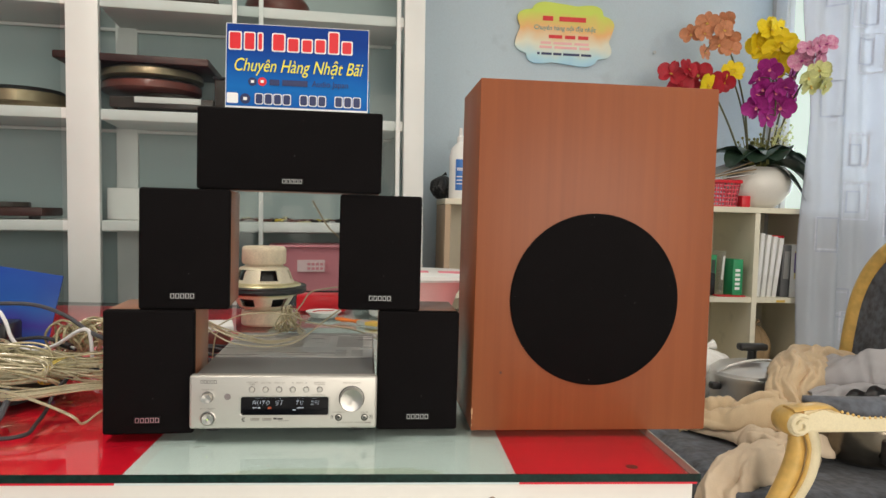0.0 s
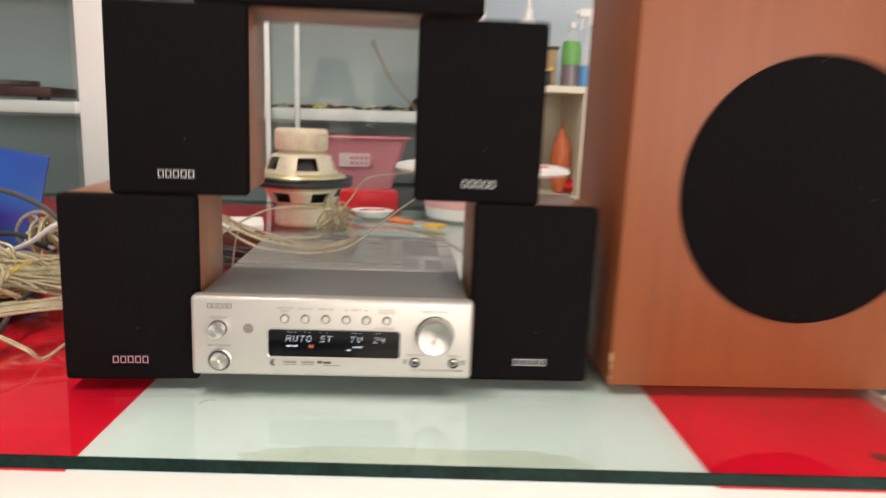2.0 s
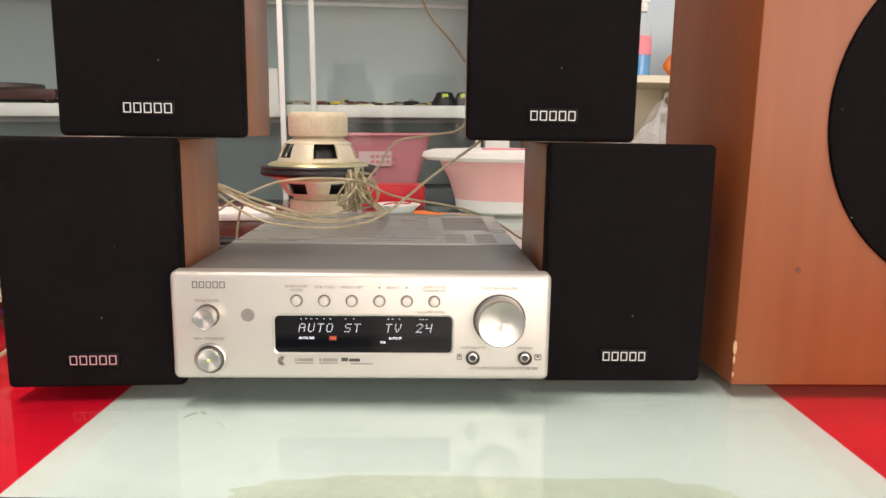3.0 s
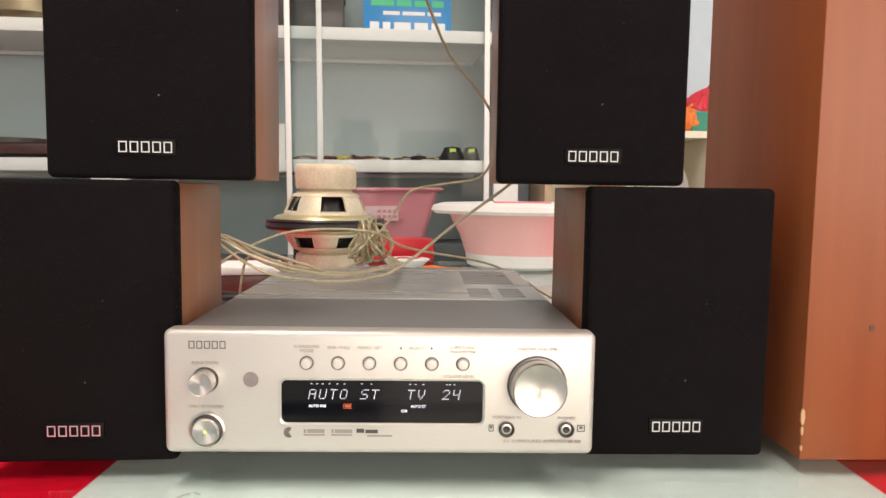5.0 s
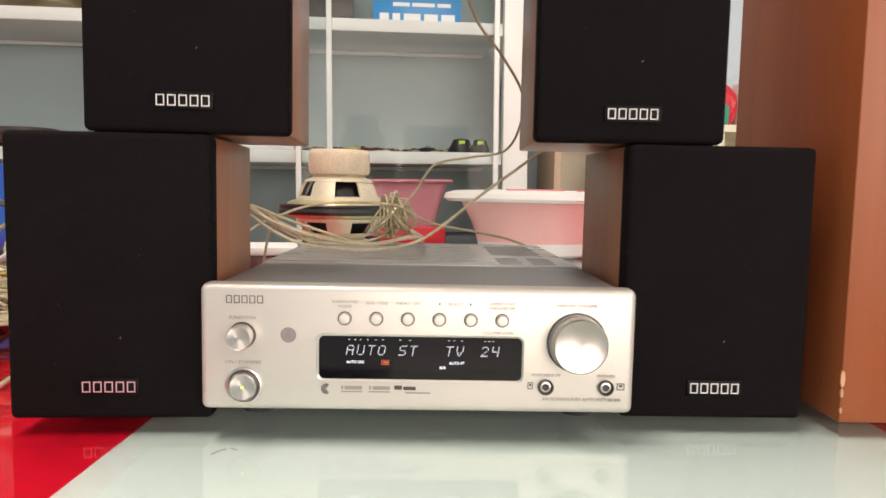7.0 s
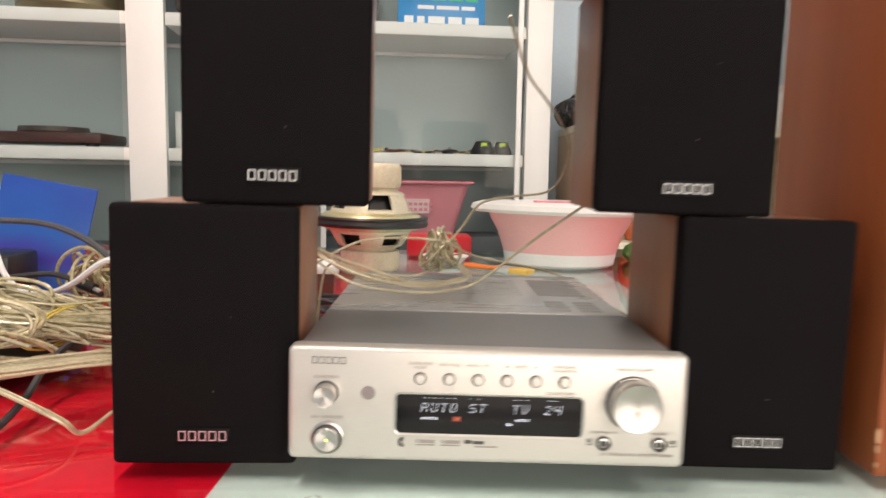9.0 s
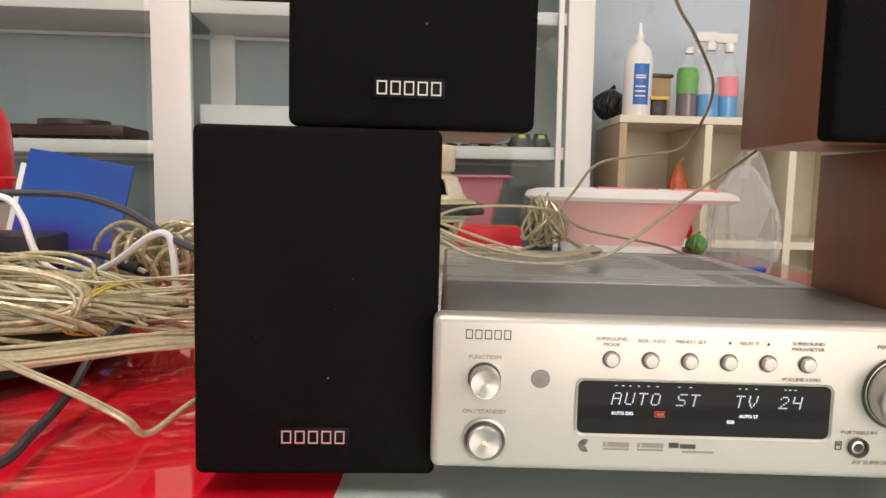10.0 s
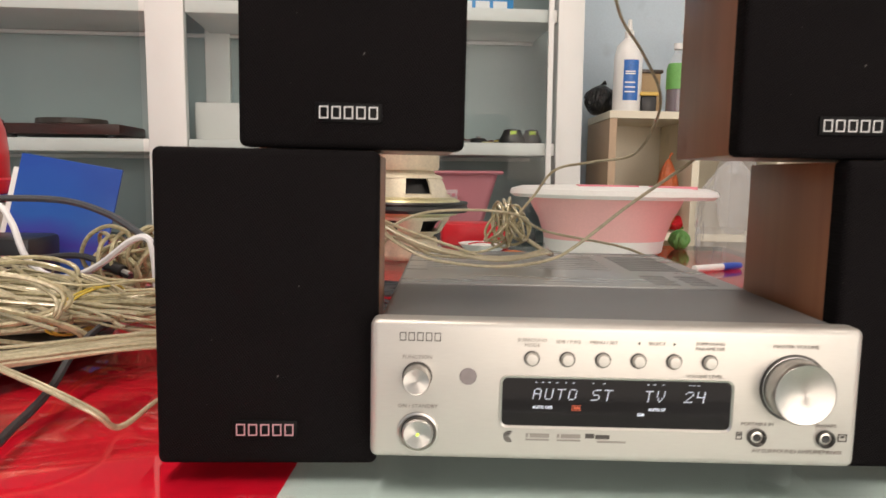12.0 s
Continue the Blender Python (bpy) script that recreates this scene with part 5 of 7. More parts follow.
def petal(bm, m, length, width, cup):
    """One round petal in the local xy plane, pointing along +y, cupped and a little wavy."""
    n, rows = 7, []
    for i in range(9):
        t = i / 8
        w = width * 0.5 * max(0.10, (1 - abs(2 * t - 1.02) ** 2.6)) ** 0.55 * (0.55 + 0.45 * min(1, t * 2.2))
        rows.append([bm.verts.new(m @ Vector((w * (-1 + 2 * j / (n - 1)), length * t, cup * (t * t * 0.45 + ((-1 + 2 * j / (n - 1)) ** 2) * 0.3 + 0.10 * math.sin(j * 2.1 + i)) * length))) for j in range(n)])
    for a, b in zip(rows, rows[1:]):
        for j in range(n - 1):
            bm.faces.new((a[j], a[j + 1], b[j + 1], b[j]))


def leaf(base, tip, width, droop):
    bm = B()
    base, tip = Vector(base), Vector(tip)
    d = tip - base
    side = d.cross(Vector((0, 0, 1))).normalized()
    rows = []
    for i in range(9):
        t = i / 8
        c = base + d * t + Vector((0, 0, droop * math.sin(math.pi * t)))
        w = 2.1 * width * (math.sin(math.pi * (0.10 + 0.87 * t)) ** 0.55)
        rows.append([bm.verts.new(c + side * w * f + Vector((0, 0, abs(f) * w * 0.35))) for f in (-1, -0.5, 0, 0.5, 1)])
    for a, b in zip(rows, rows[1:]):
        for j in range(4):
            bm.faces.new((a[j], a[j + 1], b[j + 1], b[j]))
    ob = part("leaf", bm, LEAF, orchid, smooth=60)
    return ob


for base, tip, w, dr in (((0.02, -0.06, 0.19), (0.20, -0.14, 0.05), 0.038, 0.05), ((0.03, -0.05, 0.20), (0.22, -0.05, 0.14), 0.036, 0.05), ((0, -0.06, 0.19), (-0.03, -0.20, 0.20), 0.045, 0.05),
                         ((-0.03, -0.05, 0.19), (-0.19, -0.11, 0.17), 0.042, 0.05), ((0.0, -0.03, 0.20), (0.14, -0.15, 0.19), 0.046, 0.045), ((-0.02, 0.0, 0.19), (-0.22, 0.02, 0.24), 0.036, 0.03),
                         ((0.05, -0.02, 0.20), (0.17, 0.0, 0.27), 0.026, 0.01), ((0.01, -0.07, 0.18), (0.13, -0.18, 0.03), 0.030, 0.04), ((-0.01, -0.05, 0.19), (-0.11, -0.18, 0.19), 0.045, 0.05)):
    leaf(base, tip, w, dr)


def spray(points, material, spots, size, seed, heart=AMBER):
    rnd = random.Random(seed)
    bm = B()
    tube(bm, points, 0.004, 6, 6, radii=[0.005, 0.003])
    for s in spots:
        tip = min(glide(points, 6), key=lambda p: (p - Vector(s)).length)
        tube(bm, [tip, (tip + Vector(s)) / 2 + Vector((0, 0, 0.01)), s], 0.0018, 4, 3)
    st = part("stem", bm, STEM, orchid)
    for s in spots:
        aim = Vector((rnd.uniform(-0.95, 0.95), -1, rnd.uniform(-0.8, 0.45))).normalized()
        base = Matrix.Translation(s) @ aim.to_track_quat("Z", "Y").to_matrix().to_4x4() @ pose(0, 0, 0, 0, 0, rnd.uniform(-25, 25))
        bm = B()
        k = size * rnd.uniform(0.85, 1.15)
        for a, ln, wd in ((0, 1.0, 0.72), (132, 1.0, 0.70), (-132, 1.0, 0.70), (74, 1.12, 1.18), (-74, 1.12, 1.18)):
            petal(bm, base @ pose(0, 0, 0, 0, 0, a), k * ln, k * wd, rnd.uniform(0.1, 0.4))
        fl = part("blossom", bm, material, st, smooth=60)
        bm = B()
        petal(bm, base @ pose(0, 0, 0.004, 35, 0, 180), k * 0.30, k * 0.26, 0.6)
        bmesh.ops.create_icosphere(bm, subdivisions=1, radius=k * 0.06, matrix=base @ Matrix.Translation((0, 0, k * 0.1)))
        part("lip", bm, heart, fl)
    return st


def cloud(cx, cy, cz, rx, rz, n, seed):
    rnd = random.Random(seed)
    out = []
    while len(out) < n:
        a, b = rnd.uniform(-1, 1), rnd.uniform(-1, 1)
        if a * a + b * b < 1:
            out.append((cx + a * rx, cy + rnd.uniform(-0.05, 0.03), cz + b * rz))
    return out


def spaced(cx, cy, cz, rx, rz, n, seed, gap):
    """Places in an upright ellipse that keep at least the gap, loosened where it gets full."""
    rnd, out, tries = random.Random(seed), [], 0
    while len(out) < n:
        a, b = rnd.uniform(-1, 1), rnd.uniform(-1, 1)
        tries += 1
        p = (cx + a * rx, cy + rnd.uniform(-0.05, 0.03), cz + b * rz)
        if a * a + b * b < 1 and all(math.hypot(p[0] - q[0], p[2] - q[2]) > gap * 0.995 ** tries for q in out):
            out.append(p)
    return out


spray([(0.01, 0.0, 0.18), (0.02, -0.02, 0.45), (0.0, -0.04, 0.66), (0.03, -0.08, 0.80), (0.07, -0.10, 0.70)], P_YELLOW, cloud(0.020, -0.07, 0.705, 0.080, 0.13, 17, 1), 0.062, 31)
spray([(0.03, 0.0, 0.18), (0.04, -0.03, 0.40), (0.02, -0.06, 0.60), (0.0, -0.12, 0.55), (-0.01, -0.14, 0.40)], P_PURPLE, spaced(-0.015, -0.13, 0.495, 0.105, 0.14, 11, 2, 0.060), 0.053, 32, PINK_RED)
spray([(-0.04, 0.0, 0.18), (-0.08, -0.01, 0.45), (-0.16, -0.02, 0.68), (-0.26, -0.04, 0.80)], P_ORANGE, spaced(-0.260, -0.04, 0.752, 0.105, 0.085, 9, 3, 0.052), 0.045, 33)
spray([(-0.05, 0.02, 0.18), (-0.16, 0.0, 0.40), (-0.27, -0.02, 0.56), (-0.36, -0.04, 0.60)], P_RED, spaced(-0.350, -0.05, 0.558, 0.125, 0.055, 7, 4, 0.06), 0.054, 34)
spray([(-0.03, 0.01, 0.18), (-0.08, 0.0, 0.42), (-0.15, -0.02, 0.58), (-0.19, -0.04, 0.61)], P_YELLOW, [(-0.17, -0.05, 0.60), (-0.19, -0.06, 0.565), (-0.30, -0.09, 0.53)], 0.048, 35)
spray([(0.05, 0.0, 0.18), (0.07, -0.06, 0.46), (0.08, -0.18, 0.62), (0.10, -0.27, 0.64)], P_PINK, spaced(0.065, -0.285, 0.645, 0.065, 0.05, 7, 6, 0.04), 0.042, 36, P_PURPLE)
spray([(0.05, -0.01, 0.18), (0.08, -0.08, 0.42), (0.09, -0.20, 0.56), (0.10, -0.28, 0.52)], P_LIME, spaced(0.062, -0.30, 0.535, 0.06, 0.04, 5, 7, 0.045), 0.044, 37)

# ---- plaque on the wall ----
plq = thing("wall_plaque", pose(1.020, 2.352, 1.924), "scalloped pastel rainbow wall plaque with red lettering", "plaque")
pts = []
for i in range(96):
    a = 2 * math.pi * i / 96
    r = 1 + 0.13 * abs(math.sin(a * 4.0 + 0.4)) - 0.075
    sx = math.copysign(abs(math.cos(a)) ** 0.62, math.cos(a))
    sz = math.copysign(abs(math.sin(a)) ** 0.72, math.sin(a))
    pts.append((0.232 * r * sx, 0.143 * r * sz))
bm = B()
plate(bm, pts, -0.012, 0.0)
part("board", bm, PLAQUE, plq, smooth=30)
bars("heading_bar", RED_PRINT, plq, -0.005, -0.0128, 0.070, (0.05, 0.13), 0.022, 0.03)
written("slogan", "Chuyên hàng nội địa nhật", 0.031, TEAL_PRINT, plq, -0.002, -0.0128, 0.026, wide=0.92, shear=0.1, thick=0.0004)
bars("number_bar", RED_PRINT, plq, 0.018, -0.0128, -0.014, (0.065, 0.05, 0.05), 0.016, 0.014)
bars("detail_bar", PINK, plq, 0.0, -0.0128, -0.044, (0.05, 0.09, 0.07), 0.011, 0.012)
bars("detail_bar", PINK, plq, 0.0, -0.0128, -0.064, (0.06, 0.11, 0.05), 0.011, 0.012)
bars("address_bar", NAVY_PRINT, plq, 0.0, -0.0128, -0.095, (0.012, 0.05, 0.04, 0.08, 0.05), 0.011, 0.008)
nail = thing("wall_plug", pose(1.47, 2.354, 1.865), "small grey plug in the wall", "wall plug")
bm = B()
lathe(bm, [(0.008, 0), (0.008, 0.006), (0, 0.007)], 12, FACE)
part("head", bm, GREY_METAL, nail)

# ---- curtain ----
cur = thing("curtain", pose(0, 0, 0), "white voile curtain woven with grey squares", "curtain")


def fold(x, z):
    """How far the curtain's cloth stands off its line."""
    return 0.034 * math.sin(x * 26 + 0.4 * math.sin(z * 1.3)) + 0.018 * math.sin(x * 61 + z * 0.8)


def edge(z):
    return 1.995 - 0.035 * max(0.0, min(1.0, (z - 1.55) / 0.5)) + 0.008 * math.sin(z * 5)


bm = B()
NXC, NZC = 130, 40
grid = []
for j in range(NZC + 1):
    z = 0.12 + 2.55 * j / NZC
    x0 = edge(z)
    grid.append([bm.verts.new((x0 + (2.93 - x0) * i / NXC, 1.905 + 0.8 * fold(x0 + (2.93 - x0) * i / NXC, z), z)) for i in range(NXC + 1)])
for a, b in zip(grid, grid[1:]):
    for i in range(NXC):
        bm.faces.new((a[i], a[i + 1], b[i + 1], b[i]))
cl = part("cloth", bm, CURTAIN, cur, smooth=80)
sol = cl.modifiers.new("thickness", "SOLIDIFY")
sol.thickness = 0.001
rnd = random.Random(9)
for i in range(34):
    cx, cz = 2.06 + (i % 5) * 0.17 + rnd.uniform(-0.04, 0.04), 0.45 + (i // 5) * 0.30 + (i % 2) * 0.15 + rnd.uniform(-0.04, 0.04)
    for k, (s, ma) in enumerate(((rnd.uniform(0.06, 0.095), CURT_GREY), (rnd.uniform(0.045, 0.07), CURT_DARK))):
        ox, oz = (0, 0) if k == 0 else (rnd.uniform(-0.02, 0.03), rnd.uniform(-0.03, 0.03))
        w, h, th = s * 0.62, s * rnd.uniform(0.8, 1.15), 0.007
        bm = B()
        for q in ((-w, w, h - th, h), (-w, w, -h, -h + th), (-w, -w + th, -h + th, h - th), (w - th, w, -h + th, h - th)):
            n = 10
            for u in range(n):
                xa, xb = q[0] + (q[1] - q[0]) * u / n, q[0] + (q[1] - q[0]) * (u + 1) / n
                vs = [bm.verts.new((min(2.92, cx + ox + x), 1.9030 - 0.0015 * k + 0.8 * fold(min(2.92, cx + ox + x), cz + oz + z) - 0.0025, cz + oz + z)) for x, z in ((xa, q[2]), (xb, q[2]), (xb, q[3]), (xa, q[3]))]
                bm.faces.new(vs)
        if cx + ox - w > 2.02:
            part("woven_square", bm, ma, cur, smooth=0)
        else:
            bm.free()
bm = B()
tube(bm, [(1.9, 1.905, 2.69), (2.95, 1.905, 2.69)], 0.012, 12, 0)
part("rod", bm, GREY_METAL, cur)

# ---- wires on and behind the amplifier ----
def cable(name, lines, r, material, label, flat=1.0, strand="strand"):
    t = thing(name, pose(0, 0, 0), label, "cable")
    for pts in lines:
        part(strand, tube(B(), pts, r, 7, 8, flat), material, t)
    return t


rnd = random.Random(21)
lines = []
for k in range(5):
    o = Vector((0, 0.009 * (k - 2), 0.0014 * (k % 3)))
    lift = (0.0, 0.006, 0.0015, 0.011, 0.004)[k]
    base = [(-0.160, 0.205, 0.872 - lift), (-0.145, 0.2, 0.864 + 0.3 * lift), (-0.122, 0.2, 0.848 + lift), (-0.095 + lift, 0.2, 0.8375 + 0.8 * lift), (-0.047, 0.2, 0.8345 + 0.25 * lift), (-0.010, 0.2, 0.8405 + 0.3 * lift)]
    if k < 1:
        base += [(0.012, 0.2, 0.853), (0.049, 0.2, 0.883), (0.091, 0.2, 0.915), (0.11, 0.2, 0.93)]
    else:
        base += [(0.0, 0.25 + 0.01 * k, 0.8345), (-0.012, 0.30, 0.842)]
    lines.append([Vector(p) + o + Vector((0, rnd.uniform(-0.002, 0.002), rnd.uniform(0, 0.0015))) for p in base])
lines.append([(-0.155, 0.22, 0.845), (-0.142, 0.25, 0.855), (-0.105, 0.3, 0.869), (-0.033, 0.3, 0.870), (0.008, 0.33, 0.851), (0.085, 0.345, 0.836), (0.125, 0.35, 0.820), (0.156, 0.36, 0.800), (0.22, 0.38, 0.765)])
lines.append([(-0.028, 0.31, 0.86), (-0.008, 0.31, 0.885), (0.010, 0.3, 0.910), (0.044, 0.3, 0.918), (0.078, 0.29, 0.925), (0.090, 0.27, 0.95), (0.088, 0.25, 0.975), (0.066, 0.23, 1.005), (0.042, 0.21, 1.03), (0.02, 0.17, 1.07)])
lines.append([(-0.15, 0.24, 0.862), (-0.122, 0.26, 0.840), (-0.09, 0.28, 0.8345), (-0.055, 0.29, 0.8345), (-0.03, 0.32, 0.842)])
lines.append([(-0.152, 0.26, 0.78), (-0.147, 0.262, 0.83), (-0.138, 0.255, 0.848), (-0.12, 0.24, 0.846), (-0.1, 0.235, 0.8365), (-0.06, 0.24, 0.8345)])
cable("speaker_wire", lines, 0.00125, WIRE, "clear-sheathed speaker wires trailing over the amplifier")
knot = []
for k in range(16):
    c = Vector((-0.030 + rnd.uniform(-0.012, 0.012), 0.318 + rnd.uniform(-0.008, 0.008), 0.856 + rnd.uniform(-0.004, 0.008)))
    ax = Vector((rnd.uniform(-1, 1), rnd.uniform(-0.6, 0.6), rnd.uniform(-0.5, 0.5))).normalized()
    u = ax.orthogonal().normalized()
    v = ax.cross(u)
    ra, rb = rnd.uniform(0.014, 0.026), rnd.uniform(0.009, 0.016)
    pts = [c + u * ra * math.cos(a) + v * rb * math.sin(a) for a in [i * 0.785 for i in range(9)]]
    knot.append([Vector((p.x, p.y, max(p.z, 0.8335))) for p in pts])
cable("wire_coil", knot, 0.0013, WIRE_OLD, "knotted coil of clear speaker wire on the amplifier", strand="loop")

# ---- tangled cables at the end of the counter ----
pad = thing("turntable_base", pose(-0.560, 0.235, TT), "black round turntable base under the cables", "turntable base")
bm = B()
lathe(bm, [(0, 0), (0.160, 0), (0.172, 0.004), (0.170, 0.011), (0.158, 0.015), (0, 0.014)], 48)
part("base", bm, BLACK, pad)
bm = B()
lathe(bm, [(0.154, 0.0145), (0.140, 0.018), (0, 0.018)], 48)
part("felt_mat", bm, DARK_WOOD, pad)

rnd = random.Random(8)
heap = thing("cable_heap", pose(0, 0, 0), "heap of bundled clear and brass speaker wires", "cable")
for tone, count, loops in ((WIRE_OLD, 46, 16), (WIRE, 34, 11)):
    bm = B()
    for k in range(count):
        a, q = rnd.uniform(0, 6.283), math.sqrt(rnd.random())
        dy, dz = q * math.cos(a), q * math.sin(a)
        x_a, x_b = -0.88 + rnd.uniform(-0.04, 0.26), -0.30 + rnd.uniform(-0.14, 0.05)
        ph, ph2, wob = rnd.uniform(0, 6.28), rnd.uniform(0, 6.28), rnd.uniform(0.010, 0.034)
        turns, rise, skew = rnd.uniform(4, 11), rnd.uniform(-0.030, 0.030), rnd.uniform(-0.10, 0.10)
        pts = []
        for i in range(15):
            t = i / 14
            x = x_a + (x_b - x_a) * t + 0.012 * math.sin(ph2 + t * turns * 1.7)
            pinch = 0.45 + 0.55 * min(1, abs(x + 0.385) / 0.13)
            y = 0.235 + (dy * 0.105 + wob * math.sin(ph + t * turns) + skew * (t - 0.5)) * pinch
            z = 0.786 + (dz * 0.020 + 0.48 * wob * math.sin(ph2 + t * turns * 1.25) + rise * (t - 0.5)) * pinch + 0.008 * math.sin(t * 3 + 0.3)
            pts.append(Vector((x, y, max(z, 0.7665 + 0.002 * (k % 3)))))
        tube(bm, pts, rnd.choice((0.0014, 0.0019, 0.0024)), 6, 5, rnd.choice((1.0, 0.62)))
    for k in range(loops):
        c = Vector((rnd.uniform(-0.68, -0.42), 0.235 + rnd.uniform(-0.09, 0.06), 0.796 + rnd.uniform(-0.006, 0.014)))
        u = Vector((1, rnd.uniform(-0.5, 0.5), rnd.uniform(-0.25, 0.25))).normalized()
        v = (Vector((0, rnd.uniform(-0.6, 0.6), 1)) - u * 0.1).normalized()
        ra, rb, ph = rnd.uniform(0.035, 0.085), rnd.uniform(0.010, 0.026), rnd.uniform(0, 6.28)
        pts = []
        for i in range(14):
            f = 1 + 0.10 * i / 13
            p = c + u * ra * f * math.cos(ph + i * 0.62) + v * rb * f * math.sin(ph + i * 0.62)
            pts.append(Vector((p.x, p.y, max(p.z, 0.7665))))
        tube(bm, pts, rnd.choice((0.0015, 0.0020)), 6, 5, rnd.choice((1.0, 0.65)))
    tagged(part("tangle", bm, tone, heap, "tangle of clear wire strands"), kind="stuff")
for k in range(13):
    y0, z0 = rnd.uniform(0.0, 0.06), rnd.uniform(0.0, 0.014)
    pts = [(-0.80, 0.14 + y0, 0.780 + z0), (-0.66 + rnd.uniform(-0.03, 0.03), 0.12 + y0 + rnd.uniform(-0.03, 0.03), 0.779 + z0), (-0.50 + rnd.uniform(-0.03, 0.03), 0.09 + y0 * 0.8, 0.777 + z0 + rnd.uniform(-0.002, 0.006)),
           (-0.39, 0.060 + y0 * 0.5, 0.776 + z0), (-0.30, 0.09 + y0, 0.782 + 0.6 * z0), (-0.245, 0.12 + y0, 0.782)]
    part("strand", tube(B(), pts, rnd.choice((0.0012, 0.0016)), 7, 6), WIRE, heap)
for k in range(2):
    o = 0.0036 * k
    part("strand", tube(B(), [(-0.62, 0.12, 0.80 + o), (-0.50, 0.085 + o, 0.798), (-0.40, 0.065 + o, 0.794), (-0.335, 0.045 + o, 0.782), (-0.290, 0.040 + o, 0.764), (-0.281, 0.055, 0.7490 + o * 0.3), (-0.266, 0.075, 0.760), (-0.245, 0.10, 0.770)], 0.0014, 7, 6), WIRE, heap)
for k in range(7):
    y = rnd.uniform(0.10, 0.28)
    part("strand", tube(B(), [(-0.72, y, 0.80), (-0.62, y + 0.02, 0.808 + 0.003 * k), (-0.52, y + 0.03, 0.808 - 0.002 * k), (-0.45, y + 0.06, 0.796), (-0.36, y + 0.02, 0.79)], 0.0017, 7, 6), WIRE, heap)
bm = B()
for dx in (0, 0.005):
    tube(bm, [(-0.390 + dx + 0.003 * math.sin(a), 0.230 + 0.062 * math.cos(a), 0.785 + 0.0175 * math.sin(a)) for a in [i * 0.7 for i in range(10)]], 0.0010, 6, 3)
part("tie", bm, YELLOW_TIE, heap, "yellow wire tie")
coil = []
for k in range(34):
    c = Vector((-0.415 + rnd.uniform(-0.035, 0.035), 0.395 + rnd.uniform(-0.03, 0.03), 0.800 + rnd.uniform(-0.012, 0.02)))
    ax = Vector((rnd.uniform(-1, 1), rnd.uniform(-1, 1), rnd.uniform(-0.5, 0.5))).normalized()
    u = ax.orthogonal().normalized()
    v = ax.cross(u)
    ra, rb = rnd.uniform(0.022, 0.042), rnd.uniform(0.014, 0.028)
    pts = [c + u * ra * math.cos(a) + v * rb * math.sin(a) for a in [i * 0.785 for i in range(9)]]
    coil.append([Vector((p.x, p.y, max(p.z, 0.7495))) for p in pts])
cable("wire_coil", coil, 0.0022, WIRE_OLD, "crumpled coil of clear speaker wire on the counter", strand="loop")
cable("power_cable", [[(-0.46, -0.03, 0.7502), (-0.38, -0.018, 0.7502), (-0.335, 0.002, 0.7502), (-0.340, 0.05, 0.7515), (-0.348, 0.10, 0.757), (-0.356, 0.15, 0.772), (-0.350, 0.20, 0.783), (-0.31, 0.28, 0.782), (-0.22, 0.33, 0.765)]], 0.0029, RUBBER, "black power cable lying on the red glass", strand="sheath")
cable("power_cable", [[(-0.42, 0.13, 0.776), (-0.398, 0.095, 0.782), (-0.385, 0.060, 0.774), (-0.390, 0.035, 0.7560), (-0.43, 0.015, 0.7520), (-0.54, 0.0, 0.7520)]], 0.0048, GREYCABLE, "thick grey cable looping down to the counter", strand="sheath")
cable("black_cable", [[(-0.80, 0.44, 0.86), (-0.68, 0.42, 0.866), (-0.598, 0.4, 0.868), (-0.506, 0.4, 0.868), (-0.43, 0.36, 0.855), (-0.359, 0.3, 0.833), (-0.30, 0.28, 0.818), (-0.20, 0.27, 0.800)]], 0.0037, GREYCABLE, "dark grey cable arching over the heap", strand="sheath")
cable("white_cable", [[(-0.70, 0.36, 0.862), (-0.60, 0.35, 0.866), (-0.545, 0.35, 0.866), (-0.527, 0.35, 0.848), (-0.515, 0.35, 0.815), (-0.498, 0.35, 0.797), (-0.470, 0.345, 0.793), (-0.43, 0.33, 0.808), (-0.385, 0.305, 0.836), (-0.367, 0.30, 0.838), (-0.362, 0.30, 0.820), (-0.36, 0.30, 0.79)]], 0.0033, WHITE_CABLE, "white cable drooping in a loop", strand="sheath")
cable("audio_plug", [[(-0.56, 0.37, 0.80), (-0.48, 0.37, 0.812), (-0.44, 0.36, 0.806), (-0.405, 0.345, 0.795)]], 0.0034, RUBBER, "black audio lead with a moulded plug", strand="sheath")
pl = thing("plug", pose(-0.432, 0.357, 0.804, 0, 12, -25), "black moulded audio plug", "plug")
bm = B()
tube(bm, [(-0.02, 0, 0), (0.0, 0, 0), (0.02, 0, 0)], 0.006, 10, 3, radii=[0.004, 0.0065, 0.006])
part("grip", bm, BLACK, pl)
bm = B()
tube(bm, [(0.02, 0, 0), (0.03, 0, 0)], 0.0028, 8, 0)
part("tip", bm, STEEL, pl)

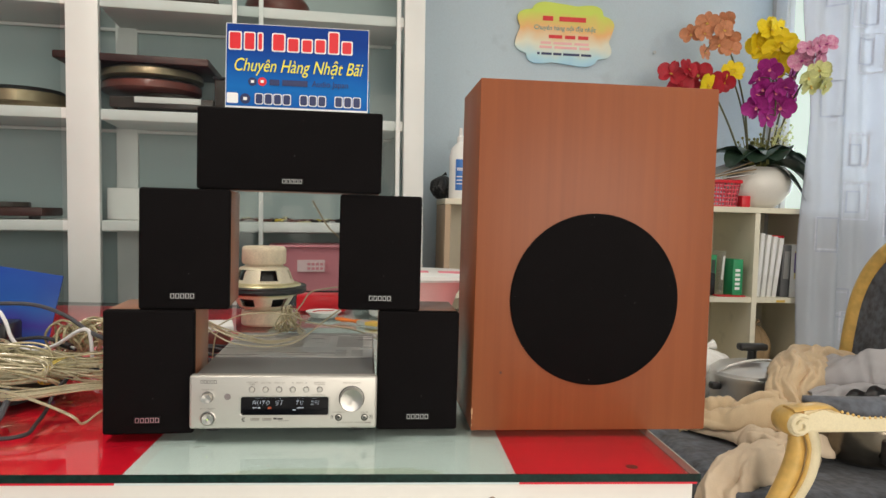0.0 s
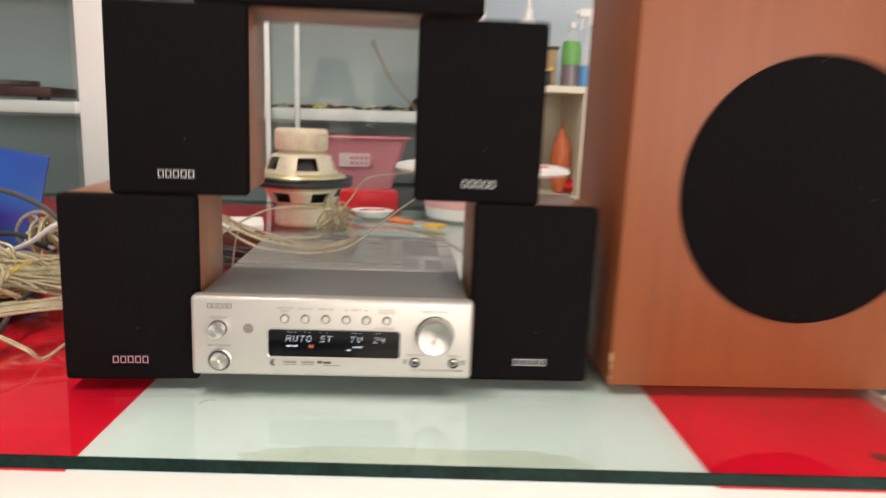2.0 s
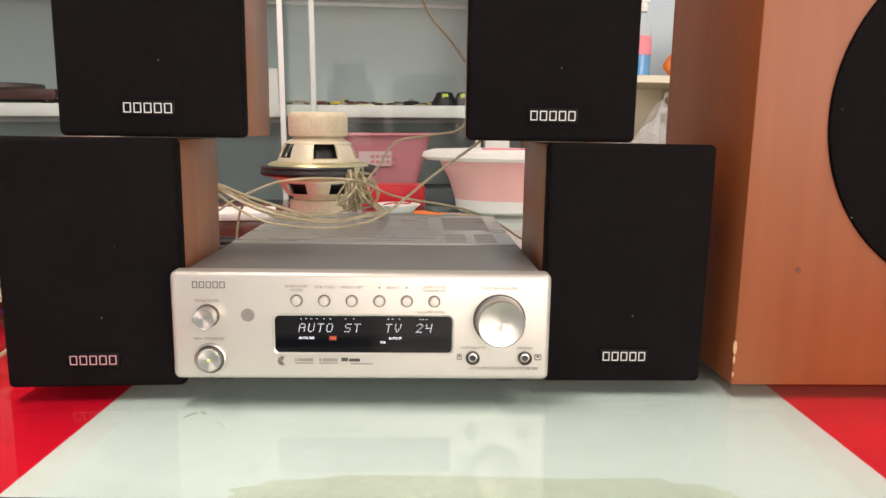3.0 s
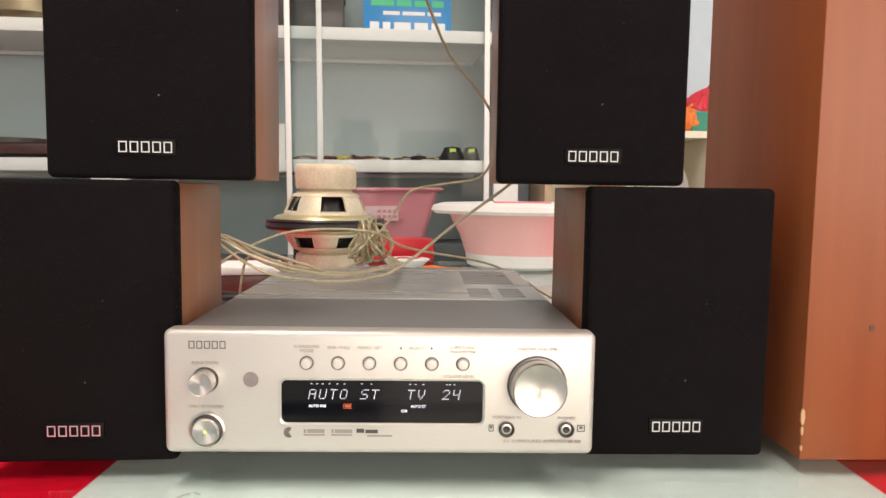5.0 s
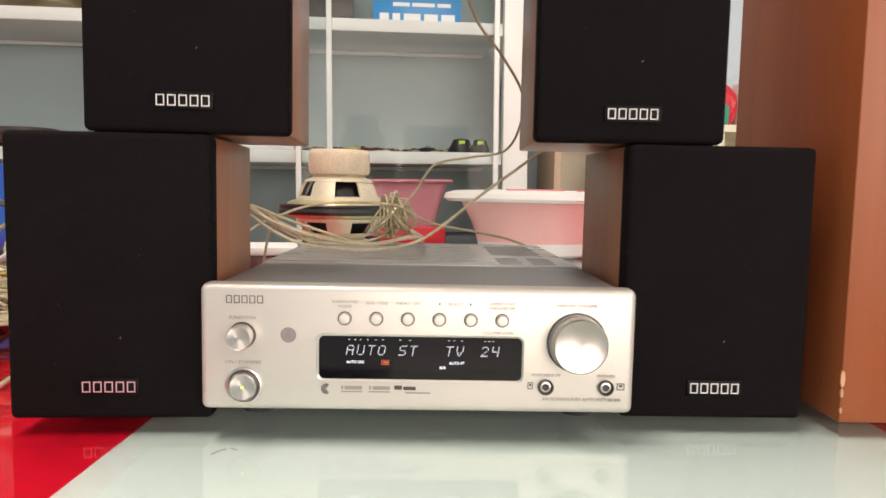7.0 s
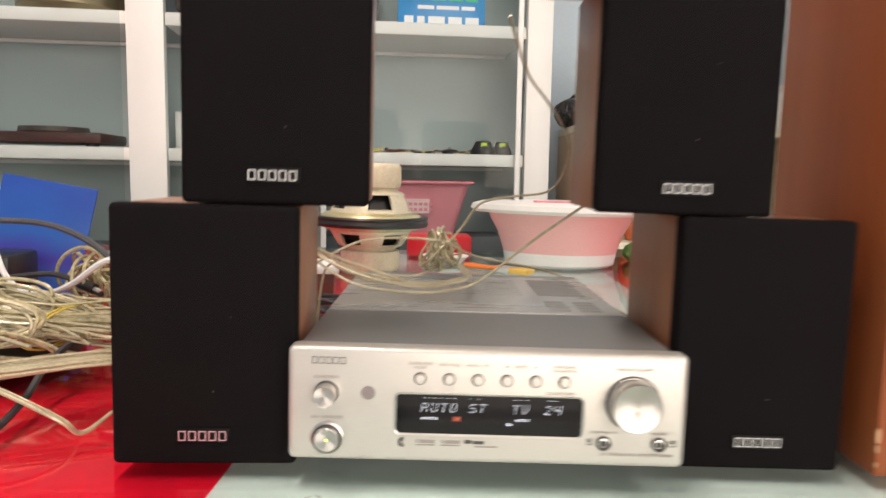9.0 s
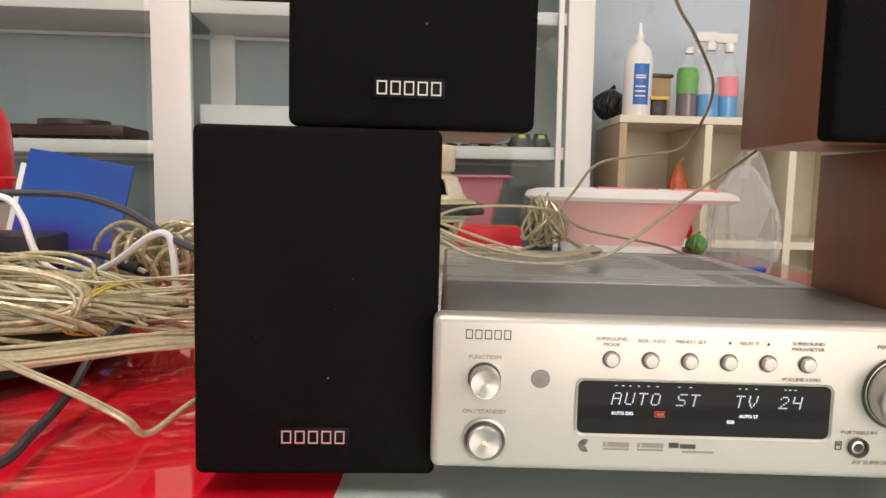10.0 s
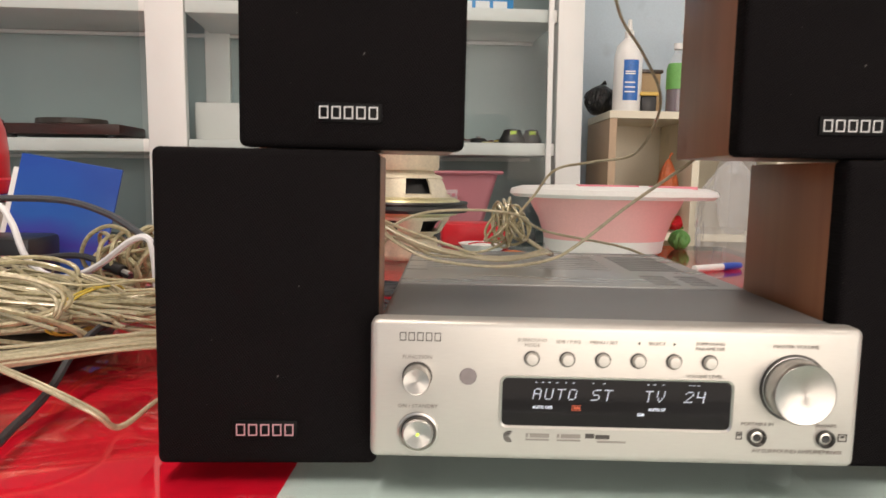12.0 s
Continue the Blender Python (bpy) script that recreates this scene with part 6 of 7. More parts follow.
simple_box("black_box", pose(-0.640, 0.50, TT, 0, 0, 4), 0.115, 0.08, 0.072, BLACK, "black plastic box in front of a blue card", "box", 0.006)
bc = thing("blue_card", pose(-0.632, 0.575, TT, -10, 9, 4), "blue printed cardboard box flap standing upright", "card")
bm = B()
box(bm, -0.060, 0.074, 0, 0.004, 0.0, 0.170, 0.001)
part("panel", bm, BLUE_CARD, bc)
bm = B()
box(bm, -0.070, -0.050, 0.006, 0.010, 0.02, 0.150, 0.001)
part("flap", bm, PAPER, bc, "white inner flap")
gb = simple_box("storage_box", pose(-0.985, 0.86, TT, 0, 0, 0), 0.26, 0.22, 0.095, SAGE, "sage plastic box with a blue lid", "box", 0.01, lid=BLUE_PLASTIC)
can = thing("red_canister", pose(-0.973, 0.83, TT + 0.1075), "rounded red plastic canister on a box", "canister")
bm = B()
lathe(bm, [(0, 0), (0.118, 0), (0.124, 0.01), (0.123, 0.075), (0.119, 0.112), (0.110, 0.138), (0.092, 0.154), (0.06, 0.162), (0, 0.164)], 40)
part("shell", bm, RED_PLASTIC, can)
bm = B()
lathe(bm, [(0.1245, 0.02), (0.127, 0.024), (0.1245, 0.028)], 40)
part("rib", bm, RED_PLASTIC, can)

# ---- things on the far half of the counter ----
drv = thing("speaker_driver", pose(-0.165, 0.95, TT), "bare loudspeaker driver standing on its cream magnet", "speaker driver", "stacked drivers")


def driver(parent, flip):
    """Magnet, pressed frame with windows, flange and gasket; the upper one hangs upside down on the lower."""
    k = 1.0 if flip else 0.86
    m = pose(0, 0, 0.209, 180, 0, 0) if flip else pose(0, 0, 0)
    mag = 0.046 if flip else 0.040
    bm = B()
    lathe(bm, [(0, 0), (0.052, 0), (0.0565, 0.004), (0.0575, 0.010), (0.0575, mag - 0.006), (0.055, mag), (0, mag)], 44, m)
    part("magnet", bm, CREAM_MAGNET, parent, "worn cream-painted magnet")
    z0, z1 = mag, mag + 0.055 * k
    bm = B()
    lathe(bm, [(0.048, z0), (0.051, z0 + 0.006), (0.060, z0 + 0.009), (0.066, z0 + 0.014), (0.060, z0 + 0.014)], 44, m)
    lathe(bm, [(0.070, z1 - 0.014), (0.078, z1 - 0.012), (0.080, z1 - 0.006), (0.074, z1 - 0.006)], 48, m)
    for i in range(5):
        a0 = i * math.tau / 5 + (0.30 if flip else 0.75)
        rows = []
        for j in range(7):
            a = a0 + j * 0.105
            rows.append([bm.verts.new(m @ Vector((r * math.cos(a), r * math.sin(a), z))) for r, z in ((0.062, z0 + 0.010), (0.070, z0 + 0.022), (0.078, z1 - 0.012), (0.074, z1 - 0.012), (0.065, z0 + 0.022), (0.056, z0 + 0.010))])
        for p, q in zip(rows, rows[1:]):
            for j in range(6):
                n = (j + 1) % 6
                bm.faces.new((p[j], p[n], q[n], q[j]))
        bm.faces.new(rows[0])
        bm.faces.new(rows[-1])
    frame_part = part("frame", bm, CREAM_STEEL, parent, "cream steel frame with windows")
    bm = B()
    lathe(bm, [(0.076, z1 - 0.008), (0.090, z1 - 0.005), (0.097, z1 - 0.001), (0.098, z1 + 0.001), (0.076, z1 + 0.001)], 56, m)
    part("flange", bm, ZINC, frame_part, "yellow zinc-plated flange")
    bm = B()
    lathe(bm, [(0.046, z0 + 0.010), (0.052, z0 + 0.022), (0.068, z1 - 0.004)], 36, m)
    part("cone", bm, BLACK, parent)
    top = 0.1085 if flip else 0.1005
    bm = B()
    lathe(bm, [(0.094, z1 + 0.0012), (0.1105, z1 + 0.0008), (0.1130, (z1 + top) / 2), (0.1105, top), (0.05, top)], 56, m)
    part("gasket", bm, BLACK, parent, "black rubber gasket")


driver(drv, False)
drv_top = thing("speaker_driver", pose(-0.165, 0.95, TT), "bare loudspeaker driver resting face down on another", "speaker driver", "stacked drivers")
driver(drv_top, True)

basin = thing("wash_basin", pose(0.238, 1.12, TT), "pink and white plastic basin with a white lid", "basin")
bm = B()
lathe(bm, [(0.108, 0.027), (0.124, 0.030), (0.138, 0.072), (0.154, 0.100), (0.160, 0.114), (0.154, 0.115), (0.130, 0.072), (0.118, 0.034), (0, 0.032)], 48, None, 1.0, 0.75)
part("bowl", bm, PINK, basin, "pink tapered bowl")
bm = B()
lathe(bm, [(0, 0), (0.110, 0), (0.120, 0.006), (0.1245, 0.030), (0.10, 0.0305)], 48, None, 1.0, 0.75)
part("base", bm, WHITE_PLASTIC, basin, "white base band")
bm = B()
lathe(bm, [(0.140, 0.1155), (0.206, 0.115), (0.216, 0.122), (0.212, 0.132), (0.190, 0.138), (0.10, 0.141), (0, 0.141)], 56, pose(0.016, 0, 0), 1.0, 0.66)
ld = part("lid", bm, WHITE_PLASTIC, basin, "white lid with pink print")
bm = B()
for x0, x1 in ((-0.07, 0.045), (0.075, 0.16)):
    box(bm, x0, x1, -0.09, -0.05, 0.137, 0.1425)
part("print_patch", bm, PINK_RED, ld, smooth=0)

simple_box("carton", CAB @ pose(-0.40, 0.16, SHELVES[1] + 0.0205), 0.62, 0.22, 0.14, paint("charcoal_carton", (0.10, 0.11, 0.12), 0.7, vary=0.1), "charcoal carton on the low shelf", "carton")
pb = thing("toy_basket", CAB @ pose(-0.392, 0.10, SHELVES[1] + 0.1611), "pink plastic basket with a white label in the cabinet", "basket")
bm = B()
top, bot = rounded(-0.172, 0.172, -0.085, 0.085, 0.03), rounded(-0.120, 0.120, -0.060, 0.060, 0.025)
va = [bm.verts.new((x, y, 0)) for x, y in bot]
vb = [bm.verts.new((x, y, 0.185)) for x, y in top]
vc = [bm.verts.new((x * 0.97, y * 0.95, 0.185)) for x, y in top]
vd = [bm.verts.new((x * 0.97, y * 0.95, 0.008)) for x, y in bot]
for p, q in ((va, vb), (vb, vc), (vc, vd)):
    for i in range(len(p)):
        j = (i + 1) % len(p)
        bm.faces.new((p[i], p[j], q[j], q[i]))
bm.faces.new(va)
bm.faces.new(vd)
part("tub", bm, PINK_DEEP, pb)
bm = B()
rim = rounded(-0.180, 0.180, -0.092, 0.092, 0.03)
tube(bm, [(x, y, 0.183) for x, y in rim] + [(rim[0][0], rim[0][1], 0.183)], 0.009, 8, 0, 0.7)
part("rim", bm, PINK_DEEP, pb)
bm = B()
box(bm, -0.075, 0.035, -0.0800, -0.0745, 0.080, 0.128)
lab = part("label", bm, paint("pale_pink_label", (0.84, 0.62, 0.63), 0.5), pb, "white printed label", smooth=0)
bm = B()
for r in range(2):
    for c in range(5):
        box(bm, -0.035 + c * 0.017, -0.023 + c * 0.017, -0.0812, -0.0798, 0.088 + r * 0.018, 0.098 + r * 0.018)
part("print_bar", bm, PINK_DEEP, lab, smooth=0)

simple_box("flat_box", pose(-0.03, 1.24, TT, 0, 0, 3), 0.15, 0.09, 0.05, RED_PLASTIC, "flat red plastic box on the counter", "box", 0.006)
dish = thing("dish", pose(-0.015, 1.10, TT), "small white dish with a red thread", "dish")
bm = B()
lathe(bm, [(0, 0), (0.035, 0), (0.052, 0.016), (0.050, 0.016), (0.034, 0.004), (0, 0.004)], 32)
part("bowl", bm, WHITE_PLASTIC, dish)
bm = B()
tube(bm, [(-0.03, 0, 0.014), (-0.01, -0.02, 0.02), (0.015, 0.01, 0.016), (0.03, -0.01, 0.02)], 0.0015, 5, 5)
part("thread", bm, RED_PLASTIC, dish)
br = thing("paint_brush", pose(0.025, 1.005, TT + 0.0085, 0, 0, -38), "paint brush with an orange handle", "brush")
bm = B()
tube(bm, [(0, 0, 0), (0.02, 0, 0), (0.06, 0, 0), (0.085, 0, 0.001)], 0.007, 10, 4, 0.7, radii=[0.005, 0.0085, 0.006, 0.009])
part("handle", bm, ORANGE, br, "orange plastic handle")
bm = B()
box(bm, 0.085, 0.115, -0.016, 0.016, -0.005, 0.006, 0.002)
part("ferrule", bm, STEEL, br)
bm = B()
box(bm, 0.115, 0.155, -0.018, 0.018, -0.0045, 0.0055, 0.002)
part("bristles", bm, AMBER, br)
mk = thing("marker_pen", pose(0.330, 0.830, TT + 0.0065, 0, 0, 32), "white marker pen with a blue cap", "pen")
bm = B()
tube(bm, [(0, 0, 0), (0.072, 0, 0)], 0.006, 14, 0)
part("barrel", bm, WHITE_PLASTIC, mk)
bm = B()
tube(bm, [(0.072, 0, 0), (0.08, 0, 0), (0.118, 0, 0), (0.122, 0, 0)], 0.0066, 14, 2, radii=[0.0066, 0.0066, 0.0062, 0.004])
part("cap", bm, BLUE_PLASTIC, mk, "blue cap")
crumple("leafy_bag", pose(0.43, 1.22, TT), 0.022, 0.02, 0.024, GREEN_LABEL, "small green packet beside the basin", "packet", 41, 0.3)
simple_box("small_box", pose(-0.245, 0.62, TT, 0, 0, 12), 0.11, 0.08, 0.042, MAROON_WOOD, "small maroon box behind the amplifier", "box", 0.003, lid=PAPER)
rnd = random.Random(17)
lines = []
for k in range(9):
    y = 0.42 + 0.018 * k
    lines.append([(-0.36 + rnd.uniform(-0.02, 0.02), y, 0.757), (-0.29, y + rnd.uniform(-0.03, 0.03), 0.762 + 0.004 * (k % 4)), (-0.22, y + rnd.uniform(-0.03, 0.03), 0.757 + 0.005 * (k % 3)), (-0.15, y + rnd.uniform(-0.03, 0.03), 0.756)])
cable("signal_leads", lines, 0.0032, RUBBER, "dark signal leads lying behind the amplifier", strand="lead")

# ---- gilt armchair beside the counter ----
chair = thing("armchair", pose(0, 0, 0), "gilt and cream carved armchair with slate damask upholstery", "armchair")
CX0, CX1, CY0, CY1 = 0.895, 1.66, 0.36, 1.20
bm = B()
box(bm, CX0 + 0.02, CX1, CY0 + 0.03, CY1 - 0.02, 0.26, 0.375, 0.015, 3)
part("seat_rail", bm, SLATE, chair)
bm = B()
box(bm, CX0, CX1 - 0.04, CY0 + 0.045, CY1 - 0.04, 0.365, 0.47, 0.035, 5)
for v in bm.verts:
    if v.co.z > 0.44:
        v.co.z += 0.012 * noise.noise(v.co * 5) + 0.004
bmesh.ops.subdivide_edges(bm, edges=[e for e in bm.edges if e.calc_length() > 0.2], cuts=6, use_grid_fill=True)
seat = part("seat", bm, SLATE, chair, "slate damask seat cushion")
bm = B()
tube(bm, [(CX0 + 0.012, CY0 + 0.07, 0.452), (CX0 + 0.010, 0.8, 0.455), (CX0 + 0.012, CY1 - 0.07, 0.452)], 0.007, 8, 6)
part("piping", bm, SLATE, seat)
bm = B()
n = 22
front, rear = [], []
for i in range(n + 1):
    a = math.pi * i / n
    y = 0.78 - 0.40 * math.cos(a) * (1 - 0.05 * math.sin(a))
    z = 0.62 + 0.44 * max(0.0, math.sin(a)) ** 0.55
    front.append((y, z))
pts = [(CY0 + 0.04, 0.36)] + front + [(CY1 - 0.04, 0.36)]
f = [bm.verts.new((1.665 + 0.10 * (z - 0.4), y, z)) for y, z in pts]
b = [bm.verts.new((1.735 + 0.10 * (z - 0.4), y, z)) for y, z in pts]
bm.faces.new(f)
bm.faces.new(list(reversed(b)))
for i in range(len(pts)):
    j = (i + 1) % len(pts)
    bm.faces.new((f[i], b[i], b[j], f[j]))
part("backrest", bm, SLATE, chair, "slate damask backrest")
bm = B()
tube(bm, [(1.668 + 0.10 * (z - 0.4), y, z) for y, z in pts], 0.026, 10, 2, 0.9)
part("back_frame", bm, GOLD, chair, "carved gilt back frame")
ya = CY0
bm = B()
shape = [(0.985, 0.638), (1.14, 0.640), (1.30, 0.642), (1.66, 0.650), (1.66, 0.676), (1.30, 0.664), (1.10, 0.664), (1.078, 0.668), (1.060, 0.677), (1.045, 0.684), (1.02, 0.685), (0.985, 0.681)]
plate(bm, shape, ya - 0.023, ya + 0.024)
bmesh.ops.bevel(bm, geom=[e for e in bm.edges if abs(e.verts[0].co.y - e.verts[1].co.y) < 0.001], offset=0.006, segments=3, affect="EDGES")
arm = part("armrest", bm, CREAM_LACQ, chair, "cream lacquered carved armrest")
bm = B()
tube(bm, [(0.962, ya, 0.680), (0.99, ya, 0.684), (1.02, ya, 0.687), (1.042, ya, 0.686), (1.058, ya, 0.678)], 0.022, 10, 4, 0.22)
part("gilt_top", bm, GOLD, arm, "gilt top moulding")
bm = B()
spiral = [(0.972 + (0.0225 - 0.0030 * k * 0.55) * math.cos(0.75 * k + 0.9), ya - 0.026, 0.654 + (0.0225 - 0.0030 * k * 0.55) * math.sin(0.75 * k + 0.9)) for k in range(12)]
tube(bm, spiral, 0.0042, 7, 3)
part("scroll", bm, CREAM_LACQ, arm, "spiral scroll")
bm = B()
lathe(bm, [(0, -0.040), (0.024, -0.038), (0.028, -0.030), (0.027, 0.012), (0.024, 0.018), (0, 0.019)], 28, pose(0.972, ya, 0.654, 90, 0, 0))
part("scroll_end", bm, GOLD, arm, "gilt scroll end")
bm = B()
lathe(bm, [(0.024, 0.0185), (0.022, 0.0235), (0, 0.024)], 28, pose(0.972, ya, 0.654, 90, 0, 0))
part("scroll_face", bm, CREAM_LACQ, arm)
bm = B()
tube(bm, [(1.02, ya + 0.045, 0.690), (1.06, ya + 0.025, 0.684), (1.11, ya + 0.012, 0.678), (1.25, ya + 0.01, 0.678), (1.45, ya + 0.01, 0.682), (1.60, ya + 0.01, 0.69)], 0.034, 14, 5, 0.70, radii=[0.010, 0.024, 0.034, 0.037, 0.037, 0.03])
pd = part("arm_pad", bm, SLATE, arm, "slate arm pad with brass nails")
bm = B()
for k in range(44):
    bmesh.ops.create_icosphere(bm, subdivisions=1, radius=0.0036, matrix=Matrix.Translation((1.062 + k * 0.012, ya - 0.022, 0.680 - 0.0035 * min(k, 4) + 0.0004 * k)))
tagged(part("nail_trim", bm, GOLD, pd), kind="stuff")
bm = B()
tube(bm, [(1.004, ya + 0.004, 0.645), (1.016, ya + 0.006, 0.60), (1.010, ya + 0.01, 0.545), (0.985, ya + 0.02, 0.485), (0.958, ya + 0.03, 0.43), (0.955, ya + 0.03, 0.36), (0.975, ya + 0.03, 0.30)], 0.03, 14, 6, 0.9, radii=[0.020, 0.022, 0.023, 0.023, 0.023, 0.026, 0.03])
sup = part("arm_support", bm, CREAM_LACQ, chair, "cream and gilt carved arm support")
bm = B()
tube(bm, [(0.978, ya + 0.004, 0.640), (0.988, ya + 0.008, 0.60), (0.980, ya + 0.012, 0.545), (0.955, ya + 0.016, 0.485), (0.930, ya + 0.022, 0.43), (0.930, ya + 0.022, 0.36)], 0.02, 12, 6, 1.1, radii=[0.012, 0.018, 0.020, 0.019, 0.018, 0.016])
part("gilt_edge", bm, GOLD, sup, "gilt carved edge")
bm = B()
tube(bm, [(0.990, ya - 0.018, 0.635), (1.000, ya - 0.016, 0.60), (0.993, ya - 0.012, 0.545), (0.968, ya - 0.003, 0.485), (0.942, ya + 0.006, 0.43)], 0.004, 8, 6)
part("gilt_bead", bm, GOLD, sup)
for lx, ly in ((CX0 + 0.09, CY0 + 0.06), (CX0 + 0.09, CY1 - 0.07), (CX1, CY0 + 0.06), (CX1, CY1 - 0.07)):
    bm = B()
    tube(bm, [(lx, ly, 0.30), (lx - 0.015, ly, 0.2), (lx + 0.01, ly, 0.09), (lx - 0.01, ly, 0.0)], 0.03, 10, 5, radii=[0.036, 0.032, 0.020, 0.026])
    part("leg", bm, GOLD, chair)

# ---- things heaped on the armchair ----
SEAT = 0.483
ck = thing("pressure_cooker", pose(1.285, 1.055, SEAT), "steel pressure cooker with a black lid handle on the armchair", "pressure cooker")
bm = B()
lathe(bm, [(0, 0), (0.105, 0), (0.116, 0.008), (0.118, 0.095), (0.121, 0.100), (0.121, 0.112), (0.116, 0.116)], 56)
part("pot", bm, STEEL, ck, "brushed steel pot")
bm = B()
lathe(bm, [(0.119, 0.114), (0.118, 0.122), (0.10, 0.136), (0.05, 0.148), (0, 0.150)], 56)
lid = part("lid", bm, STEEL, ck, "steel lid")
bm = B()
tube(bm, [(-0.118, -0.02, 0.118), (-0.08, -0.045, 0.150), (0, -0.05, 0.162), (0.08, -0.045, 0.150), (0.118, -0.02, 0.118)], 0.007, 8, 6, 0.6)
part("clamp", bm, STEEL, lid, "steel clamp bar")
bm = B()
lathe(bm, [(0, 0.148), (0.014, 0.148), (0.013, 0.178), (0.016, 0.182), (0, 0.182)], 18)
box(bm, -0.045, 0.045, -0.016, 0.016, 0.182, 0.203, 0.007, 3)
part("lid_handle", bm, BLACK, lid, "black plastic handle")
bm = B()
box(bm, -0.148, -0.117, -0.05, -0.02, 0.072, 0.092, 0.006)
part("side_handle", bm, BLACK, ck, "black side handle")
pt = thing("cooking_pot", pose(1.33, 0.62, SEAT), "round dark polished steel pot under the armrest", "pot")
bm = B()
lathe(bm, [(0, 0), (0.08, 0), (0.115, 0.02), (0.132, 0.06), (0.134, 0.10), (0.130, 0.104), (0.126, 0.10), (0.11, 0.03), (0, 0.01)], 48)
part("bowl", bm, STEEL_DARK, pt)
bm = B()
box(bm, -0.05, -0.015, -0.140, -0.118, 0.03, 0.085, 0.006)
part("handle", bm, BLACK, pt, "black handle")


def cloth_fold(pts, widths, lift, seed, crease=0.020, across=0.5, rows=26, cols=40, hem=0.010):
    """A length of cloth laid along a line: an arched sheet with sharp creases and drooping hems."""
    bm = B()
    line = glide(pts, rows)
    n = len(line)
    grid, side = [], None
    for i, p in enumerate(line):
        d = line[min(i + 1, n - 1)] - line[max(i - 1, 0)]
        d.normalize()
        if side is None:
            side = d.cross(Vector((0, 0, 1)))
        side = (side - d * side.dot(d)).normalized()
        up = side.cross(d).normalized()
        f = i / (n - 1) * (len(widths) - 1)
        k = min(int(f), len(widths) - 2)
        w = widths[k] + (widths[k + 1] - widths[k]) * (f - k)
        v = i / n * len(pts) * 1.0
        row = []
        for j in range(cols + 1):
            s = -1 + 2 * j / cols
            q = Vector((s * 1.7 + across * 0.6 * v + seed, v * 0.55 - across * 0.5 * s, seed * 0.37))
            ridge = 1.3 * abs(noise.noise(q * 0.8)) + 0.46 * abs(noise.noise(q * 1.9 + Vector((3, 1, 0)))) + 0.07 * abs(noise.noise(q * 4.3)) - 0.32
            h = lift * math.sqrt(max(0, 1 - s * s)) + crease * ridge * 2 * (1 - 0.55 * abs(s) ** 3) - hem * abs(s) ** 6
            sway = 0.012 * noise.noise(Vector((v * 1.3, seed, 4.0))) + 0.006 * noise.noise(Vector((v * 4, s, seed)))
            row.append(bm.verts.new(p + side * (w * s + sway) + up * h))
        grid.append(row)
    for a, b in zip(grid, grid[1:]):
        for j in range(cols):
            bm.faces.new((a[j], a[j + 1], b[j + 1], b[j]))
    return bm


def cloth(name, bm, material, parent, label=""):
    ob = part(name, bm, material, parent, label, smooth=70)
    thick = ob.modifiers.new("thickness", "SOLIDIFY")
    thick.thickness = 0.0025
    return ob


tr = thing("trousers", pose(0, 0, 0), "crumpled beige cotton trousers thrown over the armchair", "trousers")
cloth("leg", cloth_fold([(1.66, 1.04, 0.61), (1.52, 1.05, 0.635), (1.40, 0.98, 0.640), (1.31, 0.87, 0.625), (1.255, 0.79, 0.575), (1.225, 0.71, 0.515), (1.19, 0.65, 0.492)], [0.06, 0.09, 0.085, 0.075, 0.062, 0.056, 0.045], 0.035, 3.1, 0.026), BEIGE, tr)
cloth("leg", cloth_fold([(1.05, 0.95, 0.488), (1.10, 0.86, 0.490), (1.16, 0.74, 0.492), (1.12, 0.62, 0.490), (1.01, 0.555, 0.488), (0.925, 0.51, 0.475), (0.885, 0.465, 0.41), (0.876, 0.435, 0.32), (0.88, 0.42, 0.20)], [0.06, 0.10, 0.10, 0.075, 0.065, 0.062, 0.064, 0.066, 0.06], 0.030, 8.4, 0.024), BEIGE_GREY, tr)
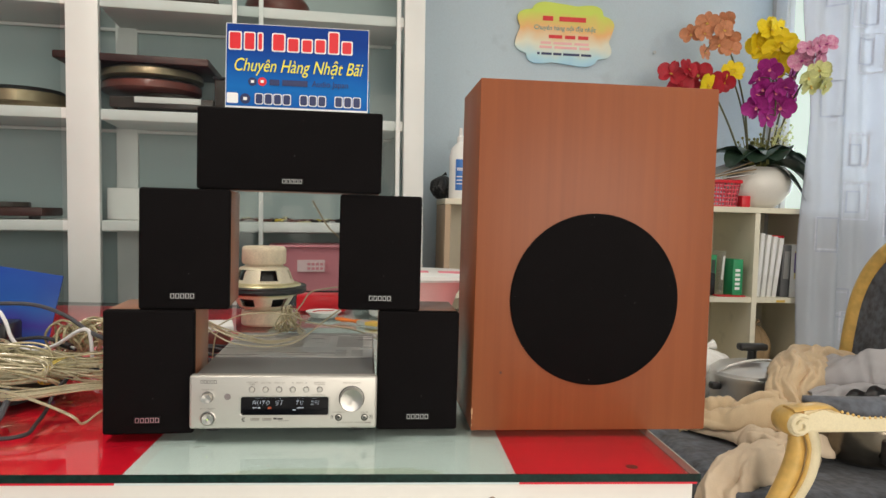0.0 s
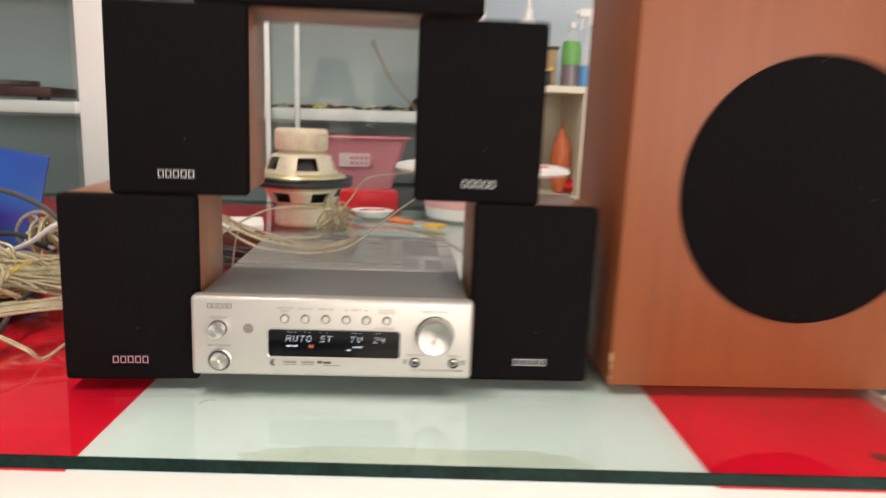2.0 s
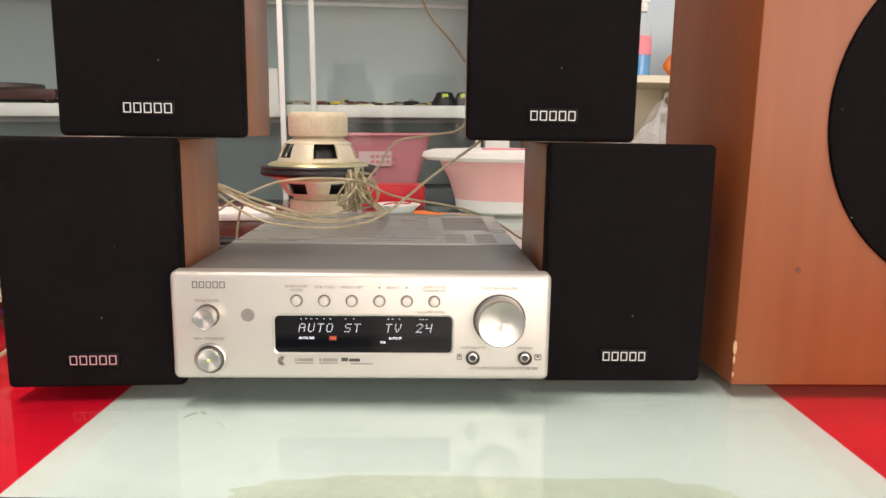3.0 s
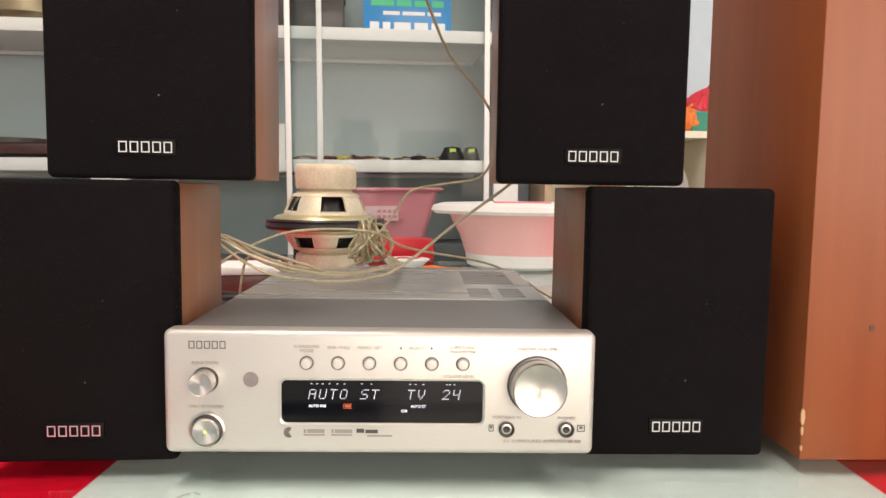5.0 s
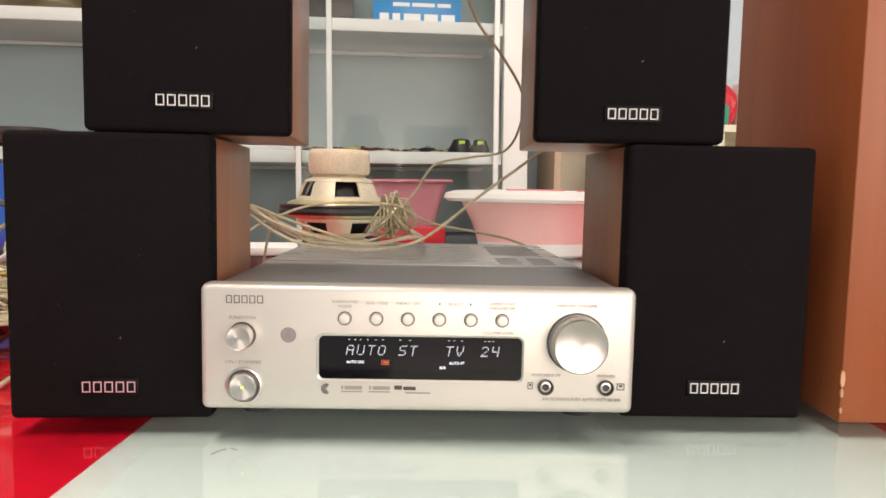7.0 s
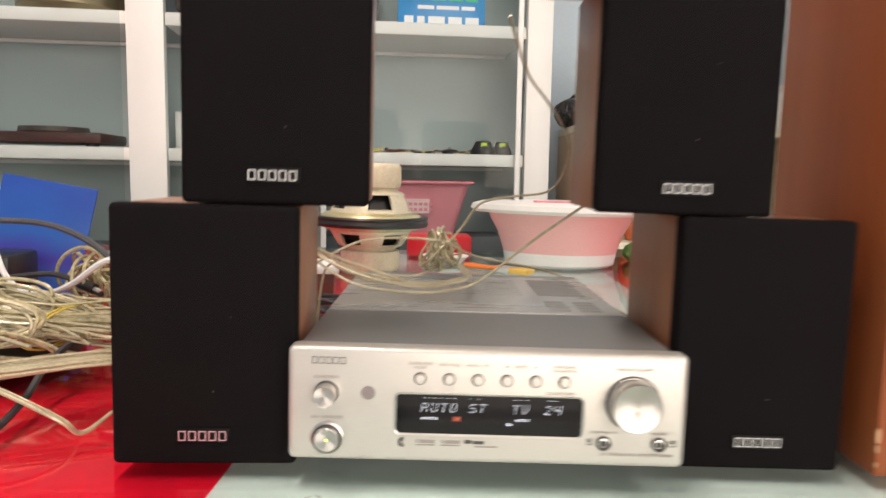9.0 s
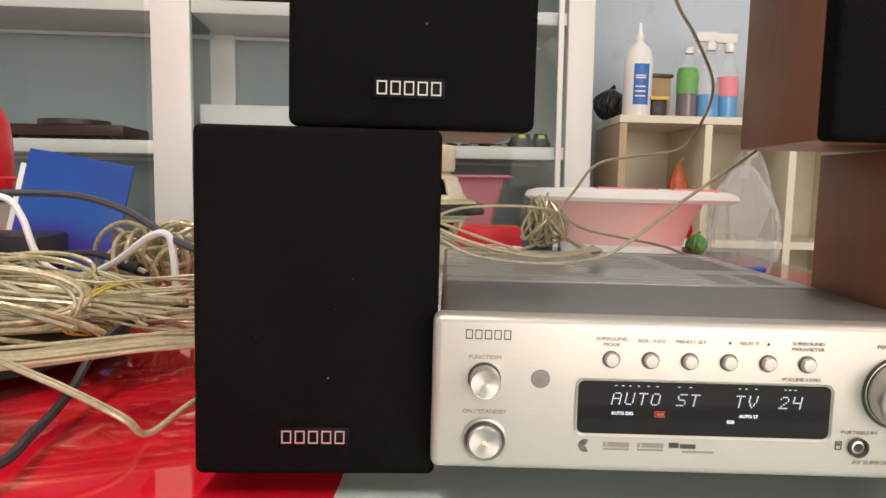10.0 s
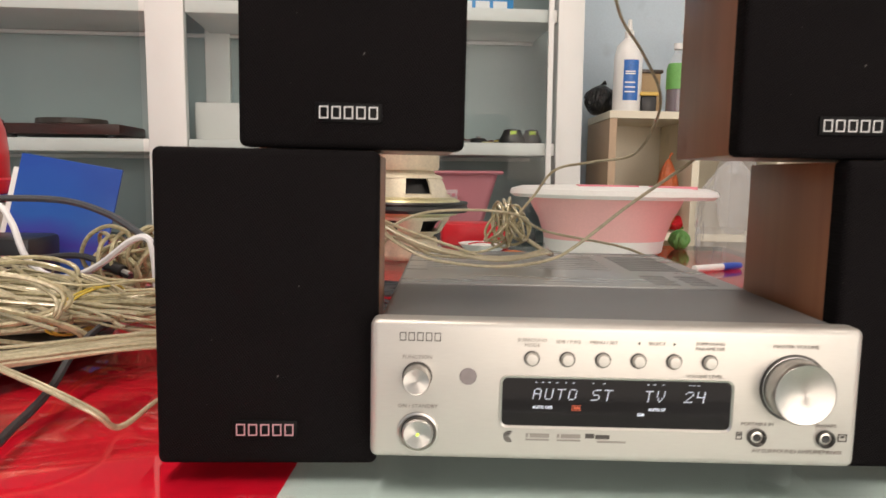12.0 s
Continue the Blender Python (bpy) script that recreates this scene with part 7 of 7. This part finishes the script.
cloth("waistband", cloth_fold([(1.00, 0.90, 0.490), (1.07, 0.84, 0.515), (1.15, 0.80, 0.530), (1.24, 0.76, 0.525)], [0.05, 0.075, 0.08, 0.05], 0.030, 5.7, 0.030, 0.9), BEIGE, tr)
cloth("cuff", cloth_fold([(1.07, 0.67, 0.505), (1.12, 0.61, 0.515), (1.18, 0.595, 0.515), (1.215, 0.64, 0.505)], [0.03, 0.045, 0.045, 0.03], 0.030, 12.2, 0.02, 1.2), BEIGE_GREY, tr)
sh = thing("shirt", pose(0, 0, 0), "crumpled grey jersey shirt with a dark print", "shirt")
cloth("body", cloth_fold([(1.34, 0.97, 0.545), (1.43, 0.90, 0.610), (1.52, 0.85, 0.635), (1.62, 0.77, 0.645), (1.68, 0.70, 0.63)], [0.06, 0.12, 0.15, 0.15, 0.10], 0.055, 17.3, 0.030, 0.8), GREY_SHIRT, sh)
cloth("sleeve", cloth_fold([(1.36, 0.96, 0.545), (1.385, 0.87, 0.540), (1.41, 0.76, 0.530), (1.43, 0.68, 0.520)], [0.05, 0.075, 0.08, 0.05], 0.035, 19.9, 0.024), GREY_SHIRT, sh)
cloth("hem", cloth_fold([(1.29, 0.76, 0.565), (1.39, 0.735, 0.580), (1.48, 0.715, 0.585), (1.62, 0.69, 0.60)], [0.05, 0.085, 0.095, 0.07], 0.05, 27.0, 0.014, 0.7), GREY_SHIRT, sh)
bm = B()
rows = []
for k in range(15):
    f = k / 14
    mid = Vector((1.325 + 0.115 * f, 0.683 - 0.016 * f, 0.618 + 0.018 * f))
    half = 0.005 + 0.021 * abs(math.sin(f * 7.5)) * (0.6 + 0.4 * f)
    rows.append((bm.verts.new(mid + Vector((0, 0.55, 0.8)) * half), bm.verts.new(mid - Vector((0, 0.55, 0.8)) * half)))
for a, b in zip(rows, rows[1:]):
    bm.faces.new((a[0], b[0], b[1], a[1]))
cloth("print", bm, BLACK, sh, "dark printed figure")
bagc = crumple("plastic_bag", pose(1.20, 1.19, SEAT), 0.11, 0.06, 0.085, PAPER, "pale plastic bag behind the pressure cooker", "bag", 51)
